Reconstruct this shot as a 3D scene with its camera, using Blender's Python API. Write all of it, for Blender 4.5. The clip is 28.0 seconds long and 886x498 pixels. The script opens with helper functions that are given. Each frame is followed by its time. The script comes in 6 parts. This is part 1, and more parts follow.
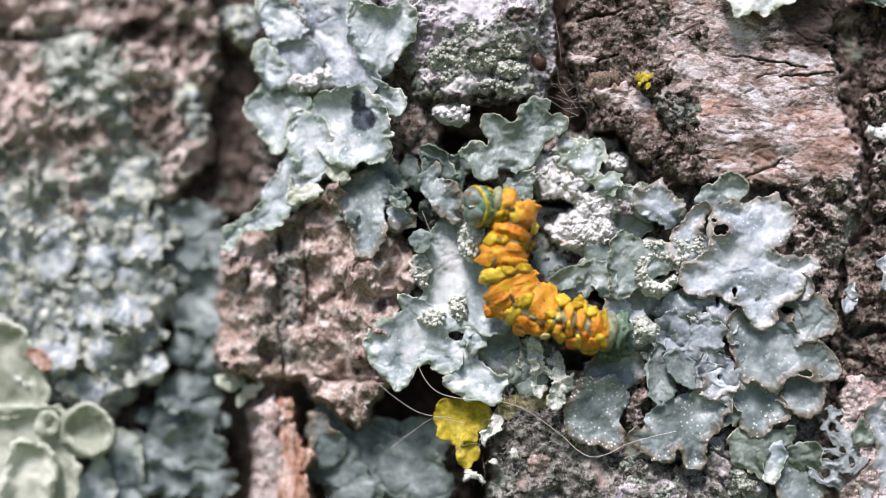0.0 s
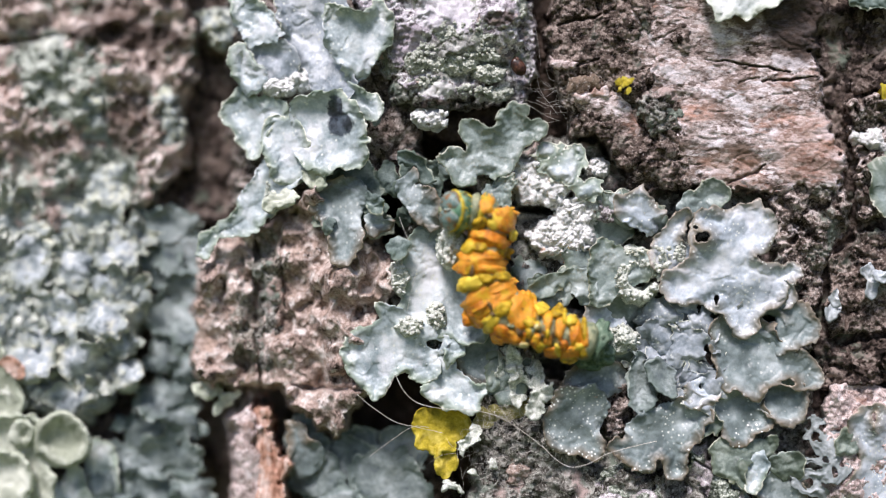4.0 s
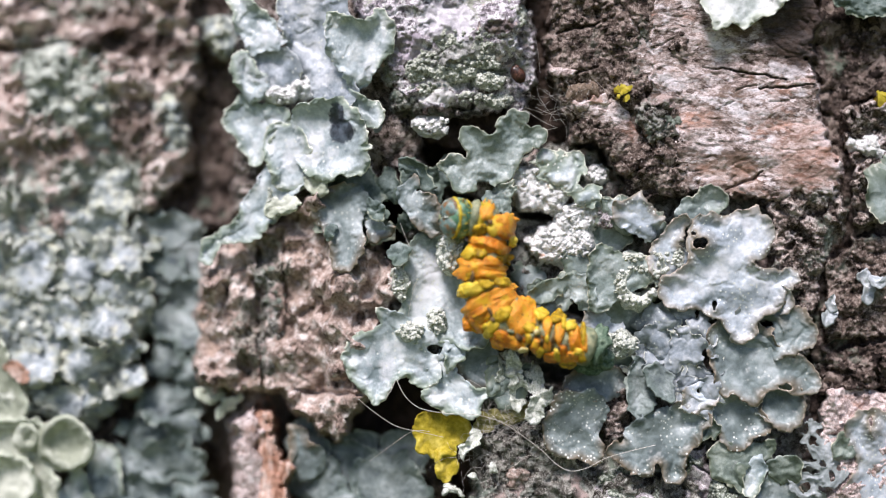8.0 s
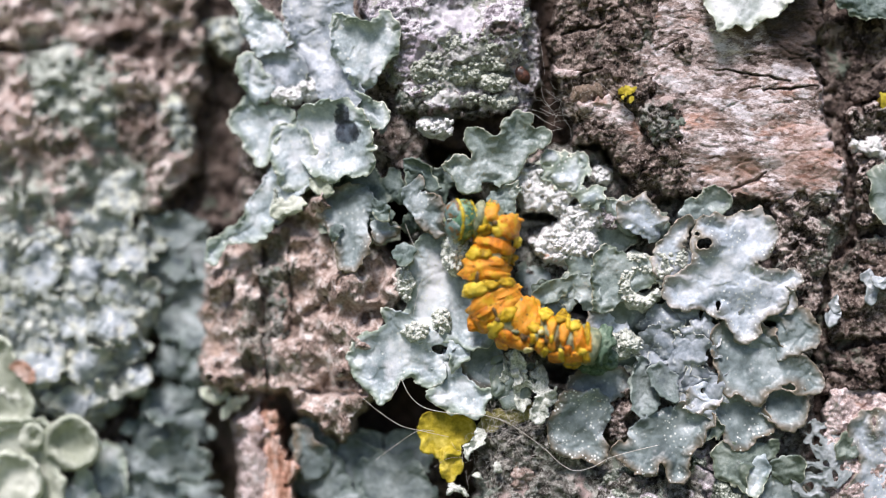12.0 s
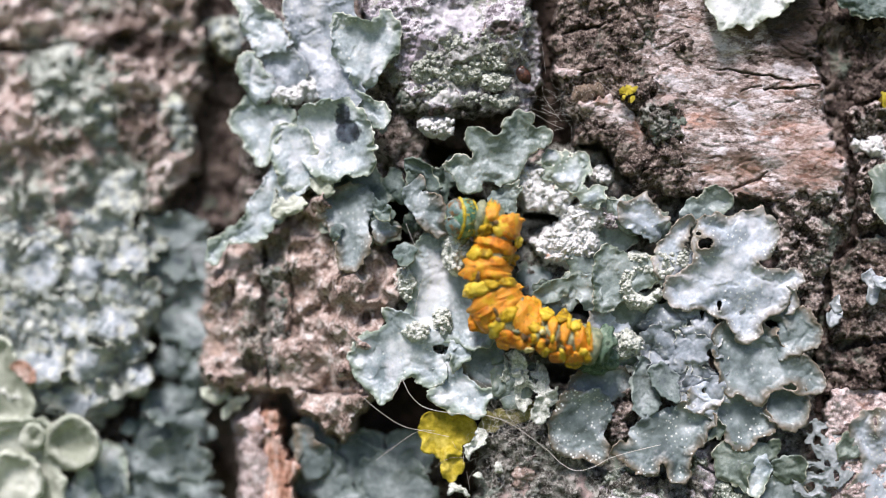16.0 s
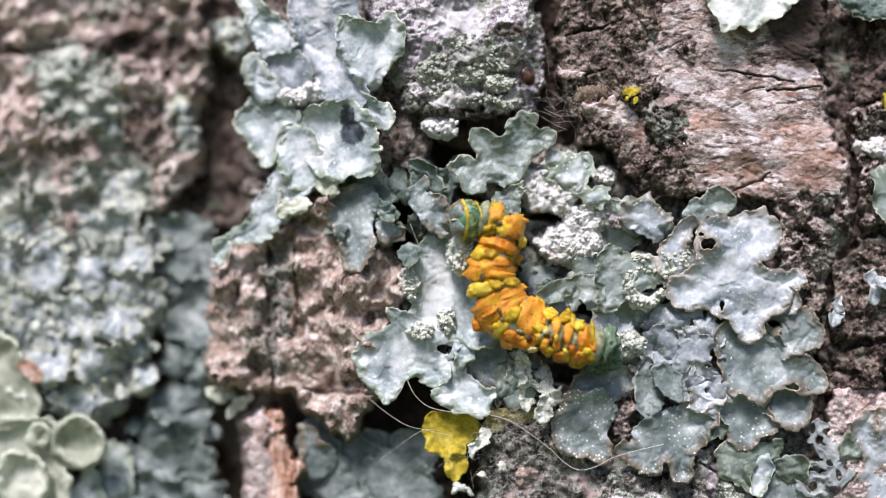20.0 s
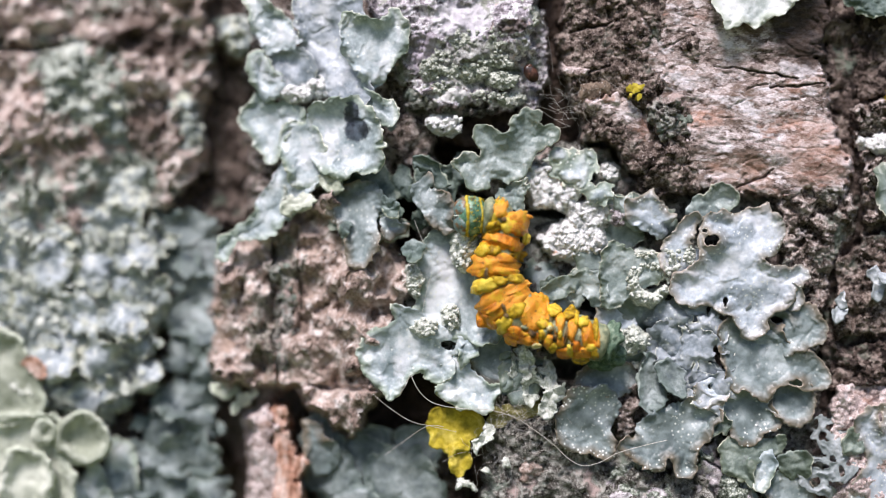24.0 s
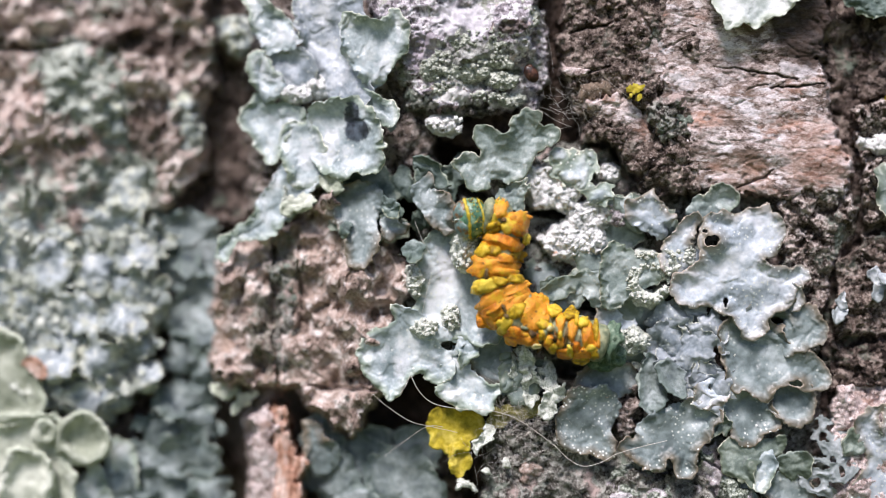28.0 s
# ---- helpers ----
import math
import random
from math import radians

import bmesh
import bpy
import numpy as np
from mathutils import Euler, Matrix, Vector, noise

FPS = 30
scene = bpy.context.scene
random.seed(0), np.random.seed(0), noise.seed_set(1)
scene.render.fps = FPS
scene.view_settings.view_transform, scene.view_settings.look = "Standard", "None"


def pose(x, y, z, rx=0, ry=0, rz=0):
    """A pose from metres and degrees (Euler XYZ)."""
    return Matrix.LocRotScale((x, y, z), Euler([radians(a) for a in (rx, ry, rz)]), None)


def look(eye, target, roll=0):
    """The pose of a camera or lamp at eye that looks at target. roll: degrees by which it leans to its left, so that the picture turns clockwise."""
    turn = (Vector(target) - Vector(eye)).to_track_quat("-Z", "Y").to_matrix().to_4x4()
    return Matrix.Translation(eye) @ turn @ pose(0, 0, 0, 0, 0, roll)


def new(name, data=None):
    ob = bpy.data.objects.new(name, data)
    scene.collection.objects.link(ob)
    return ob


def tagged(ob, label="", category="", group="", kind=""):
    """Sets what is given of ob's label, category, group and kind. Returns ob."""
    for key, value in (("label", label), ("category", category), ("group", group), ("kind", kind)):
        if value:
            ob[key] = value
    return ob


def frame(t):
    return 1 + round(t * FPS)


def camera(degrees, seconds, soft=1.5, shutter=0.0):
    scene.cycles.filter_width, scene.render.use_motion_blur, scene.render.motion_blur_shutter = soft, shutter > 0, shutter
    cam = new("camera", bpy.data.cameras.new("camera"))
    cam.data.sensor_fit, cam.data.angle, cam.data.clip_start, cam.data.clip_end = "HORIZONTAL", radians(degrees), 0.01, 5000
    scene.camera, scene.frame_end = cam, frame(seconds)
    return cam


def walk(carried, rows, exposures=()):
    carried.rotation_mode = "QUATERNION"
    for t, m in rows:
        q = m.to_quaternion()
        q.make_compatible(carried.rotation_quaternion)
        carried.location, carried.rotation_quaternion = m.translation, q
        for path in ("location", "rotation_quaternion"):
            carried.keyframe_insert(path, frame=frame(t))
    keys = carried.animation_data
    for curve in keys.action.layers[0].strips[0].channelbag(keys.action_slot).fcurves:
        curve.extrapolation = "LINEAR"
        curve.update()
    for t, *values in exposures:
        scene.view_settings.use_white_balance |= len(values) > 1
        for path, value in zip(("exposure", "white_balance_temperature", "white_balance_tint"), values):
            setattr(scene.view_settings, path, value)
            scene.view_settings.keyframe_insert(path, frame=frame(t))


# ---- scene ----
# ---------------------------------------------------------------- camera
MM = 0.001
cam = camera(56.0, 28.0, soft=1.1)
cam.data.dof.use_dof = True
cam.data.dof.focus_distance = 0.0914
cam.data.dof.aperture_fstop = 5.4
EYE_Y = -92.156

# seconds, eye offset in mm (right, in, up), turn in degrees (pitch, roll, yaw)
PATH = [
    (0, -2.229, -0.459, -1.572, 0.080, -0.026, 0.085),
    (0.5, -1.743, -0.222, -1.276, 0.133, -0.045, -0.000),
    (1, -1.405, 0.143, -1.125, -0.003, -0.015, 0.011),
    (1.5, -1.207, 0.207, -0.948, -0.060, -0.019, 0.019),
    (2, -0.620, 0.752, -0.939, -0.014, 0.008, 0.004),
    (2.5, -0.187, 1.121, -0.613, -0.124, 0.012, -0.034),
    (3, -0.009, 0.948, -0.446, -0.091, -0.027, 0.001),
    (3.5, -0.027, 0.911, -0.477, -0.118, -0.013, -0.031),
    (5.5, 0.169, 0.753, 0.051, -0.220, 0.011, -0.018),
    (6, 0.070, 0.601, -0.063, -0.068, -0.007, 0.018),
    (6.5, -0.144, 0.234, 0.073, -0.123, 0.015, 0.060),
    (7, -0.117, 0.107, 0.110, -0.012, -0.004, 0.054),
    (7.5, 0.182, 0.561, -0.228, 0.008, 0.026, -0.017),
    (8, 0.000, 0.000, 0.000, 0.000, 0.000, 0.000),
    (8.5, -0.039, 0.061, 0.019, 0.057, 0.001, 0.072),
    (9, -0.417, -0.238, 0.155, 0.008, 0.012, -0.005),
    (9.5, -1.024, -0.969, -0.039, 0.144, -0.022, 0.083),
    (10, -0.939, -0.586, -0.235, 0.097, 0.023, 0.107),
    (10.5, -0.769, -0.569, 0.014, 0.058, 0.000, 0.052),
    (11, -0.511, -0.445, -0.249, 0.051, 0.016, 0.098),
    (11.5, -0.415, -0.247, -0.052, 0.116, -0.024, 0.065),
    (12, -0.452, -0.409, -0.124, 0.106, -0.037, 0.049),
    (12.5, -0.236, -0.005, -0.255, 0.129, -0.041, 0.076),
    (14.5, -0.601, -0.487, -0.146, 0.004, -0.028, 0.031),
    (15, -0.614, -0.641, 0.016, 0.103, -0.019, 0.082),
    (15.5, -0.441, -0.453, 0.144, 0.029, -0.037, 0.139),
    (16, -0.506, -0.317, -0.028, 0.034, -0.026, 0.076),
    (16.5, -0.339, -0.124, 0.082, -0.150, -0.013, 0.147),
    (17, -0.310, -0.246, -0.040, -0.087, -0.037, 0.085),
    (17.5, -0.285, -0.156, -0.621, -0.031, -0.015, 0.086),
    (18, -0.330, -0.003, -0.790, -0.015, -0.038, 0.061),
    (18.5, -0.288, -0.237, -0.598, -0.045, -0.061, 0.075),
    (19, 0.073, 0.249, -0.591, -0.040, -0.022, 0.109),
    (19.5, -0.115, 0.225, 0.218, -0.238, -0.051, 0.112),
    (20, -0.854, -0.808, -0.073, 0.084, -0.047, 0.140),
    (20.5, -1.355, -1.116, -0.226, 0.041, -0.030, 0.142),
    (21, -1.369, -1.287, -0.282, 0.007, -0.039, 0.193),
    (21.5, -1.252, -1.169, -0.726, 0.214, -0.029, 0.155),
    (23.5, -1.320, -1.159, -0.435, 0.046, -0.038, 0.147),
    (24, -1.244, -1.041, -0.340, 0.006, -0.038, 0.177),
    (24.5, -1.222, -1.106, -0.444, 0.050, -0.060, 0.162),
    (25, -1.158, -0.852, -0.295, -0.059, -0.075, 0.092),
    (25.5, -0.921, -0.764, -0.363, -0.024, -0.065, 0.130),
    (26, -0.976, -0.639, -0.626, 0.000, -0.037, 0.174),
    (26.5, -1.339, -1.257, -0.439, 0.045, -0.068, 0.166),
    (27, -1.595, -1.486, -0.737, 0.078, -0.034, 0.122),
    (27.5, -1.580, -1.601, -0.515, -0.019, -0.039, 0.126),
    (28, -1.179, -1.034, -0.332, 0.026, -0.056, 0.226),
]


def eye_pose(x, y, z, pitch, roll, yaw):
    turn = Matrix(rotation_from(pitch, roll, yaw)).to_4x4() @ pose(0, 0, 0, 90).to_4x4()
    return Matrix.Translation((x * MM, (EYE_Y + y) * MM, z * MM)) @ turn


def rotation_from(a, b, c):
    w = Vector((radians(a), radians(b), radians(c)))
    return Matrix.Rotation(w.length, 3, w) if w.length > 1e-9 else Matrix.Identity(3)


# ---------------------------------------------------------------- light
world = bpy.data.worlds.new("sky")
scene.world = world
world.use_nodes = True
wn = world.node_tree.nodes
sky = wn.new("ShaderNodeTexSky")
sky.sky_type = "NISHITA"
sky.sun_disc = False
sky.sun_elevation, sky.sun_rotation = radians(56.3), radians(200)
wn["Background"].inputs["Strength"].default_value = 0.051
world.node_tree.links.new(sky.outputs[0], wn["Background"].inputs["Color"])
sun_data = bpy.data.lights.new("sun", "SUN")
sun_data.energy, sun_data.angle, sun_data.color = 3.0, radians(18), (1.0, 0.96, 0.9)
sun = new("sun", sun_data)
sun.matrix_world = look((-0.55, -1.5, 2.4), (0, 0, 0))
walk(cam, [(r[0], eye_pose(*r[1:])) for r in PATH], [(0, 0.635, 6300, 22), (28, 0.635, 6300, 22)])


# ---------------------------------------------------------------- numbers
def lin(h):
    """Linear colour from a hex code."""
    v = [int(h[i:i + 2], 16) / 255 for i in (0, 2, 4)]
    return (*[c / 12.92 if c < 0.04045 else ((c + 0.055) / 1.055) ** 2.4 for c in v], 1)


def hash2(i, j, s):
    h = (i.astype(np.int64) * 374761393 + j.astype(np.int64) * 668265263 + s * 974711) & 0x7FFFFFFF
    h = ((h ^ (h >> 13)) * 1274126177) & 0x7FFFFFFF
    return ((h ^ (h >> 16)) & 0xFFFF) / 65535.0


def value(x, z, s=0):
    """Smooth noise from -1 to 1."""
    i, j = np.floor(x), np.floor(z)
    f, g = x - i, z - j
    f, g = f * f * f * (f * (f * 6 - 15) + 10), g * g * g * (g * (g * 6 - 15) + 10)
    a, b = hash2(i, j, s), hash2(i + 1, j, s)
    c, d = hash2(i, j + 1, s), hash2(i + 1, j + 1, s)
    return 2 * ((a * (1 - f) + b * f) * (1 - g) + (c * (1 - f) + d * f) * g) - 1


def fbm(x, z, octaves=4, s=0):
    total, amp = 0, 1.0
    for k in range(octaves):
        c, d = math.cos(0.6 + 1.1 * k + s), math.sin(0.6 + 1.1 * k + s)
        total = total + amp * value((x * c - z * d) * 2 ** k + 17.3 * k, (x * d + z * c) * 2 ** k - 9.1 * k, s + k)
        amp *= 0.5
    return total


def ridge(x, z, octaves=3, s=0):
    total, amp = 0, 1.0
    for k in range(octaves):
        c, d = math.cos(0.4 + 1.3 * k + s), math.sin(0.4 + 1.3 * k + s)
        total = total + amp * (1 - 2 * np.abs(value((x * c - z * d) * 2 ** k + 5.7 * k, (x * d + z * c) * 2 ** k + 3.3 * k, s + k)))
        amp *= 0.5
    return total


def cells(x, z, s=0):
    """Distance to the nearest scattered point, and to the second."""
    i, j = np.floor(x), np.floor(z)
    best = np.full(np.shape(x), 9.0)
    second = np.full(np.shape(x), 9.0)
    for di in (-1, 0, 1):
        for dj in (-1, 0, 1):
            px = i + di + hash2(i + di, j + dj, s)
            pz = j + dj + hash2(i + di, j + dj, s + 71)
            d = np.hypot(px - x, pz - z)
            second = np.minimum(second, np.maximum(best, d))
            best = np.minimum(best, d)
    return best, second


def smooth(a, b, x):
    t = np.clip((x - a) / (b - a), 0, 1)
    return t * t * (3 - 2 * t)


def bend(x):
    """How far the trunk's face falls back to the left of the caterpillar, in mm."""
    return 4.6 * smooth(-4.0, -24.0, x)


def spot(u, v, out=0.0):
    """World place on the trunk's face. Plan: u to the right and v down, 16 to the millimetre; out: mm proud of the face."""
    out = out - float(bend((u - 784) / 16))
    k = 1 - out / -EYE_Y
    return Vector(((u - 784) / 16 * k * MM, -out * MM, (441 - v) / 16 * k * MM))


def inside(poly, x, z):
    """Signed distance to a closed outline, positive inside."""
    d = np.full(x.shape, 1e9)
    ins = np.zeros(x.shape, bool)
    n = len(poly)
    for k in range(n):
        (ax, az), (bx, bz) = poly[k], poly[(k + 1) % n]
        ex, ez = bx - ax, bz - az
        t = np.clip(((x - ax) * ex + (z - az) * ez) / (ex * ex + ez * ez + 1e-12), 0, 1)
        d = np.minimum(d, np.hypot(x - ax - t * ex, z - az - t * ez))
        hit = (az > z) != (bz > z)
        with np.errstate(divide="ignore", invalid="ignore"):
            ins ^= hit & (x < ex * (z - az) / (ez if ez else 1e-12) + ax)
    return np.where(ins, d, -d)


# ---------------------------------------------------------------- making meshes
def mesh_of(verts, quads, tris=(), material=None, values=None, flat=False):
    me = bpy.data.meshes.new("mesh")
    quads = np.asarray(quads, np.int32).reshape(-1, 4)
    tris = np.asarray(tris, np.int32).reshape(-1, 3)
    nq, nt = len(quads), len(tris)
    me.vertices.add(len(verts))
    me.vertices.foreach_set("co", np.asarray(verts, np.float32).ravel())
    me.loops.add(nq * 4 + nt * 3)
    me.loops.foreach_set("vertex_index", np.concatenate([quads.ravel(), tris.ravel()]))
    me.polygons.add(nq + nt)
    me.polygons.foreach_set("loop_start", np.concatenate([np.arange(nq) * 4, nq * 4 + np.arange(nt) * 3]).astype(np.int32))
    me.polygons.foreach_set("loop_total", np.concatenate([np.full(nq, 4), np.full(nt, 3)]).astype(np.int32))
    me.polygons.foreach_set("use_smooth", np.full(nq + nt, not flat))
    if values is not None:
        at = me.attributes.new("edge", "FLOAT", "POINT")
        at.data.foreach_set("value", np.asarray(values, np.float32))
    me.update(calc_edges=True)
    me.validate()
    if material:
        me.materials.append(material)
    return me


def part(name, me, parent, label="", at=None):
    """Links a mesh as one object under a thing or a part."""
    ob = new(name, me)
    ob.parent = parent
    if at is not None:
        ob.location = at
    if label:
        tagged(ob, label=label)
    return ob


def thing(name, place, label, category, group="", kind=""):
    ob = new(name)
    ob.empty_display_size = 0.002
    ob.location = place
    return tagged(ob, label, category, group, kind)


# ---------------------------------------------------------------- materials
def material(name, colours, sizes=(3.0, 0.5), stops=(0.3, 0.5, 0.7), rough=0.85, bump=0.3, bump_size=0.25, rim=None, dots=0.0, patch=None,
             own=False, cover=None, chips=None, margin=None, specks=0.0, stretch=(1, 1, 1), spec=0.25, fine=0.35, tint=0.0, sss=0.0, stains_and_shade=()):
    """A procedural surface in millimetre sizes: three colours by coarse and fine noise, relief, and where asked a rim, pale dots, patches."""
    m = bpy.data.materials.new(name)
    m.use_nodes = True
    nt = m.node_tree
    nodes, link = nt.nodes, nt.links.new
    bsdf = nodes["Principled BSDF"]
    bsdf.inputs["Roughness"].default_value = rough
    bsdf.inputs["Specular IOR Level"].default_value = spec
    if sss:
        bsdf.inputs["Subsurface Weight"].default_value = sss
        bsdf.inputs["Subsurface Radius"].default_value = (0.0006, 0.0005, 0.0003)
    src = nodes.new("ShaderNodeTexCoord").outputs["Object"] if own else nodes.new("ShaderNodeNewGeometry").outputs["Position"]
    mp = nodes.new("ShaderNodeMapping")
    mp.inputs["Scale"].default_value = [1000 * k for k in stretch]
    link(src, mp.inputs["Vector"])
    plain = nodes.new("ShaderNodeMapping")
    plain.inputs["Scale"].default_value = (1000, 1000, 1000)
    link(src, plain.inputs["Vector"])
    place_mm = plain.outputs[0]

    def noise_tex(size, detail=4, roughness=0.6):
        n = nodes.new("ShaderNodeTexNoise")
        n.inputs["Scale"].default_value = 1 / size
        n.inputs["Detail"].default_value = detail
        n.inputs["Roughness"].default_value = roughness
        link(mp.outputs[0], n.inputs["Vector"])
        return n.outputs["Fac"]

    def maths(op, a, b):
        n = nodes.new("ShaderNodeMath")
        n.operation = op
        for k, q in enumerate((a, b)):
            if hasattr(q, "is_linked"):
                link(q, n.inputs[k])
            else:
                n.inputs[k].default_value = q
        return n.outputs[0]

    def ramp(fac, pts):
        r = nodes.new("ShaderNodeValToRGB")
        while len(r.color_ramp.elements) < len(pts):
            r.color_ramp.elements.new(0.5)
        for e, (p, c) in zip(r.color_ramp.elements, pts):
            e.position, e.color = p, c
        link(fac, r.inputs["Fac"])
        return r.outputs["Color"]

    def mix(fac, a, b, how="MIX"):
        n = nodes.new("ShaderNodeMix")
        n.data_type, n.blend_type = "RGBA", how
        for q, k in ((fac, 0), (a, 6), (b, 7)):
            if hasattr(q, "is_linked"):
                link(q, n.inputs[k])
            else:
                n.inputs[k].default_value = q
        return n.outputs[2]

    coarse, small = noise_tex(sizes[0], 3), noise_tex(sizes[1], 6, 0.7)
    blend = maths("ADD", maths("MULTIPLY", coarse, 1 - fine), maths("MULTIPLY", small, fine))
    if chips:
        wander = nodes.new("ShaderNodeTexNoise")
        wander.inputs["Scale"].default_value = 1.2 / chips[0]
        wander.inputs["Detail"].default_value = 4
        link(mp.outputs[0], wander.inputs["Vector"])
        shift = nodes.new("ShaderNodeVectorMath")
        shift.operation = "MULTIPLY_ADD"
        shift.inputs[1].default_value = (chips[0] * 1.4,) * 3
        link(wander.outputs["Color"], shift.inputs[0])
        link(mp.outputs[0], shift.inputs[2])
        vc = nodes.new("ShaderNodeTexVoronoi")
        vc.inputs["Scale"].default_value = 1 / chips[0]
        link(shift.outputs[0], vc.inputs["Vector"])
        blend = maths("ADD", blend, maths("MULTIPLY", maths("SUBTRACT", vc.outputs["Color"], 0.5), chips[1]))
    if tint:
        info = nodes.new("ShaderNodeObjectInfo")
        blend = maths("ADD", blend, maths("MULTIPLY", maths("SUBTRACT", info.outputs["Random"], 0.5), tint))
    col = ramp(blend, list(zip([0.5 + 0.62 * (k - 0.5) for k in stops], [lin(c) for c in colours])))
    if patch:
        for hexa, size, low, high in patch:
            mask = ramp(noise_tex(size, 5, 0.65), [(low, (0, 0, 0, 1)), (high, (1, 1, 1, 1))])
            col = mix(mask, col, lin(hexa))
    if specks:
        col = mix(maths("MULTIPLY", ramp(noise_tex(0.16, 3, 0.6), [(0.56, (0, 0, 0, 1)), (0.66, (1, 1, 1, 1))]), specks), col, lin("2B2420"))
        col = mix(maths("MULTIPLY", ramp(noise_tex(0.22, 3, 0.6), [(0.6, (0, 0, 0, 1)), (0.7, (1, 1, 1, 1))]), specks), col, lin("E3DDD8"))
    if cover:
        ac = nodes.new("ShaderNodeAttribute")
        ac.attribute_name = "edge"
        cw = maths("ADD", ac.outputs["Fac"], maths("MULTIPLY", maths("SUBTRACT", noise_tex(0.9, 4, 0.6), 0.5), 1.4))
        grains = nodes.new("ShaderNodeTexVoronoi")
        grains.inputs["Scale"].default_value = 1 / 0.3
        link(mp.outputs[0], grains.inputs["Vector"])
        tone = maths("ADD", maths("MULTIPLY", noise_tex(1.2, 4, 0.65), 0.8), maths("MULTIPLY", maths("SUBTRACT", 0.4, grains.outputs["Distance"]), 0.5))
        mossy = ramp(tone, list(zip((0.2, 0.36, 0.5), [lin(c) for c in cover])))
        col = mix(ramp(cw, [(0.42, (0, 0, 0, 1)), (0.58, (1, 1, 1, 1))]), col, mossy)
    if margin:
        am = nodes.new("ShaderNodeAttribute")
        am.attribute_name = "edge"
        mw = maths("ADD", am.outputs["Fac"], maths("MULTIPLY", maths("SUBTRACT", noise_tex(2.5, 3), 0.5), 0.5))
        col = mix(maths("MULTIPLY", ramp(mw, [(0.46, (0, 0, 0, 1)), (0.96, (1, 1, 1, 1))]), 0.85), col, lin(margin))
    if dots:
        vo = nodes.new("ShaderNodeTexVoronoi")
        vo.inputs["Scale"].default_value = 1 / (0.5 if dots >= 1 else 0.62)
        link(mp.outputs[0], vo.inputs["Vector"])
        near = ramp(vo.outputs["Distance"], [(0.19, (1, 1, 1, 1)), (0.29, (0, 0, 0, 1))])
        where = ramp(noise_tex(3.5, 2), [(0.46 if dots < 1 else 0.42, (0, 0, 0, 1)), (0.58 if dots < 1 else 0.5, (1, 1, 1, 1))])
        both = maths("MULTIPLY", maths("MULTIPLY", near, where), dots)
        col = mix(both, col, lin("E4E9E2"))
    if rim:
        at = nodes.new("ShaderNodeAttribute")
        at.attribute_name = "edge"
        wob = maths("ADD", at.outputs["Fac"], maths("MULTIPLY", maths("SUBTRACT", noise_tex(1.6, 3), 0.5), rim[2]))
        mask = ramp(wob, [(rim[1], (0, 0, 0, 1)), (min(rim[1] + 0.06, 1.0), (1, 1, 1, 1))])
        some = ramp(noise_tex(4.0, 2), [(0.44, (0.05, 0.05, 0.05, 1)), (0.58, (0.95, 0.95, 0.95, 1))])
        col = mix(maths("MULTIPLY", mask, some), col, lin(rim[0]))
    # Noisy-edged spots of set colour: real stains, and shade painted in.
    for su, sv, sa, sb, (dark, light), strong in stains_and_shade:
        at_mm = nodes.new("ShaderNodeVectorMath")
        at_mm.operation = "MULTIPLY_ADD"
        at_mm.inputs[1].default_value = (16 / sa, 0, 16 / sb)
        at_mm.inputs[2].default_value = (-(su - 784) * 0.98 / sa, 0, -(441 - sv) * 0.98 / sb)
        link(place_mm, at_mm.inputs[0])
        far = nodes.new("ShaderNodeVectorMath")
        far.operation = "LENGTH"
        link(at_mm.outputs[0], far.inputs[0])
        reach = maths("ADD", far.outputs["Value"], maths("MULTIPLY", maths("SUBTRACT", noise_tex(sa / 26, 4), 0.5), 0.8))
        tone = ramp(noise_tex(0.9, 4), [(0.42, lin(dark)), (0.66, lin(light))])
        col = mix(ramp(reach, [(0.8, (strong, strong, strong, 1)), (1.05, (0, 0, 0, 1))]), col, tone)
    link(col, bsdf.inputs["Base Color"])
    bp = nodes.new("ShaderNodeBump")
    bp.inputs["Strength"].default_value = bump
    bp.inputs["Distance"].default_value = bump_size * 0.5 * MM
    link(maths("ADD", noise_tex(bump_size, 6, 0.75), maths("MULTIPLY", coarse, 0.6)), bp.inputs["Height"])
    link(bp.outputs[0], bsdf.inputs["Normal"])
    return m


BARK_ROUGH = material("rough bark", ("2E2622", "82756C", "D0C4BC"), (2.0, 0.22), (0.28, 0.5, 0.72), 0.92, 0.9, 0.25, chips=(0.55, 0.3), specks=0.6, fine=0.5,
                      patch=[("7E877C", 5.0, 0.56, 0.66), ("D6CCC9", 3.0, 0.57, 0.65), ("352C27", 2.2, 0.58, 0.66)])
# The dark top-right spot mixes brown bark with the hanging lichen's painted shadow.
BARK_PINK = material("pink layered bark", ("54463E", "B4A39C", "F2E8E7"), (2.2, 0.2), (0.26, 0.5, 0.72), 0.85, 0.8, 0.22, stretch=(0.6, 1, 1.2), chips=(0.5, 0.26), specks=0.45, fine=0.55,
                     patch=[("C09078", 6.0, 0.55, 0.72), ("7E6C60", 3.4, 0.55, 0.64), ("F2EBED", 2.6, 0.55, 0.63)], cover=("4C403A", "7E7068", "B0A49C"), stains_and_shade=[(1432, 275, 70, 70, ("B08470", "DCBCAC"), 0.45), (1300, 310, 60, 40, ("A88470", "D0B09E"), 0.35), (1424, 22, 86, 112, ("2E2520", "55473E"), 0.92)])
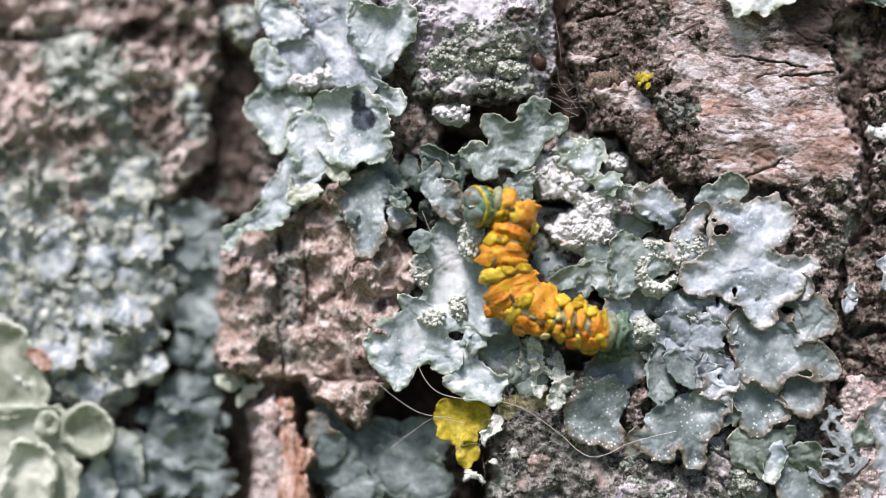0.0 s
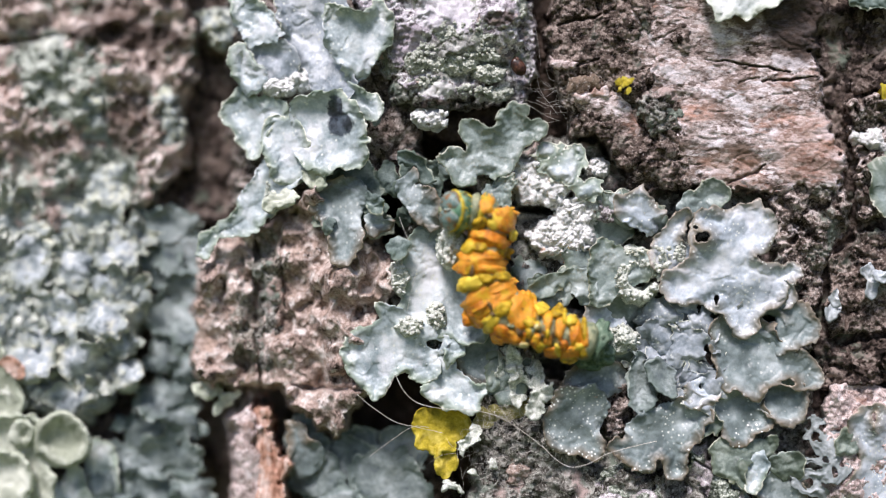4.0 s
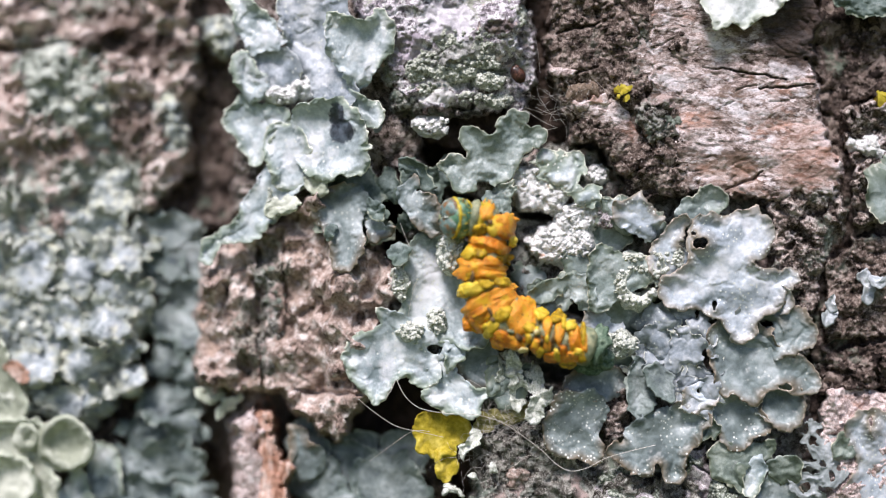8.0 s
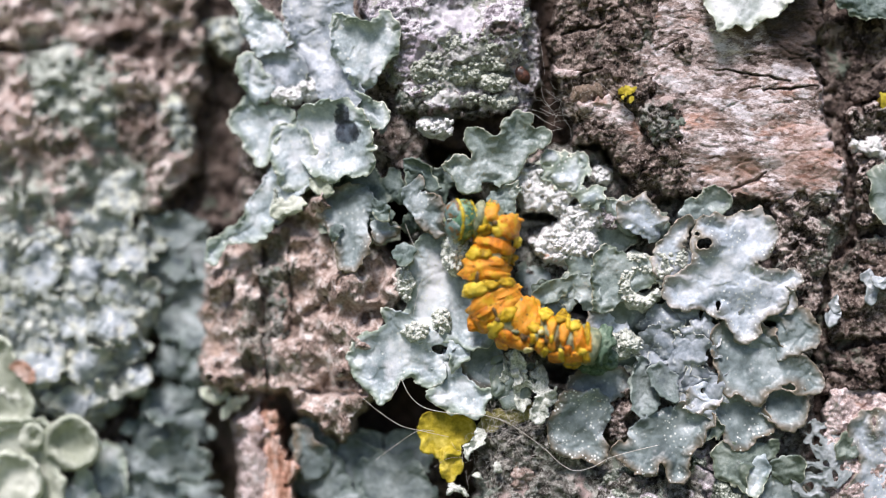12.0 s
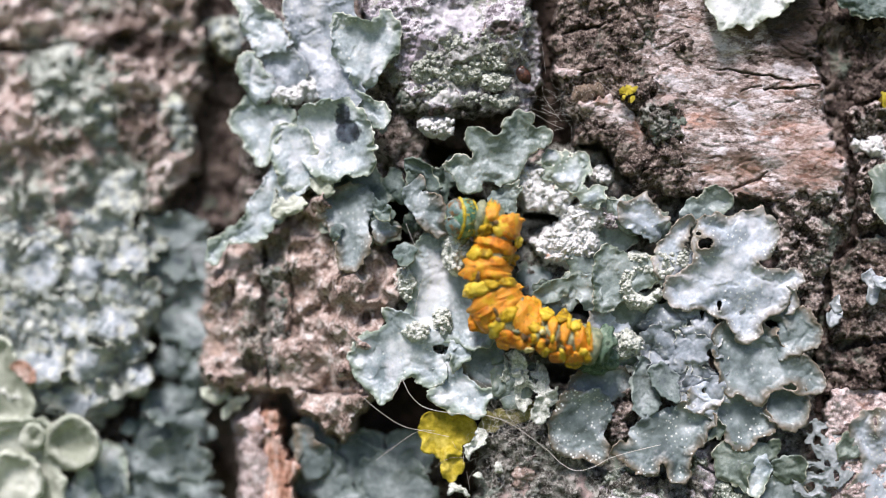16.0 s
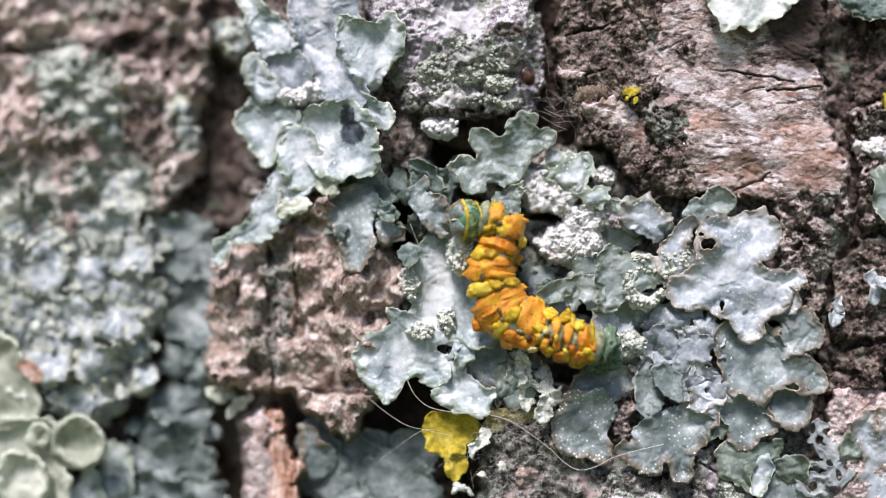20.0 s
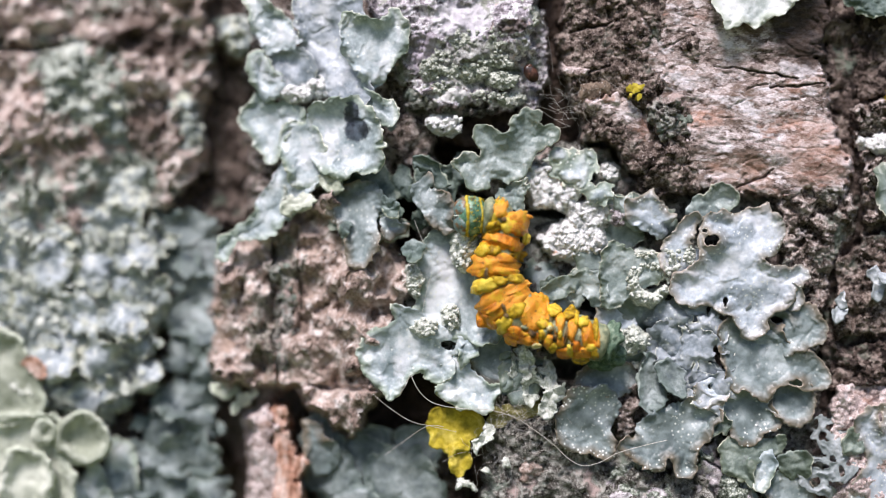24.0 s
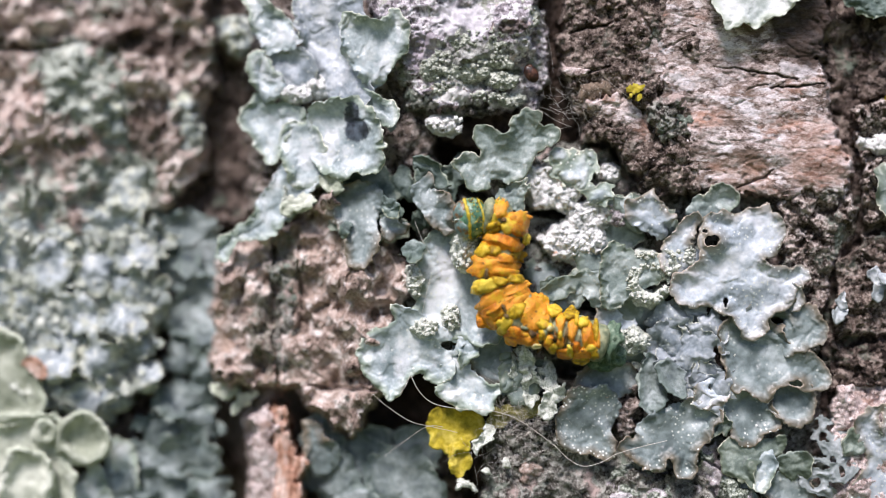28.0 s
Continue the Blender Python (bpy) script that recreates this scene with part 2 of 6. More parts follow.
BARK_UMBER = material("umber flaking bark", ("2A211C", "685B53", "A4968C"), (2.0, 0.22), (0.28, 0.5, 0.72), 0.93, 0.9, 0.25, chips=(0.55, 0.3), specks=0.4, fine=0.5, patch=[("6E756A", 4.0, 0.58, 0.68), ("BCADA3", 1.5, 0.56, 0.64)])
BARK_BLUSH = material("pale pink flaking bark", ("7E6E68", "D0BEB8", "F4EAE8"), (2.0, 0.22), (0.26, 0.48, 0.7), 0.9, 0.8, 0.25, chips=(0.6, 0.2), specks=0.5, fine=0.5, patch=[("B89A8C", 3.0, 0.58, 0.68)])
BARK_FAR = material("brown rough bark with green crust", ("52453C", "BEACA2", "F0E6DF"), (3.0, 0.4), (0.28, 0.5, 0.72), 0.92, 0.9, 0.4, chips=(1.2, 0.3), fine=0.5, patch=[("8E978A", 5.0, 0.52, 0.62), ("E6D4CA", 4.0, 0.54, 0.66)], cover=("6E756A", "ACB5A9", "DDE2D8"),
                    stains_and_shade=[(153, 24, 126, 30, ("382D27", "66574E"), 0.9), (-94, 170, 53, 92, ("C0A89C", "F2E8E2"), 0.8), (159, 210, 46, 66, ("46382F", "7E6B60"), 0.8), (110, -26, 76, 34, ("52443C", "857368"), 0.7)])
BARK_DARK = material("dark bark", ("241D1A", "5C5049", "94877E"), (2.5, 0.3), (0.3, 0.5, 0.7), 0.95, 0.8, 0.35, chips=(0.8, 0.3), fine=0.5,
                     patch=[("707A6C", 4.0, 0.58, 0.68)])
BARK_MOSSY = material("greenish crusted bark", ("332E2A", "74726A", "B4B5AC"), (1.6, 0.22), (0.28, 0.48, 0.7), 0.95, 0.9, 0.25, chips=(0.5, 0.3), specks=0.6, fine=0.5,
                      patch=[("7F8A7E", 2.6, 0.54, 0.64), ("B3A19A", 4.5, 0.56, 0.64)])
BARK_CRUST = material("pale crusted bark", ("7C7578", "C2BBBE", "F2EFF0"), (2.4, 0.25), (0.3, 0.5, 0.7), 0.95, 0.9, 0.22, chips=(0.6, 0.2), specks=0.8, fine=0.45,
                      patch=[("8E8A98", 3.0, 0.58, 0.64), ("D9C2B6", 2.4, 0.62, 0.68), ("5A4E48", 2.0, 0.64, 0.69)], cover=("5A6256", "99A294", "D6DBD0"))
# Spots by place: white, lilac, grey-green, and brown at the lower edge and right.
BARK_LILAC = material("lilac white crusted bark", ("70696E", "C0B9C0", "F4F2F4"), (1.8, 0.22), (0.3, 0.48, 0.68), 0.95, 1.0, 0.3, chips=(0.55, 0.3), specks=0.8, fine=0.45,
                      patch=[("A5AA9C", 2.2, 0.55, 0.63), ("DCC8BE", 2.4, 0.62, 0.68), ("5A4E48", 2.0, 0.65, 0.69)],
                      stains_and_shade=[(815, 112, 84, 44, ("737A6C", "B9BFB1"), 0.6), (790, 30, 58, 40, ("CCC9CF", "F8F7F8"), 0.85), (722, 88, 30, 42, ("B2A8B2", "DAD1DA"), 0.9), (775, 168, 34, 14, ("CFCFCB", "F6F6F2"), 0.9),
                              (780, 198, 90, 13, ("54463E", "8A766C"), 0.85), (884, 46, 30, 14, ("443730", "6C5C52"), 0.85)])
BARK_TAN = material("smooth tan bark with dark specks", ("4E4238", "776759", "978674"), (2.0, 0.3), (0.3, 0.5, 0.7), 0.9, 0.5, 0.25, specks=0.9, fine=0.4)
BARK_RED = material("reddish bark chip", ("8A6450", "C49A84", "E4CABC"), (3.0, 0.4), (0.3, 0.5, 0.7), 0.85, 0.6, 0.4, stretch=(1.4, 1, 0.5), chips=(1.0, 0.2),
                    patch=[("B27A5A", 3.5, 0.53, 0.7), ("E2D2C8", 3.0, 0.55, 0.67)])
BARK_WARM = material("pinkish rough bark", ("3C3029", "B09C90", "F0E6DE"), (3.0, 0.35), (0.26, 0.5, 0.74), 0.92, 0.9, 0.3, chips=(1.1, 0.12), specks=0.0, fine=0.5,
                     patch=[("BFA898", 4.0, 0.56, 0.67), ("F0E8E2", 1.8, 0.55, 0.64), ("352B26", 2.0, 0.6, 0.68)], cover=("4A453D", "8E897D", "C4C2B7"))
# Bark colour darkened to stand in for the shade deep in fissures.
FISSURE_SHADE = material("fissure bark darkened as shade", ("2A221E", "4C4038", "6C5E55"), (2.5, 0.5), (0.3, 0.5, 0.7), 0.97, 0.6, 0.4)
TRUNK = material("trunk bark", ("4A3F39", "7D7068", "A99F97"), (14.0, 2.0), (0.3, 0.5, 0.7), 0.95, 0.8, 1.5, patch=[("8D968C", 22.0, 0.55, 0.62)])
# White patches in GREY and BLUE_LOOK paint pale bloom and gloss highlights as colour.
GREY = material("grey foliose lichen", ("94A1A9", "C0CCD4", "EAF0F4"), (3.0, 0.35), (0.3, 0.5, 0.7), 0.38, 0.25, 0.25, rim=("D2C4B4", 0.955, 0.1), margin="857A62", dots=1.0, tint=0.0, fine=0.24, spec=0.5, patch=[("E8ECF1", 4.0, 0.5, 0.68)])
BLUE_LOOK = dict(colours=("8A9A9D", "B8C6C8", "E4EBEB"), sizes=(3.0, 0.4), stops=(0.3, 0.5, 0.7), rough=0.4, bump=0.25, bump_size=0.25, rim=("ECEEDC", 0.92, 0.1), margin="8E9E86", dots=0.9, fine=0.24, spec=0.5, patch=[("EBEFF2", 4.0, 0.52, 0.68)])
BLUE = material("bluish grey foliose lichen", **BLUE_LOOK)
# Darker BLUE: the crinkled lichen's own tone, and painted shade on two blue lobes.
CRINKLED_OR_SHADED = material("crinkled bluish grey lichen and shade-darkened lobes", **{**BLUE_LOOK, "colours": ("7A868C", "A4AFB7", "D4DBE1"), "margin": "8C969A"})
STAINED = material("bluish grey foliose lichen with a dark slate stain", **BLUE_LOOK, stains_and_shade=[(600, 228, 26, 23, ("20252F", "5C6874"), 0.95), (592, 200, 16, 26, ("20252F", "5C6874"), 0.95)])
GREEN = material("grey-green foliose lichen", ("6C7A76", "94A39E", "BEC9C6"), (3.6, 0.35), (0.3, 0.5, 0.7), 0.42, 0.2, 0.3, rim=("D8D8C4", 0.93, 0.1), margin="65735E", dots=0.35, tint=0.0, fine=0.3, spec=0.5)
CHALK = material("chalky grey lichen", ("A4AEB2", "CED6DA", "F0F3F4"), (2.0, 0.3), (0.3, 0.5, 0.7), 0.7, 0.4, 0.25, margin="7C8683", fine=0.45)
LEFTLEAF = material("yellow-rimmed grey lichen", ("808C8C", "BAC4C8", "ECEFEC"), (1.6, 0.35), (0.3, 0.5, 0.7), 0.6, 0.5, 0.3, rim=("E6E8D2", 0.9, 0.3), margin="9AA190", fine=0.4, patch=[("818C92", 2.4, 0.52, 0.64), ("E4E6D6", 1.6, 0.56, 0.66)])
SLATE_LOOK = dict(colours=("616E6D", "8A9897", "B8C3C3"), sizes=(3.6, 0.35), stops=(0.28, 0.5, 0.72), rough=0.42, bump=0.2, bump_size=0.3, rim=("D8CCBA", 0.955, 0.1), margin="7A6B54", fine=0.2, spec=0.5)
SLATE = material("slate grey foliose lichen", **SLATE_LOOK, dots=0.6)
DOTTED = material("slate grey foliose lichen strewn with white dots", **SLATE_LOOK, dots=1.0)
CHALKWHITE = material("whitish foliose lichen", ("A9B4AE", "D3DAD7", "F2F4F2"), (3.0, 0.4), (0.3, 0.48, 0.66), 0.5, 0.2, 0.3, rim=("F0F2E8", 0.85, 0.15), margin="B4BEA8", fine=0.25)
# Darker lichen colours carry the hollow's shade; two open lobes reuse them.
SHADE = material("blue-grey foliose lichen darkened as hollow shade", ("586468", "86928F", "B6C0C0"), (2.6, 0.4), (0.28, 0.5, 0.72), 0.55, 0.3, 0.3, rim=("A9B4AC", 0.86, 0.2), margin="66766F", tint=0.0, fine=0.3)
DULL = material("dull olive-grey foliose lichen", ("5A675F", "7E8C82", "AEB9AE"), (3.0, 0.35), (0.3, 0.5, 0.7), 0.45, 0.25, 0.3, rim=("CDD1BC", 0.9, 0.15), margin="5F6C58", fine=0.3, spec=0.45)
FROND = material("dull green ragged foliose lichen", ("46534F", "6C7C77", "9CAAA5"), (2.0, 0.35), (0.28, 0.5, 0.72), 0.55, 0.35, 0.3, rim=("B9C1AE", 0.86, 0.2), margin="5C6E62", tint=0.0, fine=0.35)
PALE = material("pale green cupped lichen", ("A0A794", "C5CBBA", "E4E8D9"), (3.0, 0.5), (0.3, 0.5, 0.7), 0.6, 0.25, 0.3, rim=("E2E9D6", 0.8, 0.15), margin="AAB49E", tint=0.25)
POWDER = material("powdery granular lichen", ("989F91", "D2D8CB", "F0F2EA"), (0.8, 0.2), (0.3, 0.48, 0.66), 0.95, 0.8, 0.2, fine=0.5)
CRUMBS = material("grey-green lichen crumbs", ("767D70", "B4BAAC", "E8EAE0"), (0.8, 0.2), (0.3, 0.48, 0.68), 0.95, 0.8, 0.2, fine=0.5)
BUD = material("glossy red-brown bud scale", ("160B07", "3A2016", "6E4A38"), (0.8, 0.15), (0.3, 0.5, 0.7), 0.35, 0.3, 0.15, own=True, spec=0.5)
WHITE = material("white crust lichen", ("B2B6B2", "E0E2DF", "FAFAF7"), (1.2, 0.2), (0.3, 0.45, 0.62), 0.9, 0.8, 0.22, fine=0.5, patch=[("979F9A", 1.6, 0.6, 0.68), ("C9A58E", 2.0, 0.63, 0.71), ("6A625A", 1.1, 0.64, 0.69)])
LEFTMASS = material("blue-grey and yellowish granular lichen", ("78827C", "B2BDBE", "E2E5D4"), (1.6, 0.4), (0.32, 0.5, 0.66), 0.85, 0.6, 0.4, chips=(1.2, 0.2),
                    patch=[("C4C9B2", 2.0, 0.54, 0.64)])
OLIVE = material("olive yellow lichen", ("6A663A", "96905A", "BCB784"), (2.0, 0.4), (0.3, 0.5, 0.7), 0.75, 0.3, 0.3)
YELLOW = material("yellow-green lichen", ("8A7E20", "BDAA30", "DCCB62"), (2.0, 0.4), (0.3, 0.5, 0.7), 0.75, 0.3, 0.3, rim=("C2BA44", 0.9, 0.15))
ORANGE = material("orange lichen flakes", ("A6590C", "E08D1A", "F6B040"), (0.9, 0.16), (0.26, 0.5, 0.74), 0.42, 0.9, 0.2, own=True, spec=0.4, sss=0.12, tint=0.2, patch=[("E4B428", 1.2, 0.5, 0.62), ("7A5426", 0.5, 0.6, 0.68)], fine=0.45)
CREAM = material("cream flake tips", ("C8B060", "EADC9A", "F6F0D0"), (0.6, 0.2), (0.3, 0.5, 0.72), 0.6, 0.3, 0.2, own=True)
LEMON = material("yellow lichen knobs", ("8E6E10", "D6B222", "F0D64E"), (0.7, 0.16), (0.3, 0.48, 0.72), 0.5, 0.8, 0.2, own=True, spec=0.35, sss=0.15, tint=0.25, patch=[("DB921A", 1.0, 0.62, 0.72), ("8A8030", 0.6, 0.62, 0.7)])
SKIN = material("grey-green caterpillar skin", ("5E6A50", "8B9477", "B5B58F"), (0.8, 0.15), (0.3, 0.5, 0.7), 0.55, 0.4, 0.15, own=True, patch=[("5B4A34", 0.6, 0.62, 0.7)])
HEAD = material("blue-green caterpillar head", ("35604A", "5E8A6C", "9DB89A"), (0.9, 0.18), (0.3, 0.5, 0.7), 0.4, 0.25, 0.15, own=True, spec=0.4,
                patch=[("A06A34", 0.5, 0.64, 0.72)])
FACE = material("blue-grey caterpillar face", ("566F68", "7C9690", "B0C0BA"), (0.9, 0.15), (0.3, 0.5, 0.7), 0.4, 0.25, 0.15, own=True, spec=0.4, patch=[("8A6338", 0.6, 0.5, 0.6)])
FOLD = material("brown skin folds", ("3A2C1E", "6A5436", "94804F"), (0.6, 0.15), (0.3, 0.5, 0.7), 0.6, 0.4, 0.15, own=True)
TAIL = material("green caterpillar tail skin", ("3A5040", "5F7862", "93A58F"), (0.9, 0.15), (0.3, 0.5, 0.7), 0.6, 0.5, 0.18, own=True)
BAND = material("yellow band skin", ("A08A1C", "C8B02E", "DCCB5E"), (0.6, 0.15), (0.3, 0.5, 0.7), 0.5, 0.3, 0.15, own=True)
SILK = material("spider silk", ("B9B4AA", "D5D1C8", "E8E6E0"), (1.0, 0.3), rough=0.5, bump=0.0)
GROUND = material("meadow soil and grass", ("2E3A1C", "4C5A2A", "6A6A3E"), (90.0, 12.0), (0.3, 0.5, 0.7), 0.95, 0.5, 20.0)

# ---------------------------------------------------------------- trunk and bark
def flakes(x, z, freq, s):
    """Stepped scales with ragged outlines: one level for each, from -0.5 to 0.5, slightly tilted."""
    x, z = x * freq, z * freq
    x, z = x + 0.35 * fbm(x * 1.3, z * 1.3, 3, s + 21), z + 0.35 * fbm(x * 1.3 + 7, z * 1.3, 3, s + 22)
    i, j = np.floor(x), np.floor(z)
    best, level = np.full(np.shape(x), 9.0), np.zeros(np.shape(x))
    for di in (-1, 0, 1):
        for dj in (-1, 0, 1):
            h1, h2 = hash2(i + di, j + dj, s), hash2(i + di, j + dj, s + 71)
            dx, dz = x - (i + di + h1), z - (j + dj + h2)
            d = np.hypot(dx, dz)
            near = d < best
            lv = hash2(i + di, j + dj, s + 133) - 0.5 + 0.35 * (dz * (h1 - 0.2) + dx * (h2 - 0.5))
            level, best = np.where(near, lv, level), np.minimum(best, d)
    return level


def dome(d, r):
    return np.sqrt(np.maximum(1 - (d / r) ** 2, 0)) - 0.6


def relief(style, x, z, s):
    """Height of a bark surface in mm at x, z (mm)."""
    if style == "rough":
        return (0.65 * fbm(x * 0.3, z * 0.3, 4, s) + 0.45 * flakes(x, z, 0.55, s) + 0.3 * flakes(x, z, 1.3, s + 3) + 0.16 * flakes(x, z, 2.8, s + 6) + 0.1 * fbm(x * 3, z * 3, 2, s + 8)
                - 0.7 * smooth(0.35, 0.9, ridge(x * 0.3, z * 0.3, 3, s + 12) - 0.6))
    if style == "layers":
        w = z + 0.9 * fbm(x * 0.12, z * 0.2, 3, s) + 0.05 * x
        return (0.03 * ridge(x * 0.3, w * 1.8, 3, s + 3) + 0.4 * fbm(x * 0.12, z * 0.25, 3, s) + 0.1 * flakes(x * 0.45, w, 0.55, s + 2) + 0.05 * flakes(x * 0.7, w * 1.1, 2.2, s + 4) - 0.16 * smooth(0.3, 0.9, ridge(x * 0.35, w * 1.1, 2, s + 31) - 0.5)
                + 0.05 * fbm(x * 2.4, z * 2.8, 3, s + 9))
    if style == "crust":
        c1, c2 = cells(x * 1.6 + 0.5 * value(x * 2, z * 2, s), z * 1.6, s)
        d1, d2 = cells(x * 3.8, z * 3.8, s + 4)
        patchy = smooth(-0.3, 0.4, fbm(x * 0.35, z * 0.35, 3, s + 20))
        return (1.2 * fbm(x * 0.2, z * 0.2, 4, s) + 0.25 * ridge(x * 0.38, z * 0.38, 2, s + 14) + patchy * (0.3 + 0.4 * dome(c1, 0.75) + 0.3 * dome(d1, 0.75)) + (1 - patchy) * 0.1 * flakes(x, z, 1.6, s + 9)
                - 0.7 * smooth(0.62, 0.95, fbm(x * 0.6, z * 0.6, 3, s + 31)) - 0.2 * smooth(0.5, 0.8, fbm(x * 1.3, z * 1.3, 3, s + 33)) + 0.12 * fbm(x * 1.6, z * 1.6, 3, s + 35))
    if style == "puff":
        c1, c2 = cells(x * 0.75 + 0.5 * value(x * 1.5, z * 1.5, s), z * 0.75 + 0.5 * value(x * 1.5 + 9, z * 1.5, s), s)
        d1, d2 = cells(x * 2.6, z * 2.6, s + 4)
        return 0.5 * fbm(x * 0.22, z * 0.22, 3, s) + 0.7 * dome(c1, 0.95) + 0.12 * dome(d1, 0.8) + 0.12 * fbm(x * 2.2, z * 2.2, 3, s + 3)
    if style == "powder":
        c1, c2 = cells(x * 1.5 + 0.5 * value(x * 2, z * 2, s), z * 1.5 + 0.5 * value(x * 2 + 9, z * 2, s), s)
        d1, d2 = cells(x * 4.2, z * 4.2, s + 4)
        return 0.45 * fbm(x * 0.5, z * 0.5, 2, s) + 0.55 * dome(c1, 0.85) + 0.2 * dome(d1, 0.85) + 0.08 * fbm(x * 6, z * 6, 2, s + 3)
    if style == "grain":
        c1, c2 = cells(x * 1.2 + 0.6 * value(x * 1.5, z * 1.5, s), z * 1.2 + 0.6 * value(x * 1.5 + 9, z * 1.5, s), s)
        d1, d2 = cells(x * 3.2, z * 3.2, s + 4)
        return 0.5 * fbm(x * 0.22, z * 0.22, 3, s) + 0.8 * dome(c1, 0.8) + 0.35 * dome(d1, 0.8) + 0.2 * fbm(x * 3, z * 3, 3, s + 3)
    if style == "chunks":
        a = fbm(x * 0.17, z * 0.15, 3, s)
        b = ridge(x * 0.42 + 0.4 * a, z * 0.36, 3, s + 5)
        return 1.9 * a + 1.1 * b + 0.5 * flakes(x, z, 0.7, s + 5) + 0.2 * flakes(x, z, 1.7, s + 7) + 0.12 * fbm(x * 2.4, z * 2.4, 3, s + 9) - 0.9 * smooth(0.1, 0.7, ridge(x * 0.22 + 3, z * 0.16, 3, s + 12) - 0.6)
    if style == "knobs":
        a = fbm(x * 0.2, z * 0.2, 2, s)
        return (1.7 * a + 1.0 * fbm(x * 0.42 + a, z * 0.42, 2, s + 4) + 0.35 * ridge(x * 0.7, z * 0.6, 2, s + 5) + 0.08 * flakes(x, z, 1.4, s + 7) + 0.07 * fbm(x * 2.2, z * 2.2, 3, s + 9)
                - 1.4 * smooth(0.35, 0.8, fbm(x * 0.45, z * 0.3, 2, s + 31)))
    if style == "crumb":
        a = fbm(x * 0.22, z * 0.22, 3, s)
        b = fbm(x * 0.7 + 0.6 * a, z * 0.7, 3, s + 4)
        return 0.9 * a + 0.5 * b + 0.3 * flakes(x, z, 1.1, s + 7) + 0.26 * flakes(x, z, 2.4, s + 8) + 0.16 * fbm(x * 3.2, z * 3.2, 3, s + 9) - 0.8 * smooth(0.45, 0.8, -b) - 0.5 * smooth(0.5, 0.9, ridge(x * 0.35, z * 0.35, 2, s + 15) - 0.4)
    if style == "lumps":
        return (1.2 * fbm(x * 0.2, z * 0.18, 4, s) + 0.6 * flakes(x, z * 0.8, 0.3, s) + 0.35 * flakes(x, z, 0.8, s + 5) + 0.2 * flakes(x, z, 1.9, s + 7) + 0.12 * fbm(x * 2.4, z * 2.4, 3, s + 9)
                - 0.8 * smooth(0.2, 0.8, ridge(x * 0.2, z * 0.16, 3, s + 12) - 0.6))
    return 0.5 * fbm(x * 0.25, z * 0.1, 3, s) + 0.06 * flakes(x, z * 0.4, 0.8, s + 3) + 0.1 * ridge(x * 0.8, z * 0.15, 2, s + 8) + 0.06 * fbm(x * 3, z * 1.5, 2, s + 5)


def sheet(outline, top, style, seed, step=0.16, fall=6.0, wobble=0.45, slope=1.1, cracks=(), round_edge=0.35, zone=None):
    """A bark piece as a closed-edged relief: outline in plan units, top in mm proud of the face, sides falling by fall mm."""
    poly = [((u - 784) / 16, (441 - v) / 16) for u, v in outline]
    px, pz = [p[0] for p in poly], [p[1] for p in poly]
    xs = np.arange(min(px) - 1.5, max(px) + 1.5, step)
    zs = np.arange(min(pz) - 1.5, max(pz) + 1.5, step)
    x, z = np.meshgrid(xs, zs)
    d = inside(poly, x, z) + wobble * (fbm(x * 0.3, z * 0.3, 3, seed + 40) + 0.6 * fbm(x * 1.1, z * 1.1, 3, seed + 44))
    h = top + relief(style, x, z, seed)
    for (u0, v0, u1, v1, wide, deep) in cracks:
        ax, az, bx, bz = (u0 - 784) / 16, (441 - v0) / 16, (u1 - 784) / 16, (441 - v1) / 16
        wx, wz = x + 0.2 * fbm(x * 0.8, z * 0.8, 3, seed + 60), z + 0.2 * fbm(x * 0.6, z * 0.6, 3, seed + 61)
        t = np.clip(((wx - ax) * (bx - ax) + (wz - az) * (bz - az)) / ((bx - ax) ** 2 + (bz - az) ** 2), 0, 1)
        gap = np.hypot(wx - ax - t * (bx - ax), wz - az - t * (bz - az))
        w = wide * (0.35 + 0.65 * np.sin(np.pi * np.clip(t, 0.03, 0.97)))
        h = h - deep * smooth(w, w * 0.25, gap)
    h = h - round_edge * smooth(slope * 1.6, 0.0, d) - fall * smooth(slope * 0.35, -slope * 0.35, d)
    h = h - bend(x)
    k = 1 + h / EYE_Y
    co = np.stack([x * k, -h, z * k], -1).reshape(-1, 3) * MM
    keep = d > -slope * 0.5
    idx = np.arange(x.size).reshape(x.shape)
    ok = keep[:-1, :-1] & keep[1:, :-1] & keep[:-1, 1:] & keep[1:, 1:]
    q = np.stack([idx[:-1, :-1], idx[:-1, 1:], idx[1:, 1:], idx[1:, :-1]], -1)[ok]
    used, inv = np.unique(q, return_inverse=True)
    if zone is None:
        return co[used], inv.reshape(-1, 4)
    mask = smooth(-0.3, 0.4, fbm(x * 0.35, z * 0.35, 3, seed + 20)) * (1.0 if style == "crust" else 0.35)
    for (u0, v0, a, b, strong) in zone:
        mask = np.maximum(mask, strong * smooth(1.3, 0.7, np.hypot((x * 16 + 784 - u0) / a, (441 - z * 16 - v0) / b) + 0.35 * fbm(x * 0.5, z * 0.5, 3, seed + 70)))
    return co[used], inv.reshape(-1, 4), mask.ravel()[used]


trunk = thing("tree_trunk", (0, 0, 0), "old tree trunk with flaking grey-brown bark overgrown by lichens", "tree trunk", kind="structure")


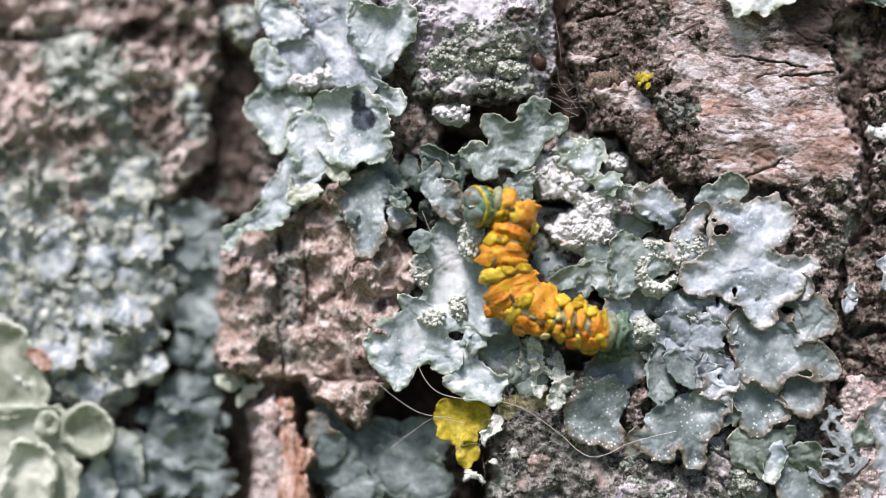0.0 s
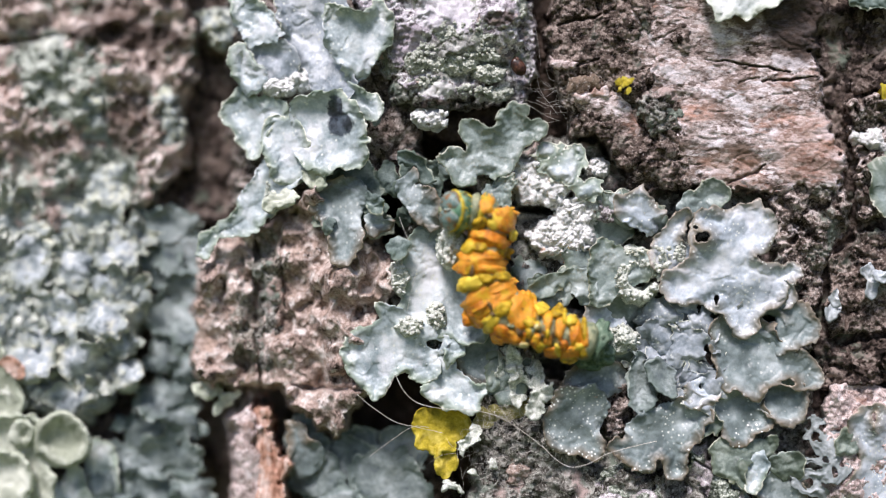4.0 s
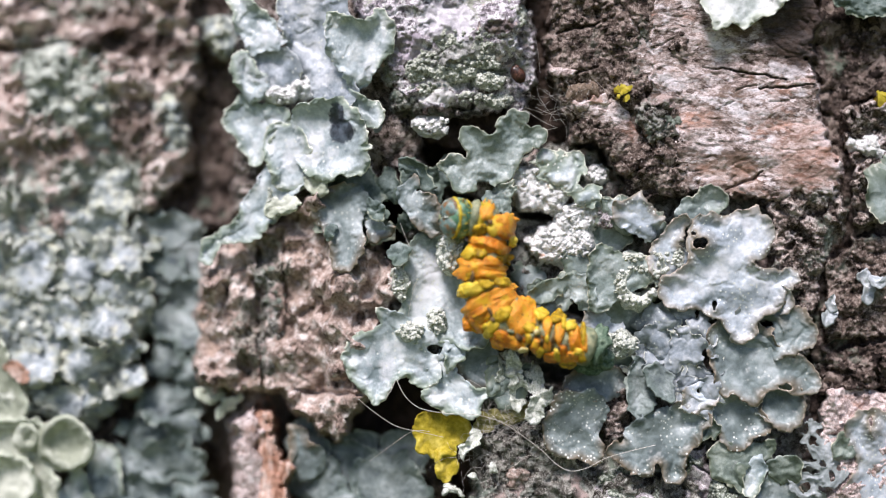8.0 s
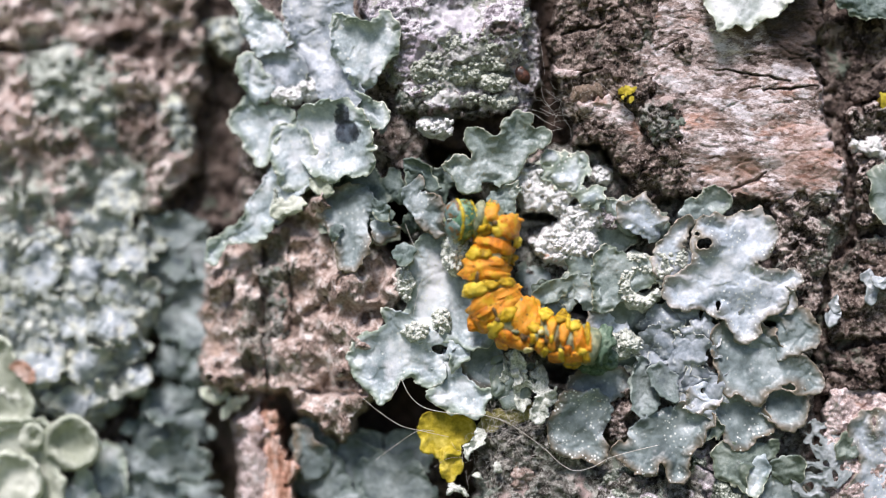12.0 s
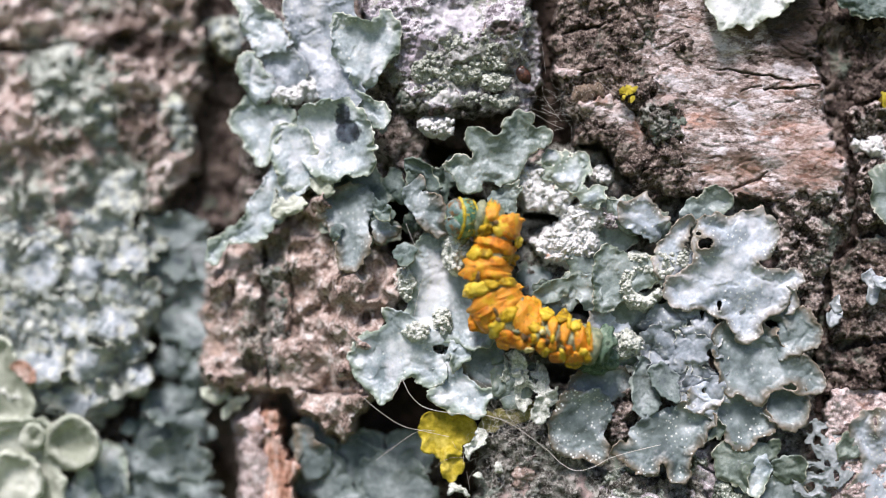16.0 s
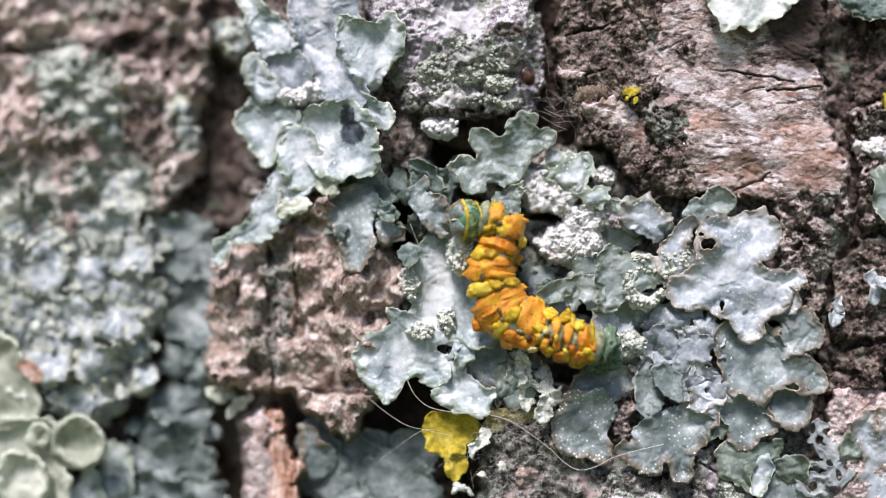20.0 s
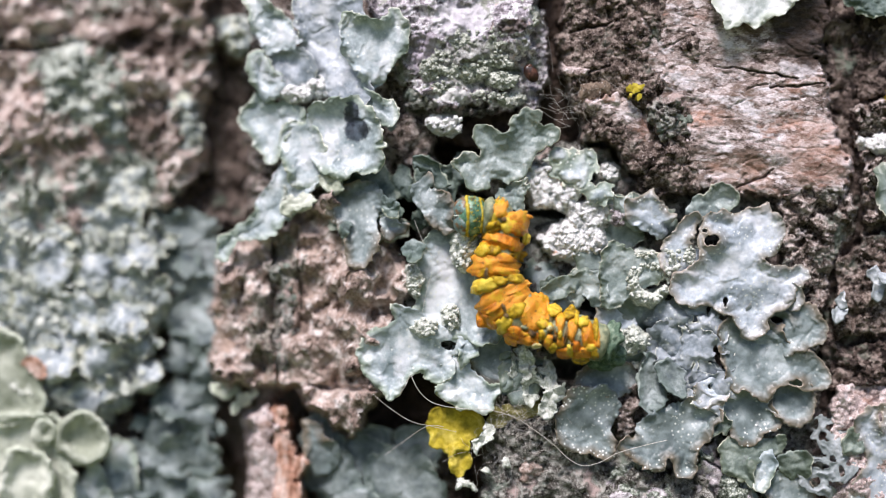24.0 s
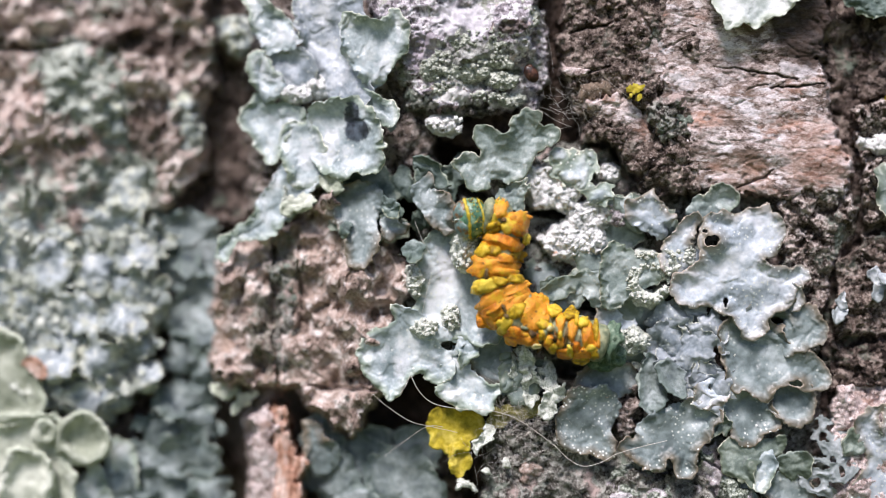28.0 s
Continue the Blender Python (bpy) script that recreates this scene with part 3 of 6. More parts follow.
def trunk_body():
    n, rings = 120, 90
    th = np.linspace(0, 2 * np.pi, n, endpoint=False)
    zz = np.linspace(-1.25, 2.6, rings)
    a, b = np.meshgrid(th, zz)
    r = 0.19 + 0.004 * fbm(np.cos(a) * 9, b * 3 + np.sin(a) * 9, 4, 3) + 0.03 * smooth(-0.9, -1.25, b)
    co = np.stack([r * np.sin(a), 0.2065 - r * np.cos(a), b], -1).reshape(-1, 3)
    idx = np.arange(n * rings).reshape(rings, n)
    q = np.stack([idx[:-1], np.roll(idx[:-1], -1, 1), np.roll(idx[1:], -1, 1), idx[1:]], -1).reshape(-1, 4)
    co = np.concatenate([co, [(0, 0.2065, 2.62)]])
    caps = [(idx[-1, k], idx[-1, (k + 1) % n], n * rings) for k in range(n)]
    m = mesh_of(co, q, caps, TRUNK)
    part("trunk_body", m, trunk)


trunk_body()
ground_me = mesh_of([(-400, -400, -1.2), (400, -400, -1.2), (400, 400, -1.2), (-400, 400, -1.2)], [(0, 1, 2, 3)], (), GROUND)
tagged(new("ground", ground_me), "dim green meadow ground below the tree", "ground", kind="structure")

# Backing sheet behind all plates; its dark colour supplies the fissures' shade.
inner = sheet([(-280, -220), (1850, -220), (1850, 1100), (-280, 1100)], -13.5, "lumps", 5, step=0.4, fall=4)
part("inner_bark", mesh_of(*inner, material=FISSURE_SHADE), trunk, "bark backing the fissures, darkened as shade")

PLATES = [
    ("rough", BARK_UMBER, 0.4, 11, "rough brown granular bark plate",
     [(985, -90), (1215, -90), (1225, 100), (1210, 230), (1225, 345), (1120, 350), (1050, 260), (1012, 255), (1000, 200), (985, 165), (958, 130), (968, 60)],
     ((1050, 250, 1085, 330, 0.5, 2.2), (1085, 330, 1130, 300, 0.4, 1.6), (990, 130, 1060, 120, 0.3, 0.8), (985, 60, 1060, 40, 0.3, 0.9), (1130, 140, 1160, 120, 0.25, 0.8))),
    ("layers", BARK_PINK, 0.7, 12, "smooth pinkish bark plate with thin horizontal cracks",
     [(1160, -90), (1454, -90), (1446, 30), (1438, 140), (1470, 240), (1492, 300), (1475, 348), (1350, 350), (1200, 335), (1185, 250), (1190, 180), (1145, 150)],
     ((1240, 116, 1395, 140, 0.15, 1.6), (1345, 158, 1440, 150, 0.17, 1.8), (1285, 335, 1350, 305, 0.2, 1.0), (1150, 90, 1200, 62, 0.15, 0.5), (1300, 162, 1345, 152, 0.1, 0.6))),
    ("rough", BARK_DARK, -1.9, 13, "greenish brown bark plate",
     [(1498, -90), (1850, -90), (1850, 172), (1560, 172), (1500, 182), (1478, 100)], ()),
    ("crumb", BARK_ROUGH, -0.2, 14, "brown bark plate", [(1490, 195), (1540, 184), (1850, 190), (1850, 325), (1600, 395), (1515, 398), (1503, 300)], ()),
    ("crumb", BARK_ROUGH, -0.4, 15, "flaky dark bark plate", [(1335, 322), (1488, 322), (1494, 420), (1445, 500), (1438, 600), (1380, 500)], ()),
    ("rough", BARK_UMBER, -0.2, 16, "brown bark plate with lichen crumbs",
     [(1505, 415), (1570, 412), (1850, 405), (1850, 590), (1560, 598), (1465, 605), (1447, 560), (1460, 480)], ()),
    ("crumb", BARK_DARK, -0.6, 17, "greenish bark plate", [(1450, 615), (1560, 607), (1850, 600), (1850, 690), (1460, 690)], ()),
    ("rough", BARK_BLUSH, 0.1, 18, "pale pink bark plate", [(1462, 690), (1530, 682), (1850, 690), (1850, 990), (1430, 990), (1450, 760)], ()),
    ("knobs", BARK_WARM, -0.3, 19, "lumpy pinkish brown bark block",
     [(378, 448), (420, 425), (500, 395), (560, 340), (640, 400), (700, 440), (712, 500), (690, 560), (655, 640), (660, 700), (600, 772), (560, 760), (500, 690), (440, 692), (362, 692),
      (342, 640), (362, 540)], ((458, 440, 464, 690, 0.7, 1.6), (520, 690, 640, 700, 0.5, 1.2), (500, 420, 510, 560, 0.4, 0.9))),
    ("plain", BARK_BLUSH, -1.0, 20, "pinkish split bark chip", [(420, 770), (434, 724), (452, 714), (462, 780), (478, 990), (418, 990)], ()),
    ("plain", BARK_RED, -1.3, 36, "reddish inner face of a split bark chip", [(440, 740), (460, 714), (478, 728), (496, 765), (510, 830), (522, 990), (456, 990), (446, 850)], ((470, 745, 505, 880, 0.2, 0.3),)),
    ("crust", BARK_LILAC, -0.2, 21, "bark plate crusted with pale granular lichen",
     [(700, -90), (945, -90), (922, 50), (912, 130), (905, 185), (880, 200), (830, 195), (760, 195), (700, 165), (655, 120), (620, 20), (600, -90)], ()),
    ("crust", BARK_MOSSY, -2.8, 22, "grey crusted bark beneath the lichens",
     [(830, 310), (960, 255), (1060, 262), (1130, 340), (1400, 350), (1440, 600), (1450, 760), (1435, 990), (820, 990), (835, 830), (880, 735), (820, 690), (690, 560), (700, 450), (760, 330)],
     ((930, 658, 1030, 668, 1.4, 5), (920, 380, 985, 381, 0.9, 5), (985, 528, 1060, 556, 1.2, 5), (780, 330, 850, 360, 1.2, 4), (1130, 545, 1240, 548, 1.0, 5), (1110, 700, 1100, 760, 0.8, 3),
      (1240, 780, 1220, 800, 0.6, 3), (1340, 580, 1370, 575, 0.8, 4), (1060, 600, 1080, 680, 0.8, 4))),
    ("crust", BARK_MOSSY, -0.4, 23, "granular bark with crumbs of lichen", [(850, 770), (960, 740), (1000, 810), (1100, 830), (1240, 850), (1260, 990), (830, 990)], ()),
    ("chunks", BARK_FAR, -7.6, 24, "pinkish bark ridge set far back",
     [(-280, -120), (300, -120), (345, -30), (350, 60), (352, 130), (348, 200), (340, 290), (262, 390), (100, 420), (-280, 440)], ((-60, 95, 125, 75, 0.6, 1.8), (-60, 80, 60, 100, 0.5, 1.6))),
    # BARK_DARK deepens this furrow's shade by colour.
    ("lumps", BARK_DARK, -10.6, 25, "brown bark in the deep fissure, darkened for its shade", [(150, 60), (280, -110), (450, -110), (440, 420), (180, 420)], ()),
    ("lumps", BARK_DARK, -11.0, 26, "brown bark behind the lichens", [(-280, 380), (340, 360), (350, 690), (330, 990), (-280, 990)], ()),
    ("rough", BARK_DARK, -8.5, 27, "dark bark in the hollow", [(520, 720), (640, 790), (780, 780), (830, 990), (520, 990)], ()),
    ("crust", BARK_CRUST, 0.2, 32, "pinkish bark spot among crumbs", [(1050, 852), (1110, 822), (1175, 850), (1200, 990), (1030, 990)], ()),
    ("layers", BARK_PINK, 0.2, 34, "pinkish bark scales among rough bark", [(1085, 50), (1150, 10), (1270, -60), (1270, 240), (1180, 275), (1140, 215), (1150, 150), (1100, 120)], ()),
    ("layers", BARK_PINK, 0.2, 35, "pale bark scales on rough bark", [(1010, 130), (1085, 170), (1150, 260), (1120, 320), (1060, 230), (1000, 190)], ()),
    ("rough", BARK_WARM, -0.1, 33, "small reddish bark chip", [(885, 812), (925, 800), (935, 850), (900, 868)], ()),
    ("crumb", BARK_ROUGH, -1.0, 37, "rough brown bark between lichen lobes", [(1056, 690), (1110, 686), (1128, 740), (1112, 778), (1075, 792), (1056, 750)], ()),
    ("crust", BARK_CRUST, -0.7, 38, "pinkish cracked bark below the lichens", [(1208, 792), (1258, 768), (1266, 840), (1322, 872), (1300, 990), (1190, 990), (1203, 850)], ((1225, 820, 1262, 842, 0.25, 1.2),)),
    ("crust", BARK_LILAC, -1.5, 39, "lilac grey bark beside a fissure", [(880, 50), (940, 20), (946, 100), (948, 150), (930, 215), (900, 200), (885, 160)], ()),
    ("layers", BARK_BLUSH, 1.25, 40, "pale ledge on rough bark", [(978, 118), (1046, 112), (1054, 134), (986, 140)], ()),
    ("layers", BARK_BLUSH, 1.1, 41, "pale ledge on rough bark", [(1006, 178), (1072, 172), (1080, 190), (1014, 198)], ()),
    ("plain", BARK_TAN, 0.85, 42, "smooth tan hollow under a bark ledge", [(988, 143), (1056, 138), (1064, 174), (1004, 180)], ()),
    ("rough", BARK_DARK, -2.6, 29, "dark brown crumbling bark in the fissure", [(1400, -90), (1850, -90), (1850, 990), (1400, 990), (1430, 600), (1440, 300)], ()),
    # Takes the fissure's shade colour, as open sky still reaches this depth.
    ("rough", FISSURE_SHADE, -4.8, 30, "narrow fissure bark darkened as shade", [(930, -90), (1010, -90), (1010, 240), (930, 300), (760, 260), (700, 180), (900, 180)], ()),
    ("rough", BARK_ROUGH, -2.8, 28, "brown bark between the lichens", [(400, -90), (720, -90), (730, 180), (760, 330), (540, 400), (410, 380), (430, 200)], ()),
]
ZONES = {19: [(440, 590, 30, 90, 0.6), (480, 470, 36, 36, 0.7)], 24: [(110, 155, 90, 90, 0.75), (180, 330, 80, 80, 0.75), (40, 340, 60, 70, 0.6)], 12: [(1180, 60, 50, 60, 0.45), (1230, 230, 40, 60, 0.4)]}
for style, mat, top, seed, label, outline, cracks in PLATES:
    co, q, crusted = sheet(outline, top, style, seed, cracks=cracks, step=0.12 if top > -2 else 0.2, wobble=0.65, zone=ZONES.get(seed, ()))
    part("bark_plate", mesh_of(co, q, (), mat, crusted), trunk, label)

# ---------------------------------------------------------------- lumps
def ico(sub=3):
    bm = bmesh.new()
    bmesh.ops.create_icosphere(bm, subdivisions=sub, radius=1)
    co = np.array([v.co[:] for v in bm.verts])
    tri = np.array([[v.index for v in f.verts] for f in bm.faces])
    bm.free()
    return co, tri


ICO, ICO_SMALL = ico(4), ico(3)


def lump(axes, turn, seed, rough=0.12, freq=1.0, power=1.0, pleats=0.0, pleat_freq=3.0, shape=ICO):
    """A knobbly ellipsoid with half axes in mm (along, across, out), turned in the plane of the bark; pleats fold it along its length."""
    co, tri = shape
    rng = np.random.default_rng(seed)
    o = rng.uniform(0, 50, 3)
    n = fbm(co[:, 0] * 1.6 * freq + o[0] + co[:, 2] * 0.8, co[:, 1] * 1.6 * freq + o[1] - co[:, 2] * 0.8, 3, seed % 97)
    k = 1 + rough * n
    if pleats:
        k = k + pleats * ridge(co[:, 1] * pleat_freq + 0.5 * n + o[2], co[:, 0] * 0.5 + o[1], 2, seed % 89) * (0.4 + 0.6 * np.abs(co[:, 2]))
    p = np.sign(co) * np.abs(co) ** power * k[:, None]
    x, z, y = p[:, 0] * axes[0], p[:, 1] * axes[1], p[:, 2] * axes[2]
    c, s = math.cos(-turn), math.sin(-turn)
    return np.stack([x * c - z * s, -y, x * s + z * c], -1) * MM, tri


# ---------------------------------------------------------------- lichens
RINGS = np.array([0.12, 0.26, 0.4, 0.52, 0.63, 0.73, 0.81, 0.88, 0.93, 0.965, 0.985, 1.0])


def folds(x, z):
    """The common wavy surface of the leafy lichens, in mm."""
    return 0.6 * fbm(x * 0.17, z * 0.17, 2, 7) + 0.34 * fbm(x * 0.42, z * 0.42, 2, 18) + 0.05 * fbm(x * 1.4, z * 1.4, 2, 8)


def warp(x, z):
    """Sideways wander of lobe outlines, in mm."""
    return (0.5 * fbm(x * 0.4, z * 0.4, 2, 31) + 0.17 * fbm(x * 1.3, z * 1.3, 2, 33) + 0.055 * value(x * 3.4, z * 3.4, 35),
            0.5 * fbm(x * 0.4, z * 0.4, 2, 32) + 0.17 * fbm(x * 1.3, z * 1.3, 2, 34) + 0.055 * value(x * 3.4, z * 3.4, 36))


def lobe_mesh(row, near, mat, rng, notch=0.19, ruffle=0.5, wave=1.0, stalk=2.5, thick=0.12, roll=0.1, cup=0.0, wander=1.0):
    """One lobe: a thin wavy sheet with a ragged scalloped edge, on a stalk at its middle. row: u, v, half length, half width, turn, level.
    near: rows of the lobes it grows together with, where its margin sinks and shows no rim."""
    u, v, a, b, turn, level = row
    segs = int(np.clip((a + b) / 2 * 6.28 / 3.2, 30, 130))
    scallops = int(np.clip((a + b) / 9, 4, 13))
    th = np.linspace(0, 2 * np.pi, segs, endpoint=False)
    p = rng.uniform(0, 6.28, 6)
    t2 = th + 0.4 * np.sin(th + p[0]) + 0.3 * np.sin(2 * th + p[1]) + 0.12 * np.sin(5 * th + p[5])
    big = np.abs(np.sin(scallops / 2 * t2 + p[2])) ** 0.55
    small = np.abs(np.sin(scallops * 1.4 * t2 + p[3])) ** 0.7
    strength = 0.55 + 0.45 * np.sin(2 * th + p[4])
    R = 1 - notch * strength * (1 - big) - notch * 0.5 * (1 - small)
    r = RINGS[:, None] * np.ones(segs)
    rr = r * (1 + (R - 1)[None, :] * RINGS[:, None] ** 2)
    ca, sa = math.cos(radians(-turn)), math.sin(radians(-turn))
    lx, lz = a * rr * np.cos(th) / 16, b * rr * np.sin(th) / 16
    x, z = lx * ca - lz * sa, lx * sa + lz * ca
    cx, cz = (u - 784) / 16, (441 - v) / 16
    wx, wz = x + cx, z + cz
    size = min(a, b) / 16
    own = (1 - r) * size
    cover = np.full(r.shape, -9.0)
    for (u2, v2, a2, b2, turn2, level2) in near:
        c2, s2 = math.cos(radians(-turn2)), math.sin(radians(-turn2))
        dx, dz = wx - (u2 - 784) / 16, wz - (441 - v2) / 16
        e = np.hypot((dx * c2 + dz * s2) * 16 / a2, (-dx * s2 + dz * c2) * 16 / b2)
        cover = np.maximum(cover, (0.92 - e) * min(a2, b2) / 16)
    rim = np.maximum(own, cover)
    px, pz = (wander * q for q in warp(wx, wz))
    ox, oz = (wander * q for q in warp(np.array([cx]), np.array([cz])))
    gx, gz = wx + px - ox[0], wz + pz - oz[0]
    h = wave * folds(gx, gz) + ruffle * (0.7 * value(gx * 0.6, gz * 0.6, 51) + 0.3 * value(gx * 1.5, gz * 1.5, 52)) * smooth(1.6, 0.0, rim)
    h = h + 0.15 * smooth(1.8, 0.5, rim) * min(size / 2, 1) - roll * smooth(0.45, 0.0, rim) - 0.35 * smooth(0.5, 0.0, own) * smooth(0.1, 0.6, cover)
    h = h + cup * (r ** 2 - 0.5) * size
    k = (rng.uniform(-0.06, 0.06, 2))
    h = h + k[0] * x + k[1] * z
    x, z = gx - cx, gz - cz
    top_h = float(h[0].mean())
    top = np.concatenate([[[x[0].mean(), -top_h, z[0].mean()]], np.stack([x, -h, z], -1).reshape(-1, 3)])
    nr = len(RINGS)
    mx, mz = x[0].mean(), z[0].mean()
    low1 = np.stack([mx + (x[-1] - mx) * 0.985, -(h[-1] - thick), mz + (z[-1] - mz) * 0.985], -1)
    low2 = np.stack([mx + (x[5] - mx) * 0.9, -(h[5] - thick - 0.25), mz + (z[5] - mz) * 0.9], -1)
    low3 = np.stack([mx + (x[1] - mx) * 0.6, np.full(segs, stalk), mz + (z[1] - mz) * 0.6], -1)
    co = np.concatenate([top, low1, low2, low3, [[mx, stalk, mz]]]) * MM
    ring = [1 + k * segs + np.arange(segs) for k in range(nr + 3)]
    quads = [np.stack([ring[k], ring[k + 1], np.roll(ring[k + 1], -1), np.roll(ring[k], -1)], -1) for k in range(nr + 2)]
    last = len(co) - 1
    tris = [np.stack([np.zeros(segs, int), ring[0], np.roll(ring[0], -1)], -1), np.stack([np.full(segs, last), np.roll(ring[-1], -1), ring[-1]], -1)]
    edge = 1 - np.clip(rim / 2.0, 0, 1)
    val = np.concatenate([[edge[0].mean()], edge.ravel(), np.ones(segs), np.full(2 * segs + 1, 0.3)])
    return mesh_of(co, np.concatenate(quads), np.concatenate(tris), mat, val)


def thallus(name, label, mat, lobes, lift=0.6, seed=1, crumbs=0, crumb_size=(9, 20), category="lichen", group="lichens on the bark", spread=1.5, grow=1.0, **how):
    """A lichen of overlapping lobes. lobes: rows u, v, half length, half width, turn in degrees, level in mm."""
    rng = np.random.default_rng(seed)
    u0, v0 = np.mean([q[0] for q in lobes]), np.mean([q[1] for q in lobes])
    base = spot(u0, v0, lift - 1.2)
    ob = thing(name, base, label, category, group)
    rows = [(q[0], q[1], q[2] * grow, q[3] * grow, *q[4:], 0, 0)[:6] for q in lobes]
    for k in range(crumbs):
        q = rows[rng.integers(len(lobes))]
        t, rad = rng.uniform(0, 6.28), rng.uniform(0.55, 1.08)
        s = rng.uniform(*crumb_size)
        rows.append((q[0] + q[2] * rad * math.cos(t), q[1] + q[3] * rad * math.sin(t), s, s * rng.uniform(0.55, 1.0), rng.uniform(0, 180), q[5] + rng.uniform(-0.5, 0.3)))
    for k, row in enumerate(rows):
        near = [q for q in rows if q is not row and q[5] >= row[5] - 0.14 and abs(q[0] - row[0]) < q[2] + row[2] + 40 and abs(q[1] - row[1]) < q[3] + row[3] + 40]
        out = lift + spread * row[5] + 0.015 * ((k * 7) % 5)
        part("lobe", lobe_mesh(row, near, mat, rng, **how), ob, at=spot(row[0], row[1], out) - base)
    return ob


def leafy(name, label, mat, lobes, lift=0.6, seed=1, crumbs=0, category="lichen", group="lichens on the bark", holes=(), spread=1.5, wave=1.0, ruffle=0.5, stalk=2.5, thick=0.12, cut=1.0, step=0.11, heaped=0.0):
    """A lichen whose lobes have grown together into sheets, one above the other by level, with scalloped margins and holes.
    lobes: rows u, v, half length, half width, turn in degrees, level; one mesh for each lobe."""
    rng = np.random.default_rng(seed)
    u0, v0 = np.mean([q[0] for q in lobes]), np.mean([q[1] for q in lobes])
    base = spot(u0, v0, lift - 1.2)
    ob = thing(name, base, label, category, group)
    rows = sorted([(*q, 0, 0)[:6] for q in lobes], key=lambda q: q[5])
    bands = [[rows[0]]]
    for q in rows[1:]:
        if q[5] - bands[-1][-1][5] > 0.12:
            bands.append([])
        bands[-1].append(q)
    for n, band in enumerate(bands):
        extra = []
        for k in range(int(crumbs * len(band) / len(rows) + 0.5)):
            q = band[rng.integers(len(band))]
            t, rad, s = rng.uniform(0, 6.28), rng.uniform(0.75, 1.05), rng.uniform(6, 15)
            extra.append((q[0] + q[2] * rad * math.cos(t), q[1] + q[3] * rad * math.sin(t), s, s * rng.uniform(0.6, 1.0), rng.uniform(0, 180), q[5]))
        both = band + extra
        lo_u, hi_u = min(q[0] - max(q[2], q[3]) for q in both) - 25, max(q[0] + max(q[2], q[3]) for q in both) + 25
        lo_v, hi_v = min(q[1] - max(q[2], q[3]) for q in both) - 25, max(q[1] + max(q[2], q[3]) for q in both) + 25
        x, z = np.meshgrid(np.arange((lo_u - 784) / 16, (hi_u - 784) / 16, step), np.arange((441 - hi_v) / 16, (441 - lo_v) / 16, step))
        px, pz = warp(x, z)
        qx, qz = x + 0.9 * px, z + 0.9 * pz

        def reach(q):
            ca, sa = math.cos(radians(-q[4])), math.sin(radians(-q[4]))
            dx, dz = qx - (q[0] - 784) / 16, qz - (441 - q[1]) / 16
            return (1 - np.hypot((dx * ca + dz * sa) * 16 / q[2], (-dx * sa + dz * ca) * 16 / q[3])) * min(q[2], q[3]) / 16

        far = np.stack([reach(q) for q in band])
        f = far.max(0)
        owner = far.argmax(0)
        w = np.exp(3.0 * far)
        level = (w * np.array([q[5] for q in band])[:, None, None]).sum(0) / w.sum(0)
        for q in extra:
            f = np.maximum(f, reach(q))
        c1, c2 = cells(qx * 0.6, qz * 0.6, seed + 5 * n)
        d1, d2 = cells(qx * 1.7 + 0.5 * px, qz * 1.7, seed + 5 * n + 2)
        f = f + cut * (0.85 * (0.46 - c1) + 0.26 * (0.46 - d1)) * smooth(1.6, 0.3, f)
        f = f + cut * 0.03 * value(x * 5, z * 5, seed) * smooth(0.5, 0.0, f)
        for q in holes:
            f = np.minimum(f, -reach((*q, 0)[:5]) + 0.1 * value(x * 3, z * 3, seed + 9))
        gz, gx = np.gradient(f, step)
        rim = np.maximum(f, 0)
        h = lift + spread * level + wave * (0.75 * fbm(qx * 0.17 + n, qz * 0.17, 2, 7) + 0.3 * fbm(qx * 0.4, qz * 0.4 + n, 1, 18) + 0.02 * fbm(qx * 1.4, qz * 1.4, 2, 8)) + 0.02 * n
        h = h + ruffle * (1.0 * fbm(qx * 0.45, qz * 0.45, 1, 51 + n) * smooth(1.5, 0.0, rim) + 0.5 * fbm(qx * 1.1, qz * 1.1, 1, 52 + n) * smooth(0.7, 0.0, rim))
        h = h + 0.1 * smooth(1.2, 0.2, rim) - 0.45 * smooth(1.2, 0.0, rim) + 0.12 * smooth(0.25, 0.0, rim) - 0.05 * smooth(0.12, 0.0, c2 - c1) * smooth(2.0, 0.6, rim) + heaped * dome(c1, 1.0)
        ok = (f[:-1, :-1] + f[1:, :-1] + f[:-1, 1:] + f[1:, 1:]) > 0
        idx = np.arange(x.size).reshape(x.shape)
        quad = np.stack([idx[:-1, :-1], idx[:-1, 1:], idx[1:, 1:], idx[1:, :-1]], -1)[ok]
        who = owner[:-1, :-1][ok]
        edges = np.stack([quad, np.roll(quad, -1, 1)], -1).reshape(-1, 2)
        key = np.sort(edges, 1) @ np.array([x.size, 1])
        _, inv, count = np.unique(key, return_inverse=True, return_counts=True)
        outer = count[inv.ravel()] == 1
        border = np.unique(edges[outer])
        g2 = np.maximum((gx ** 2 + gz ** 2).ravel()[border], 0.05)
        shift = -f.ravel()[border] / g2
        fx, fz = x.ravel().copy(), z.ravel().copy()
        fx[border] += np.clip(shift * gx.ravel()[border], -0.8 * step, 0.8 * step)
        fz[border] += np.clip(shift * gz.ravel()[border], -0.8 * step, 0.8 * step)
        hh = (h - bend(x)).ravel()
        low = hh - thick - stalk * smooth(0.35, 1.7, rim.ravel())
        off = np.array(base) / MM
        kt, kb = 1 + hh / EYE_Y, 1 + low / EYE_Y
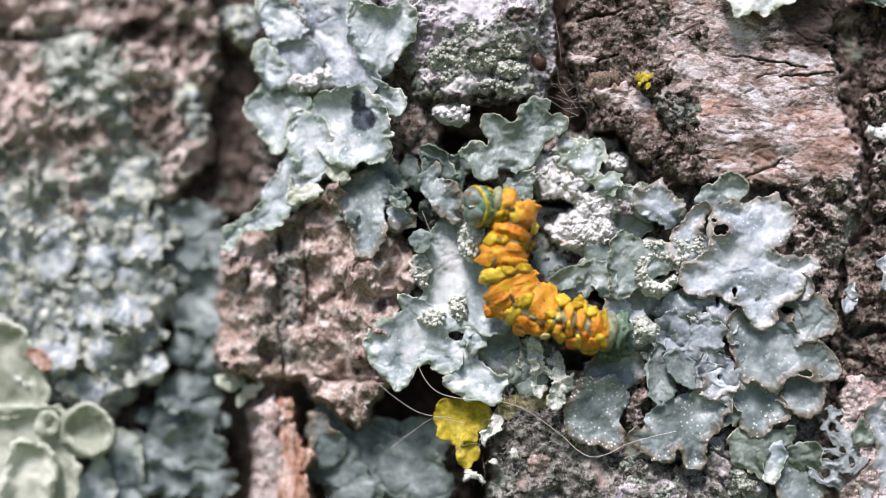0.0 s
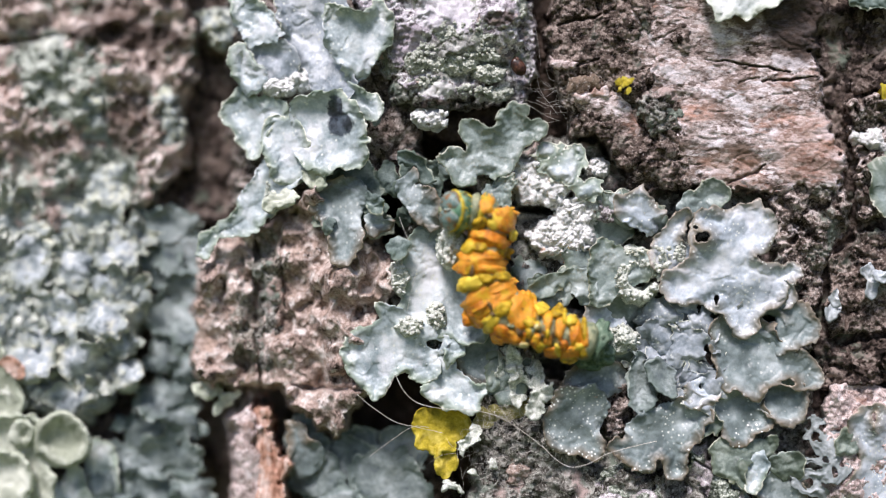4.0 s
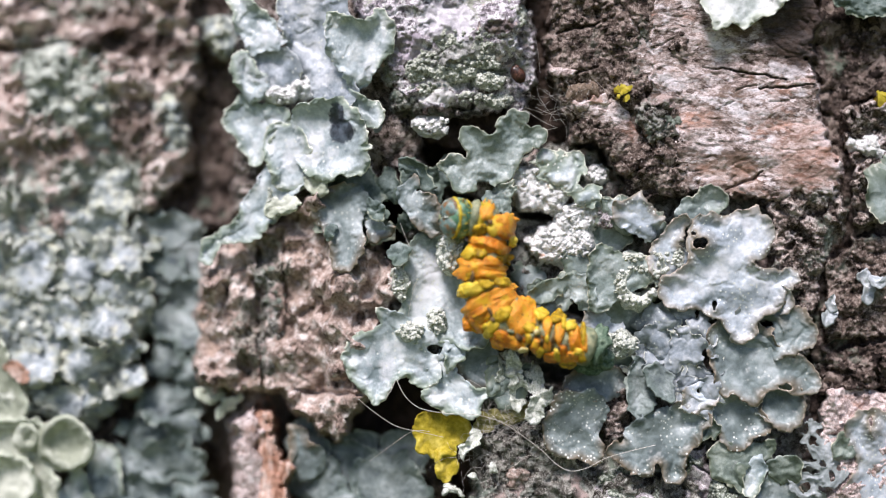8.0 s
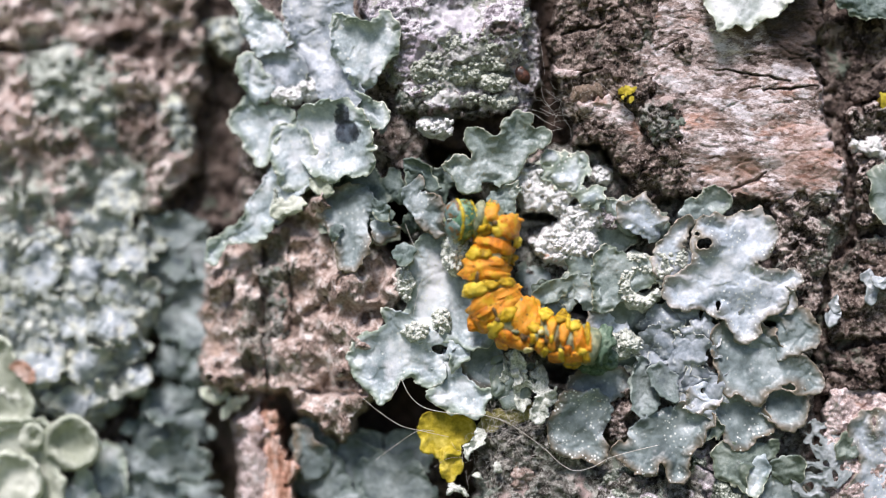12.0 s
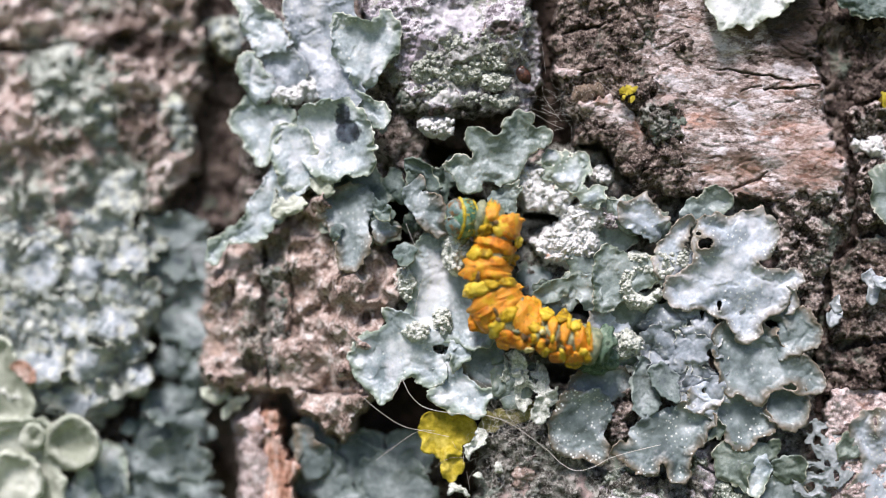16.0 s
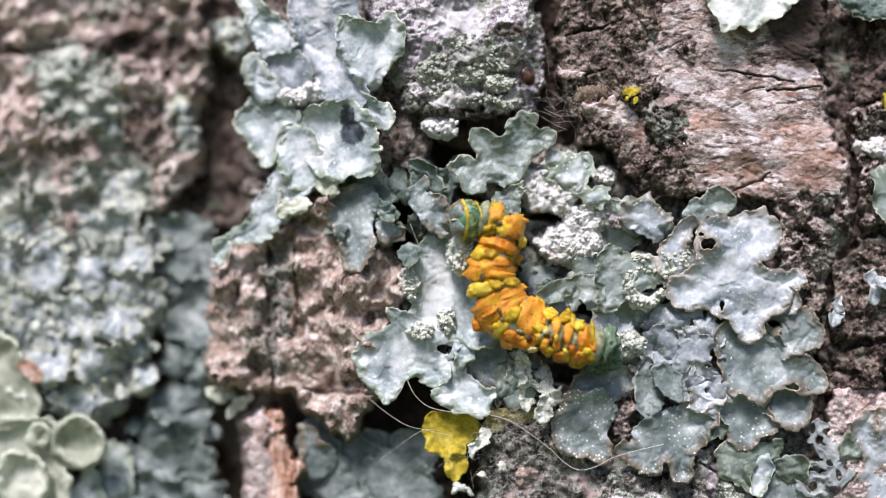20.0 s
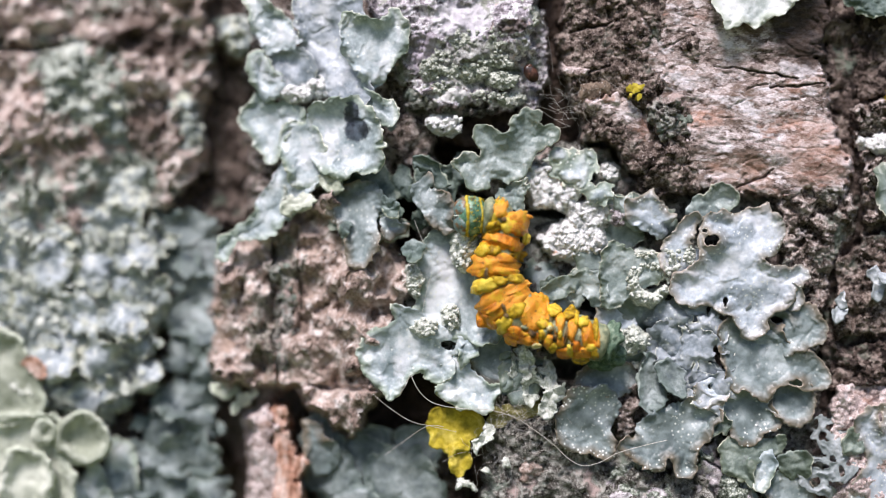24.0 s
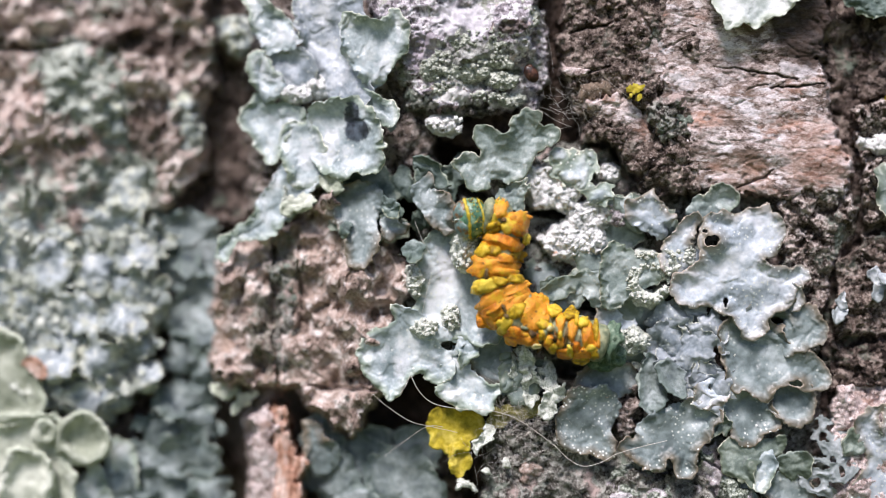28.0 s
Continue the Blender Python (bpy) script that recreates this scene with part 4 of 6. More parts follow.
        top = np.stack([fx * kt - off[0], -hh - off[1], fz * kt - off[2]], -1)
        under = np.stack([fx * kb - off[0], -low - off[1], fz * kb - off[2]], -1)
        co = np.concatenate([top, under]) * MM
        edge = 1 - np.clip(rim.ravel() / 2.0, 0, 1)
        edge[border] = 1
        val = np.concatenate([edge, np.maximum(edge, 0.6)])
        owner_edge = np.repeat(who, 4)
        for k in range(len(band)):
            mine = quad[who == k]
            if not len(mine):
                continue
            e = edges[outer & (owner_edge == k)]
            skirt = np.stack([e[:, 1], e[:, 0], e[:, 0] + x.size, e[:, 1] + x.size], -1)
            q = np.concatenate([mine, mine[:, ::-1] + x.size, skirt])
            used, pos = np.unique(q, return_inverse=True)
            part("lobe", mesh_of(co[used], pos.reshape(-1, 4), (), mat, val[used]), ob)
    return ob


def rounded(points):
    """A coarse outline in plan units as a soft closed curve in mm."""
    p = np.array([((u - 784) / 16, (441 - v) / 16) for u, v in points])
    for k in range(2):
        q = np.roll(p, -1, 0)
        p = np.stack([0.78 * p + 0.22 * q, 0.22 * p + 0.78 * q], 1).reshape(-1, 2)
    return p


def leaf(parent, mat, outline, level, lean=(0, 0), wave=0.6, curl=0.6, droop=0.1, even=0.0, rag=1.0, holes=(), fold=0.1, thick=0.13, stalk=1.6, step=0.1, seed=0, tuck=0.7, cup=0.55, name="lobe", label=""):
    """One broad lobe of a leafy lichen: a thin wavy sheet whose scalloped margin curls up here and down there. outline: a coarse plan outline;
    level: mm proud of the face; lean: rise in mm for each mm to the right and up; even: a rim raised all round; holes: u, v, half sizes;
    cup: how far the margin stands above the middle; tuck: how far the side towards the middle of the lichen sinks under its neighbours, where it shows no rim."""
    poly = rounded(outline)
    seed = seed or int(abs(outline[0][0]) * 7 + abs(outline[0][1]) * 3) % 997
    lo, hi = poly.min(0) - 0.8, poly.max(0) + 0.8
    x, z = np.meshgrid(np.arange(lo[0], hi[0], step), np.arange(lo[1], hi[1], step))
    qx = x + rag * (0.3 * fbm(x * 0.55, z * 0.55, 2, 31) + 0.13 * fbm(x * 1.5, z * 1.5, 2, 33) + 0.05 * value(x * 4.2, z * 4.2, 35))
    qz = z + rag * (0.3 * fbm(x * 0.55, z * 0.55, 2, 32) + 0.13 * fbm(x * 1.5, z * 1.5, 2, 34) + 0.05 * value(x * 4.2, z * 4.2, 36))
    f = inside(poly, qx, qz) + 0.3
    c1, c2 = cells(qx * 0.62, qz * 0.62, seed)
    d1, d2 = cells(qx * 1.6, qz * 1.6, seed + 2)
    some = smooth(-0.5, 0.5, value(x * 0.35, z * 0.35, seed + 4))
    f = f + rag * (0.3 + 0.7 * some) * (0.62 * (0.45 - c1) + 0.26 * (0.45 - d1)) * smooth(1.5, 0.2, f)
    for hu, hv, ha, hb in holes:
        e = np.hypot((x * 16 + 784 - hu) / ha, (441 - z * 16 - hv) / hb)
        f = np.minimum(f, (e - 1) * min(ha, hb) / 16 + 0.12 * value(x * 2.5, z * 2.5, seed + 9))
    rim = np.maximum(f, 0)
    cx, cz = poly.mean(0)
    root = parent.location[0] / MM, parent.location[2] / MM
    h = level + lean[0] * (x - cx) + lean[1] * (z - cz) - bend(x)
    h = h + wave * (0.7 * fbm(qx * 0.15, qz * 0.15, 2, seed + 7) + 0.24 * fbm(qx * 0.42, qz * 0.42, 2, seed + 18)) + 0.02 * fbm(qx * 1.5, qz * 1.5, 2, 8)
    h = h - fold * smooth(0.3, 0.75, ridge(qx * 0.28, qz * 0.28, 2, seed + 61) - 0.35) * smooth(0.0, 1.2, rim)
    rx, rz = x - root[0], z - root[1]
    ox, oz = x - cx, z - cz
    free = smooth(-0.45, 0.25, (rx * ox + rz * oz) / (np.hypot(rx, rz) * np.hypot(ox, oz) + 1e-6))
    h = h + cup * (smooth(2.6, 0.0, rim) - 0.5)
    h = h - tuck * (1 - free) * smooth(1.4, 0.0, rim)
    side = fbm(qx * 0.45, qz * 0.45, 2, seed + 51)
    h = h + curl * (0.4 + side) * smooth(1.3, 0.0, rim) + 0.35 * curl * fbm(qx * 1.2, qz * 1.2, 2, seed + 52) * smooth(0.8, 0.0, rim)
    h = h - droop * smooth(0.16, 0.0, rim) ** 2 + even * smooth(1.9, 0.5, rim) - even * 0.5 * smooth(0.4, 0.0, rim)
    ok = (f[:-1, :-1] + f[1:, :-1] + f[:-1, 1:] + f[1:, 1:]) > 0
    idx = np.arange(x.size).reshape(x.shape)
    quad = np.stack([idx[:-1, :-1], idx[:-1, 1:], idx[1:, 1:], idx[1:, :-1]], -1)[ok]
    edges = np.stack([quad, np.roll(quad, -1, 1)], -1).reshape(-1, 2)
    key = np.sort(edges, 1) @ np.array([x.size, 1])
    _, inv, count = np.unique(key, return_inverse=True, return_counts=True)
    outer = count[inv.ravel()] == 1
    border = np.unique(edges[outer])
    gz, gx = np.gradient(f, step)
    g2 = np.maximum((gx ** 2 + gz ** 2).ravel()[border], 0.05)
    shift = -f.ravel()[border] / g2
    fx, fz, hh = x.ravel().copy(), z.ravel().copy(), h.ravel()
    fx[border] += np.clip(shift * gx.ravel()[border], -0.8 * step, 0.8 * step)
    fz[border] += np.clip(shift * gz.ravel()[border], -0.8 * step, 0.8 * step)
    low = hh - thick - stalk * smooth(0.5, 2.0, rim.ravel())
    off = np.array(parent.location) / MM
    kt, kb = 1 + hh / EYE_Y, 1 + low / EYE_Y
    top = np.stack([fx * kt - off[0], -hh - off[1], fz * kt - off[2]], -1)
    under = np.stack([fx * kb - off[0], -low - off[1], fz * kb - off[2]], -1)
    edge = 1 - np.clip(rim.ravel() / 2.0, 0, 1)
    edge[border] = 1
    edge = edge * (0.3 + 0.7 * free.ravel())
    e = edges[outer]
    skirt = np.stack([e[:, 1], e[:, 0], e[:, 0] + x.size, e[:, 1] + x.size], -1)
    q = np.concatenate([quad, quad[:, ::-1] + x.size, skirt])
    used, pos = np.unique(q, return_inverse=True)
    co = np.concatenate([top, under])[used] * MM
    val = np.concatenate([edge, np.maximum(edge, 0.6)])[used]
    return part(name, mesh_of(co, pos.reshape(-1, 4), (), mat, val), parent, label)


def lichen(u, v, label, out=0.0, name="foliose_lichen"):
    return thing(name, spot(u, v, out - 1.2), label, "lichen", "lichens on the bark")


def crust(label, mat, outline, top, style, seed, fall=1.6, name="crust_lichen", step=0.13, wobble=0.6, nodules=12):
    """A crusty lichen patch: a granular relief that lies on the bark, with loose nodules sitting in it."""
    co, q = sheet(outline, top, style, seed, step=step, fall=fall, wobble=wobble, slope=0.8, round_edge=0.4)
    rng = np.random.default_rng(seed)
    base = Vector(co.mean(0))
    ob = thing(name, base, label, "lichen", "lichens on the bark")
    part("crust_bed", mesh_of(co - np.array(base), q, (), mat), ob)
    proud = np.argsort(co[:, 1])[:max(len(co) * 2 // 3, 1)]
    for k in rng.choice(proud, nodules):
        size = rng.uniform(0.18, 0.42)
        bead, tri = lump((size * 1.3, size, size * 0.7), rng.uniform(0, 3.1), seed * 100 + int(k) % 97, rough=0.4, freq=2.5, shape=ICO_SMALL)
        part("nodule", mesh_of(bead, (), tri, mat), ob, at=Vector(co[k]) - base)
    return ob


blue_lichen = lichen(500, 240, "large blue-grey leafy lichen with pale scalloped rims on bark")
# Middle lobe in shade: the darker copy of BLUE puts that into its colour.
leaf(blue_lichen, CRINKLED_OR_SHADED, [(500, -60), (610, -60), (612, 30), (622, 130), (640, 172), (600, 190), (560, 176), (532, 130), (512, 90), (492, 30)], 0.2, lean=(0.03, 0.02), wave=0.9)
leaf(blue_lichen, BLUE, [(590, 22), (625, 38), (650, 36), (674, 16), (692, 45), (698, 74), (688, 96), (660, 128), (648, 160), (628, 152), (600, 128), (578, 90), (575, 40)], 1.5, lean=(-0.04, -0.03))
leaf(blue_lichen, BLUE, [(410, -60), (440, 10), (470, 26), (492, 55), (500, 84), (470, 92), (448, 96), (436, 70), (418, 52), (405, 0), (350, -60)], 0.9, lean=(0.05, -0.05))
# Same darker copy, painting the shade on this lobe.
leaf(blue_lichen, CRINKLED_OR_SHADED, [(440, 92), (500, 84), (524, 112), (528, 138), (505, 152), (478, 152), (452, 135)], 0.0, wave=0.9)
leaf(blue_lichen, BLUE, [(424, 92), (446, 98), (456, 130), (474, 150), (470, 168), (450, 181), (430, 168), (418, 145), (410, 115)], 0.7, even=0.7, curl=0.1)
leaf(blue_lichen, BLUE, [(404, 195), (420, 168), (440, 186), (478, 190), (508, 195), (512, 220), (490, 228), (476, 250), (465, 268), (460, 292), (436, 286), (426, 262), (424, 235), (400, 222)], -0.1, lean=(0.05, -0.08))
leaf(blue_lichen, BLUE, [(580, 160), (620, 164), (650, 180), (674, 186), (680, 205), (673, 226), (654, 231), (638, 214), (615, 200), (600, 184)], 0.5, curl=0.5)
leaf(blue_lichen, BLUE, [(472, 232), (500, 218), (530, 225), (540, 260), (550, 300), (532, 332), (508, 338), (490, 330), (474, 285), (468, 262)], 0.5)
leaf(blue_lichen, STAINED, [(520, 192), (558, 184), (582, 170), (622, 190), (640, 225), (652, 270), (646, 306), (612, 314), (600, 306), (588, 317), (568, 320), (548, 302), (528, 284), (540, 258), (522, 242)], 1.4, lean=(0.02, 0.05), wave=0.6, fold=0.1)
leaf(blue_lichen, BLUE, [(448, 340), (470, 298), (500, 292), (532, 308), (536, 326), (508, 350), (520, 360), (498, 374), (478, 400), (455, 405), (452, 420), (400, 424), (388, 430), (370, 474), (354, 452), (366, 424), (400, 404), (428, 380)], 0.5, wave=0.4)
leaf(blue_lichen, PALE, [(540, 308), (566, 314), (579, 326), (572, 347), (555, 347), (543, 330)], 0.9, even=0.4)
leaf(blue_lichen, PALE, [(472, 362), (495, 355), (522, 356), (520, 372), (498, 376), (480, 386)], 1.2, even=0.4, rag=1.4)

leafy("foliose_lichen", "grey-green leafy lichen with ragged thin lobes", FROND, [
    (600, 345, 44, 36, 0, -0.2), (580, 385, 24, 30, 20, 0.1), (605, 400, 24, 34, 0, 0.2), (622, 440, 20, 34, -8, 0.3), (645, 350, 34, 28, 0, -0.3), (660, 385, 22, 24, 10, -0.1), (672, 415, 20, 24, 0, 0.1),
    (690, 330, 26, 24, 0, -0.1), (715, 345, 24, 26, -15, 0.3), (745, 372, 28, 30, -15, 0.4), (738, 305, 26, 18, 0, 0.1), (765, 340, 16, 22, 0, 0.2), (718, 395, 20, 20, 0, -0.4), (768, 398, 34, 22, 0, 0.4),
    (690, 232, 22, 18, 0, -0.2), (720, 455, 18, 16, 0, 0.2), (790, 310, 18, 26, 0, -0.5), (640, 325, 30, 18, 0, -0.6)], -1.5, 2, crumbs=50, wave=1.2, ruffle=0.9)
broad_lichen = lichen(850, 330, "broad smooth grey-green lichen lobe over the bark")
leaf(broad_lichen, GREEN, [(820, 222), (846, 224), (862, 242), (886, 236), (884, 210), (905, 194), (926, 205), (932, 230), (958, 227), (960, 246), (928, 272), (914, 298), (898, 318), (868, 320), (850, 316), (836, 338), (812, 341),
               (798, 318), (784, 300), (790, 280), (808, 276), (828, 290), (836, 265), (818, 250)], 0.9, lean=(0.05, 0.02), wave=0.75, rag=1.1, curl=0.4)
leaf(broad_lichen, GREEN, [(856, 346), (884, 328), (908, 334), (910, 366), (890, 378), (866, 364)], 0.5, rag=1.5, curl=0.8)
shaded_lobes = lichen(660, 330, "smooth shaded grey lichen lobes hanging over the bark block")
leaf(shaded_lobes, SLATE, [(552, 345), (618, 326), (652, 345), (640, 385), (630, 408), (646, 430), (640, 446), (626, 472), (596, 478), (584, 455), (590, 430), (578, 400), (556, 385)], 0.2, lean=(0.0, -0.08))
leaf(shaded_lobes, FROND, [(575, 405), (592, 398), (592, 420), (578, 424)], 0.5, even=0.3)
leaf(shaded_lobes, SLATE, [(646, 398), (672, 392), (694, 402), (694, 420), (672, 432), (656, 420)], 0.0, rag=1.4)
leaf(shaded_lobes, SLATE, [(716, 330), (735, 316), (740, 335), (726, 350), (748, 344), (772, 352), (776, 375), (765, 393), (786, 408), (768, 413), (742, 408), (732, 392), (714, 368), (700, 345)], 0.8, lean=(0, -0.06), curl=0.6)
leaf(shaded_lobes, FROND, [(712, 284), (742, 288), (758, 310), (768, 332), (750, 338), (738, 318), (716, 306)], 0.6, curl=0.6)
leaf(shaded_lobes, FROND, [(650, 355), (670, 360), (680, 392), (664, 390), (652, 375)], 0.7, even=0.4)
leaf(shaded_lobes, FROND, [(690, 446), (702, 434), (724, 444), (718, 466), (700, 462)], 0.7, even=0.2)

under_lichen = lichen(820, 520, "pale bluish broad leafy lichen under the caterpillar")
leaf(under_lichen, BLUE, [(728, 420), (790, 402), (835, 430), (856, 520), (872, 600), (820, 620), (790, 600), (730, 606), (708, 560), (722, 520), (718, 465)], 0.3, lean=(0.03, -0.03), wave=0.9)
leaf(under_lichen, BLUE, [(688, 545), (720, 566), (762, 596), (802, 600), (792, 626), (765, 640), (778, 660), (764, 681), (736, 684), (722, 664), (702, 668), (690, 692), (670, 714), (654, 702), (640, 688), (620, 662), (626, 645), (604, 628), (622, 600),
               (650, 590), (670, 580), (674, 552)], 0.7, lean=(0.0, 0.05), wave=0.75, holes=[(770, 618, 13, 8)])

leaf(under_lichen, BLUE, [(758, 640), (790, 622), (806, 640), (816, 666), (842, 690), (874, 690), (852, 714), (846, 737), (800, 733), (770, 716), (742, 706), (756, 690), (776, 666)], 0.2, lean=(0.02, -0.1), wave=0.5)
leaf(under_lichen, SLATE, [(812, 600), (862, 596), (894, 640), (884, 682), (842, 692), (824, 666), (812, 640)], -0.5, lean=(0.06, -0.03))
leaf(under_lichen, BLUE, [(788, 652), (796, 620), (812, 600), (820, 622), (806, 640), (800, 656)], 0.7, curl=0.6, rag=1.3)

leafy("foliose_lichen", "grey leafy lichen with tan rims beside the caterpillar", GREEN, [
    (998, 512, 56, 26, -10, 0.4), (1040, 460, 46, 44, 0, 0), (1082, 530, 40, 34, 10, 0.2), (1062, 500, 34, 30, 0, 0.3), (935, 500, 34, 40, 0, -0.8), (1112, 380, 46, 30, 15, 0.2), (1150, 405, 30, 26, 0, 0.2),
    (1080, 420, 30, 34, 0, 0), (970, 555, 26, 22, 0, 0), (1090, 580, 44, 34, 0, -0.2), (1090, 625, 44, 34, 0, 0), (1130, 560, 40, 30, 0, -0.3)], -1.0, 5, crumbs=40)
curling_lichen = lichen(1120, 540, "grey-green lichen lobes with pale rims curling beside the caterpillar")
leaf(curling_lichen, GREEN, [(1040, 476), (1056, 424), (1076, 440), (1100, 464), (1152, 450), (1152, 500), (1086, 530), (1076, 548), (1058, 558), (1044, 535), (1044, 500)], 0.5, curl=0.8)
leaf(curling_lichen, GREEN, [(938, 520), (950, 506), (985, 498), (1030, 486), (1052, 498), (1054, 546), (1034, 548), (1014, 520), (998, 518), (975, 535), (942, 534)], 0.8, lean=(-0.04, -0.03), curl=0.8, rag=0.7)
leaf(curling_lichen, GREY, [(1086, 362), (1112, 360), (1130, 342), (1146, 360), (1158, 385), (1180, 386), (1162, 406), (1146, 428), (1124, 416), (1104, 402), (1088, 386)], 0.6, curl=0.8)
leaf(curling_lichen, GREEN, [(1192, 378), (1208, 350), (1226, 356), (1250, 328), (1276, 334), (1290, 356), (1276, 376), (1252, 382), (1242, 402), (1214, 402)], 0.3)
leaf(curling_lichen, GREY, [(1040, 560), (1075, 552), (1100, 560), (1105, 590), (1080, 600), (1050, 590)], -0.6, rag=1.5, wave=0.9)
dotted_lichen = lichen(1215, 520, "large blue-grey leafy lichen dotted white with brown rims")
leaf(dotted_lichen, GREY, [(1150, 450), (1166, 430), (1186, 404), (1206, 384), (1220, 392), (1206, 416), (1194, 432), (1208, 446), (1240, 470), (1240, 510), (1190, 520), (1156, 490)], 0.5, lean=(-0.06, 0.0), curl=0.8)
leaf(dotted_lichen, GREY, [(1222, 400), (1250, 384), (1296, 388), (1316, 366), (1346, 374), (1368, 400), (1368, 432), (1348, 450), (1322, 460), (1338, 476), (1402, 476), (1414, 495), (1400, 514), (1382, 522), (1376, 546), (1350, 556),
               (1335, 570), (1328, 592), (1312, 604), (1294, 592), (1284, 566), (1262, 562), (1254, 546), (1205, 549), (1178, 536), (1162, 505), (1186, 494), (1208, 478), (1226, 458), (1216, 432)], 1.0, lean=(0.01, 0.03), wave=0.75,
     holes=[(1240, 430, 13, 10), (1264, 540, 5, 7), (1226, 414, 5, 4)])
leaf(dotted_lichen, GREY, [(1365, 522), (1390, 515), (1402, 530), (1400, 552), (1372, 556)], 0.7, lean=(0.05, 0))

layered_lichen = lichen(1265, 620, "layered grey leafy lichen with scalloped brownish rims")
leaf(layered_lichen, SLATE, [(1300, 540), (1350, 530), (1402, 545), (1422, 549), (1432, 575), (1442, 590), (1432, 616), (1402, 624), (1380, 630), (1355, 622), (1310, 600)], 0.35, lean=(0.05, -0.06), holes=[(1352, 574, 15, 7)], wave=0.4)
leaf(layered_lichen, SLATE, [(1262, 570), (1330, 560), (1370, 600), (1382, 630), (1422, 633), (1442, 664), (1450, 690), (1420, 697), (1400, 692), (1375, 682), (1352, 690), (1342, 716), (1320, 713), (1304, 696), (1290, 702), (1272, 690), (1266, 660), (1250, 620)], 0.35,
     lean=(0.0, -0.02), wave=0.7, holes=[(1391, 686, 11, 6)])
leaf(layered_lichen, SLATE, [(1335, 650), (1380, 660), (1422, 690), (1424, 720), (1416, 746), (1400, 758), (1375, 757), (1358, 741), (1338, 715)], 0.0, lean=(0.0, -0.08))
leaf(layered_lichen, DOTTED, [(1258, 736), (1262, 700), (1290, 680), (1322, 690), (1332, 710), (1348, 726), (1364, 750), (1356, 766), (1330, 777), (1315, 792), (1290, 792), (1278, 772), (1268, 757)], 0.3, lean=(0.0, -0.08), wave=0.6, fold=0.1)
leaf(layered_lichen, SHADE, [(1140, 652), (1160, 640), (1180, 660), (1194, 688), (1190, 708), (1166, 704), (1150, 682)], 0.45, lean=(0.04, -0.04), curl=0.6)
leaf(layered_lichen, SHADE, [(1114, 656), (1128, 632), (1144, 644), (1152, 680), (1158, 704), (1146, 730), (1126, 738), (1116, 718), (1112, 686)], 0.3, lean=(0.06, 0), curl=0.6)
leaf(layered_lichen, GREY, [(1210, 714), (1220, 690), (1246, 678), (1264, 690), (1262, 716), (1240, 729), (1214, 724)], 0.9, holes=[(1238, 692, 6, 5)])

leafy("foliose_lichen", "crinkled blue-grey lichen of small crowded lobes", CRINKLED_OR_SHADED, [
    (1165, 565, 36, 30, 0, 0.0), (1205, 560, 30, 24, 0, 0.2), (1235, 585, 34, 30, 0, 0.0), (1175, 605, 40, 34, 0, 0.2), (1215, 625, 40, 34, 0, 0.4), (1175, 645, 34, 30, 0, 0.0), (1150, 625, 24, 26, 0, -0.2), (1205, 668, 50, 30, 0, 0.2), (1240, 690, 36, 28, 0, 0.4), (1225, 714, 32, 18, 10, 0.4), (1255, 660, 24, 30, 0, 0.0),
    (1150, 655, 30, 26, 0, -0.3)], 0.1, 71, crumbs=50, cut=1.7, ruffle=0.9, wave=1.2, heaped=0.15, holes=[(1235, 693, 7, 6, 0), (1258, 640, 5, 22, -20), (1185, 705, 10, 8)])
tan_lichen = lichen(1110, 690, "smooth grey lichen lobes with wavy tan margins")
leaf(tan_lichen, DOTTED, [(960, 750), (974, 724), (990, 712), (998, 688), (1020, 700), (1050, 690), (1076, 718), (1062, 745), (1056, 770), (1070, 800), (1062, 822), (1035, 808), (1010, 812), (984, 802), (962, 778)], 0.3, lean=(0.0, 0.03), wave=0.75, fold=0.15)
leaf(tan_lichen, DOTTED, [(1128, 746), (1160, 730), (1200, 718), (1242, 724), (1262, 745), (1240, 766), (1226, 782), (1212, 796), (1214, 820), (1206, 851), (1180, 850), (1176, 818), (1156, 818), (1150, 842), (1124, 836), (1094, 815), (1074, 790), (1096, 784),
               (1116, 780), (1108, 764)], 0.7, lean=(0.0, -0.01), wave=0.6, curl=0.8, fold=0.15)
leaf(tan_lichen, SLATE, [(1002, 668), (1040, 650), (1085, 650), (1110, 680), (1080, 712), (1040, 704), (1010, 698)], -1.2, lean=(0, -0.05))


leafy("foliose_lichen", "pale grey lichen crust riddled with holes", CHALK, [(1440, 770, 28, 28, 0, 0), (1462, 800, 34, 30, 0, 0), (1455, 840, 42, 30, 0, 0), (1436, 866, 40, 26, 0, 0)], 0.5, 85, crumbs=12, cut=1.2,
    holes=[(1418, 758, 8, 11), (1440, 784, 10, 8, 30), (1410, 785, 6, 9), (1458, 770, 7, 9), (1455, 812, 9, 7, 40), (1478, 790, 6, 6), (1436, 835, 14, 5, -20), (1470, 838, 6, 8), (1425, 866, 8, 7), (1466, 866, 14, 8, 10), (1490, 830, 6, 5), (1400, 840, 8, 5), (1432, 808, 6, 4)])
leaf(tan_lichen, GREEN, [(1230, 766), (1244, 738), (1270, 744), (1270, 770), (1256, 780), (1240, 773)], 0.5, rag=1.4, curl=0.8)

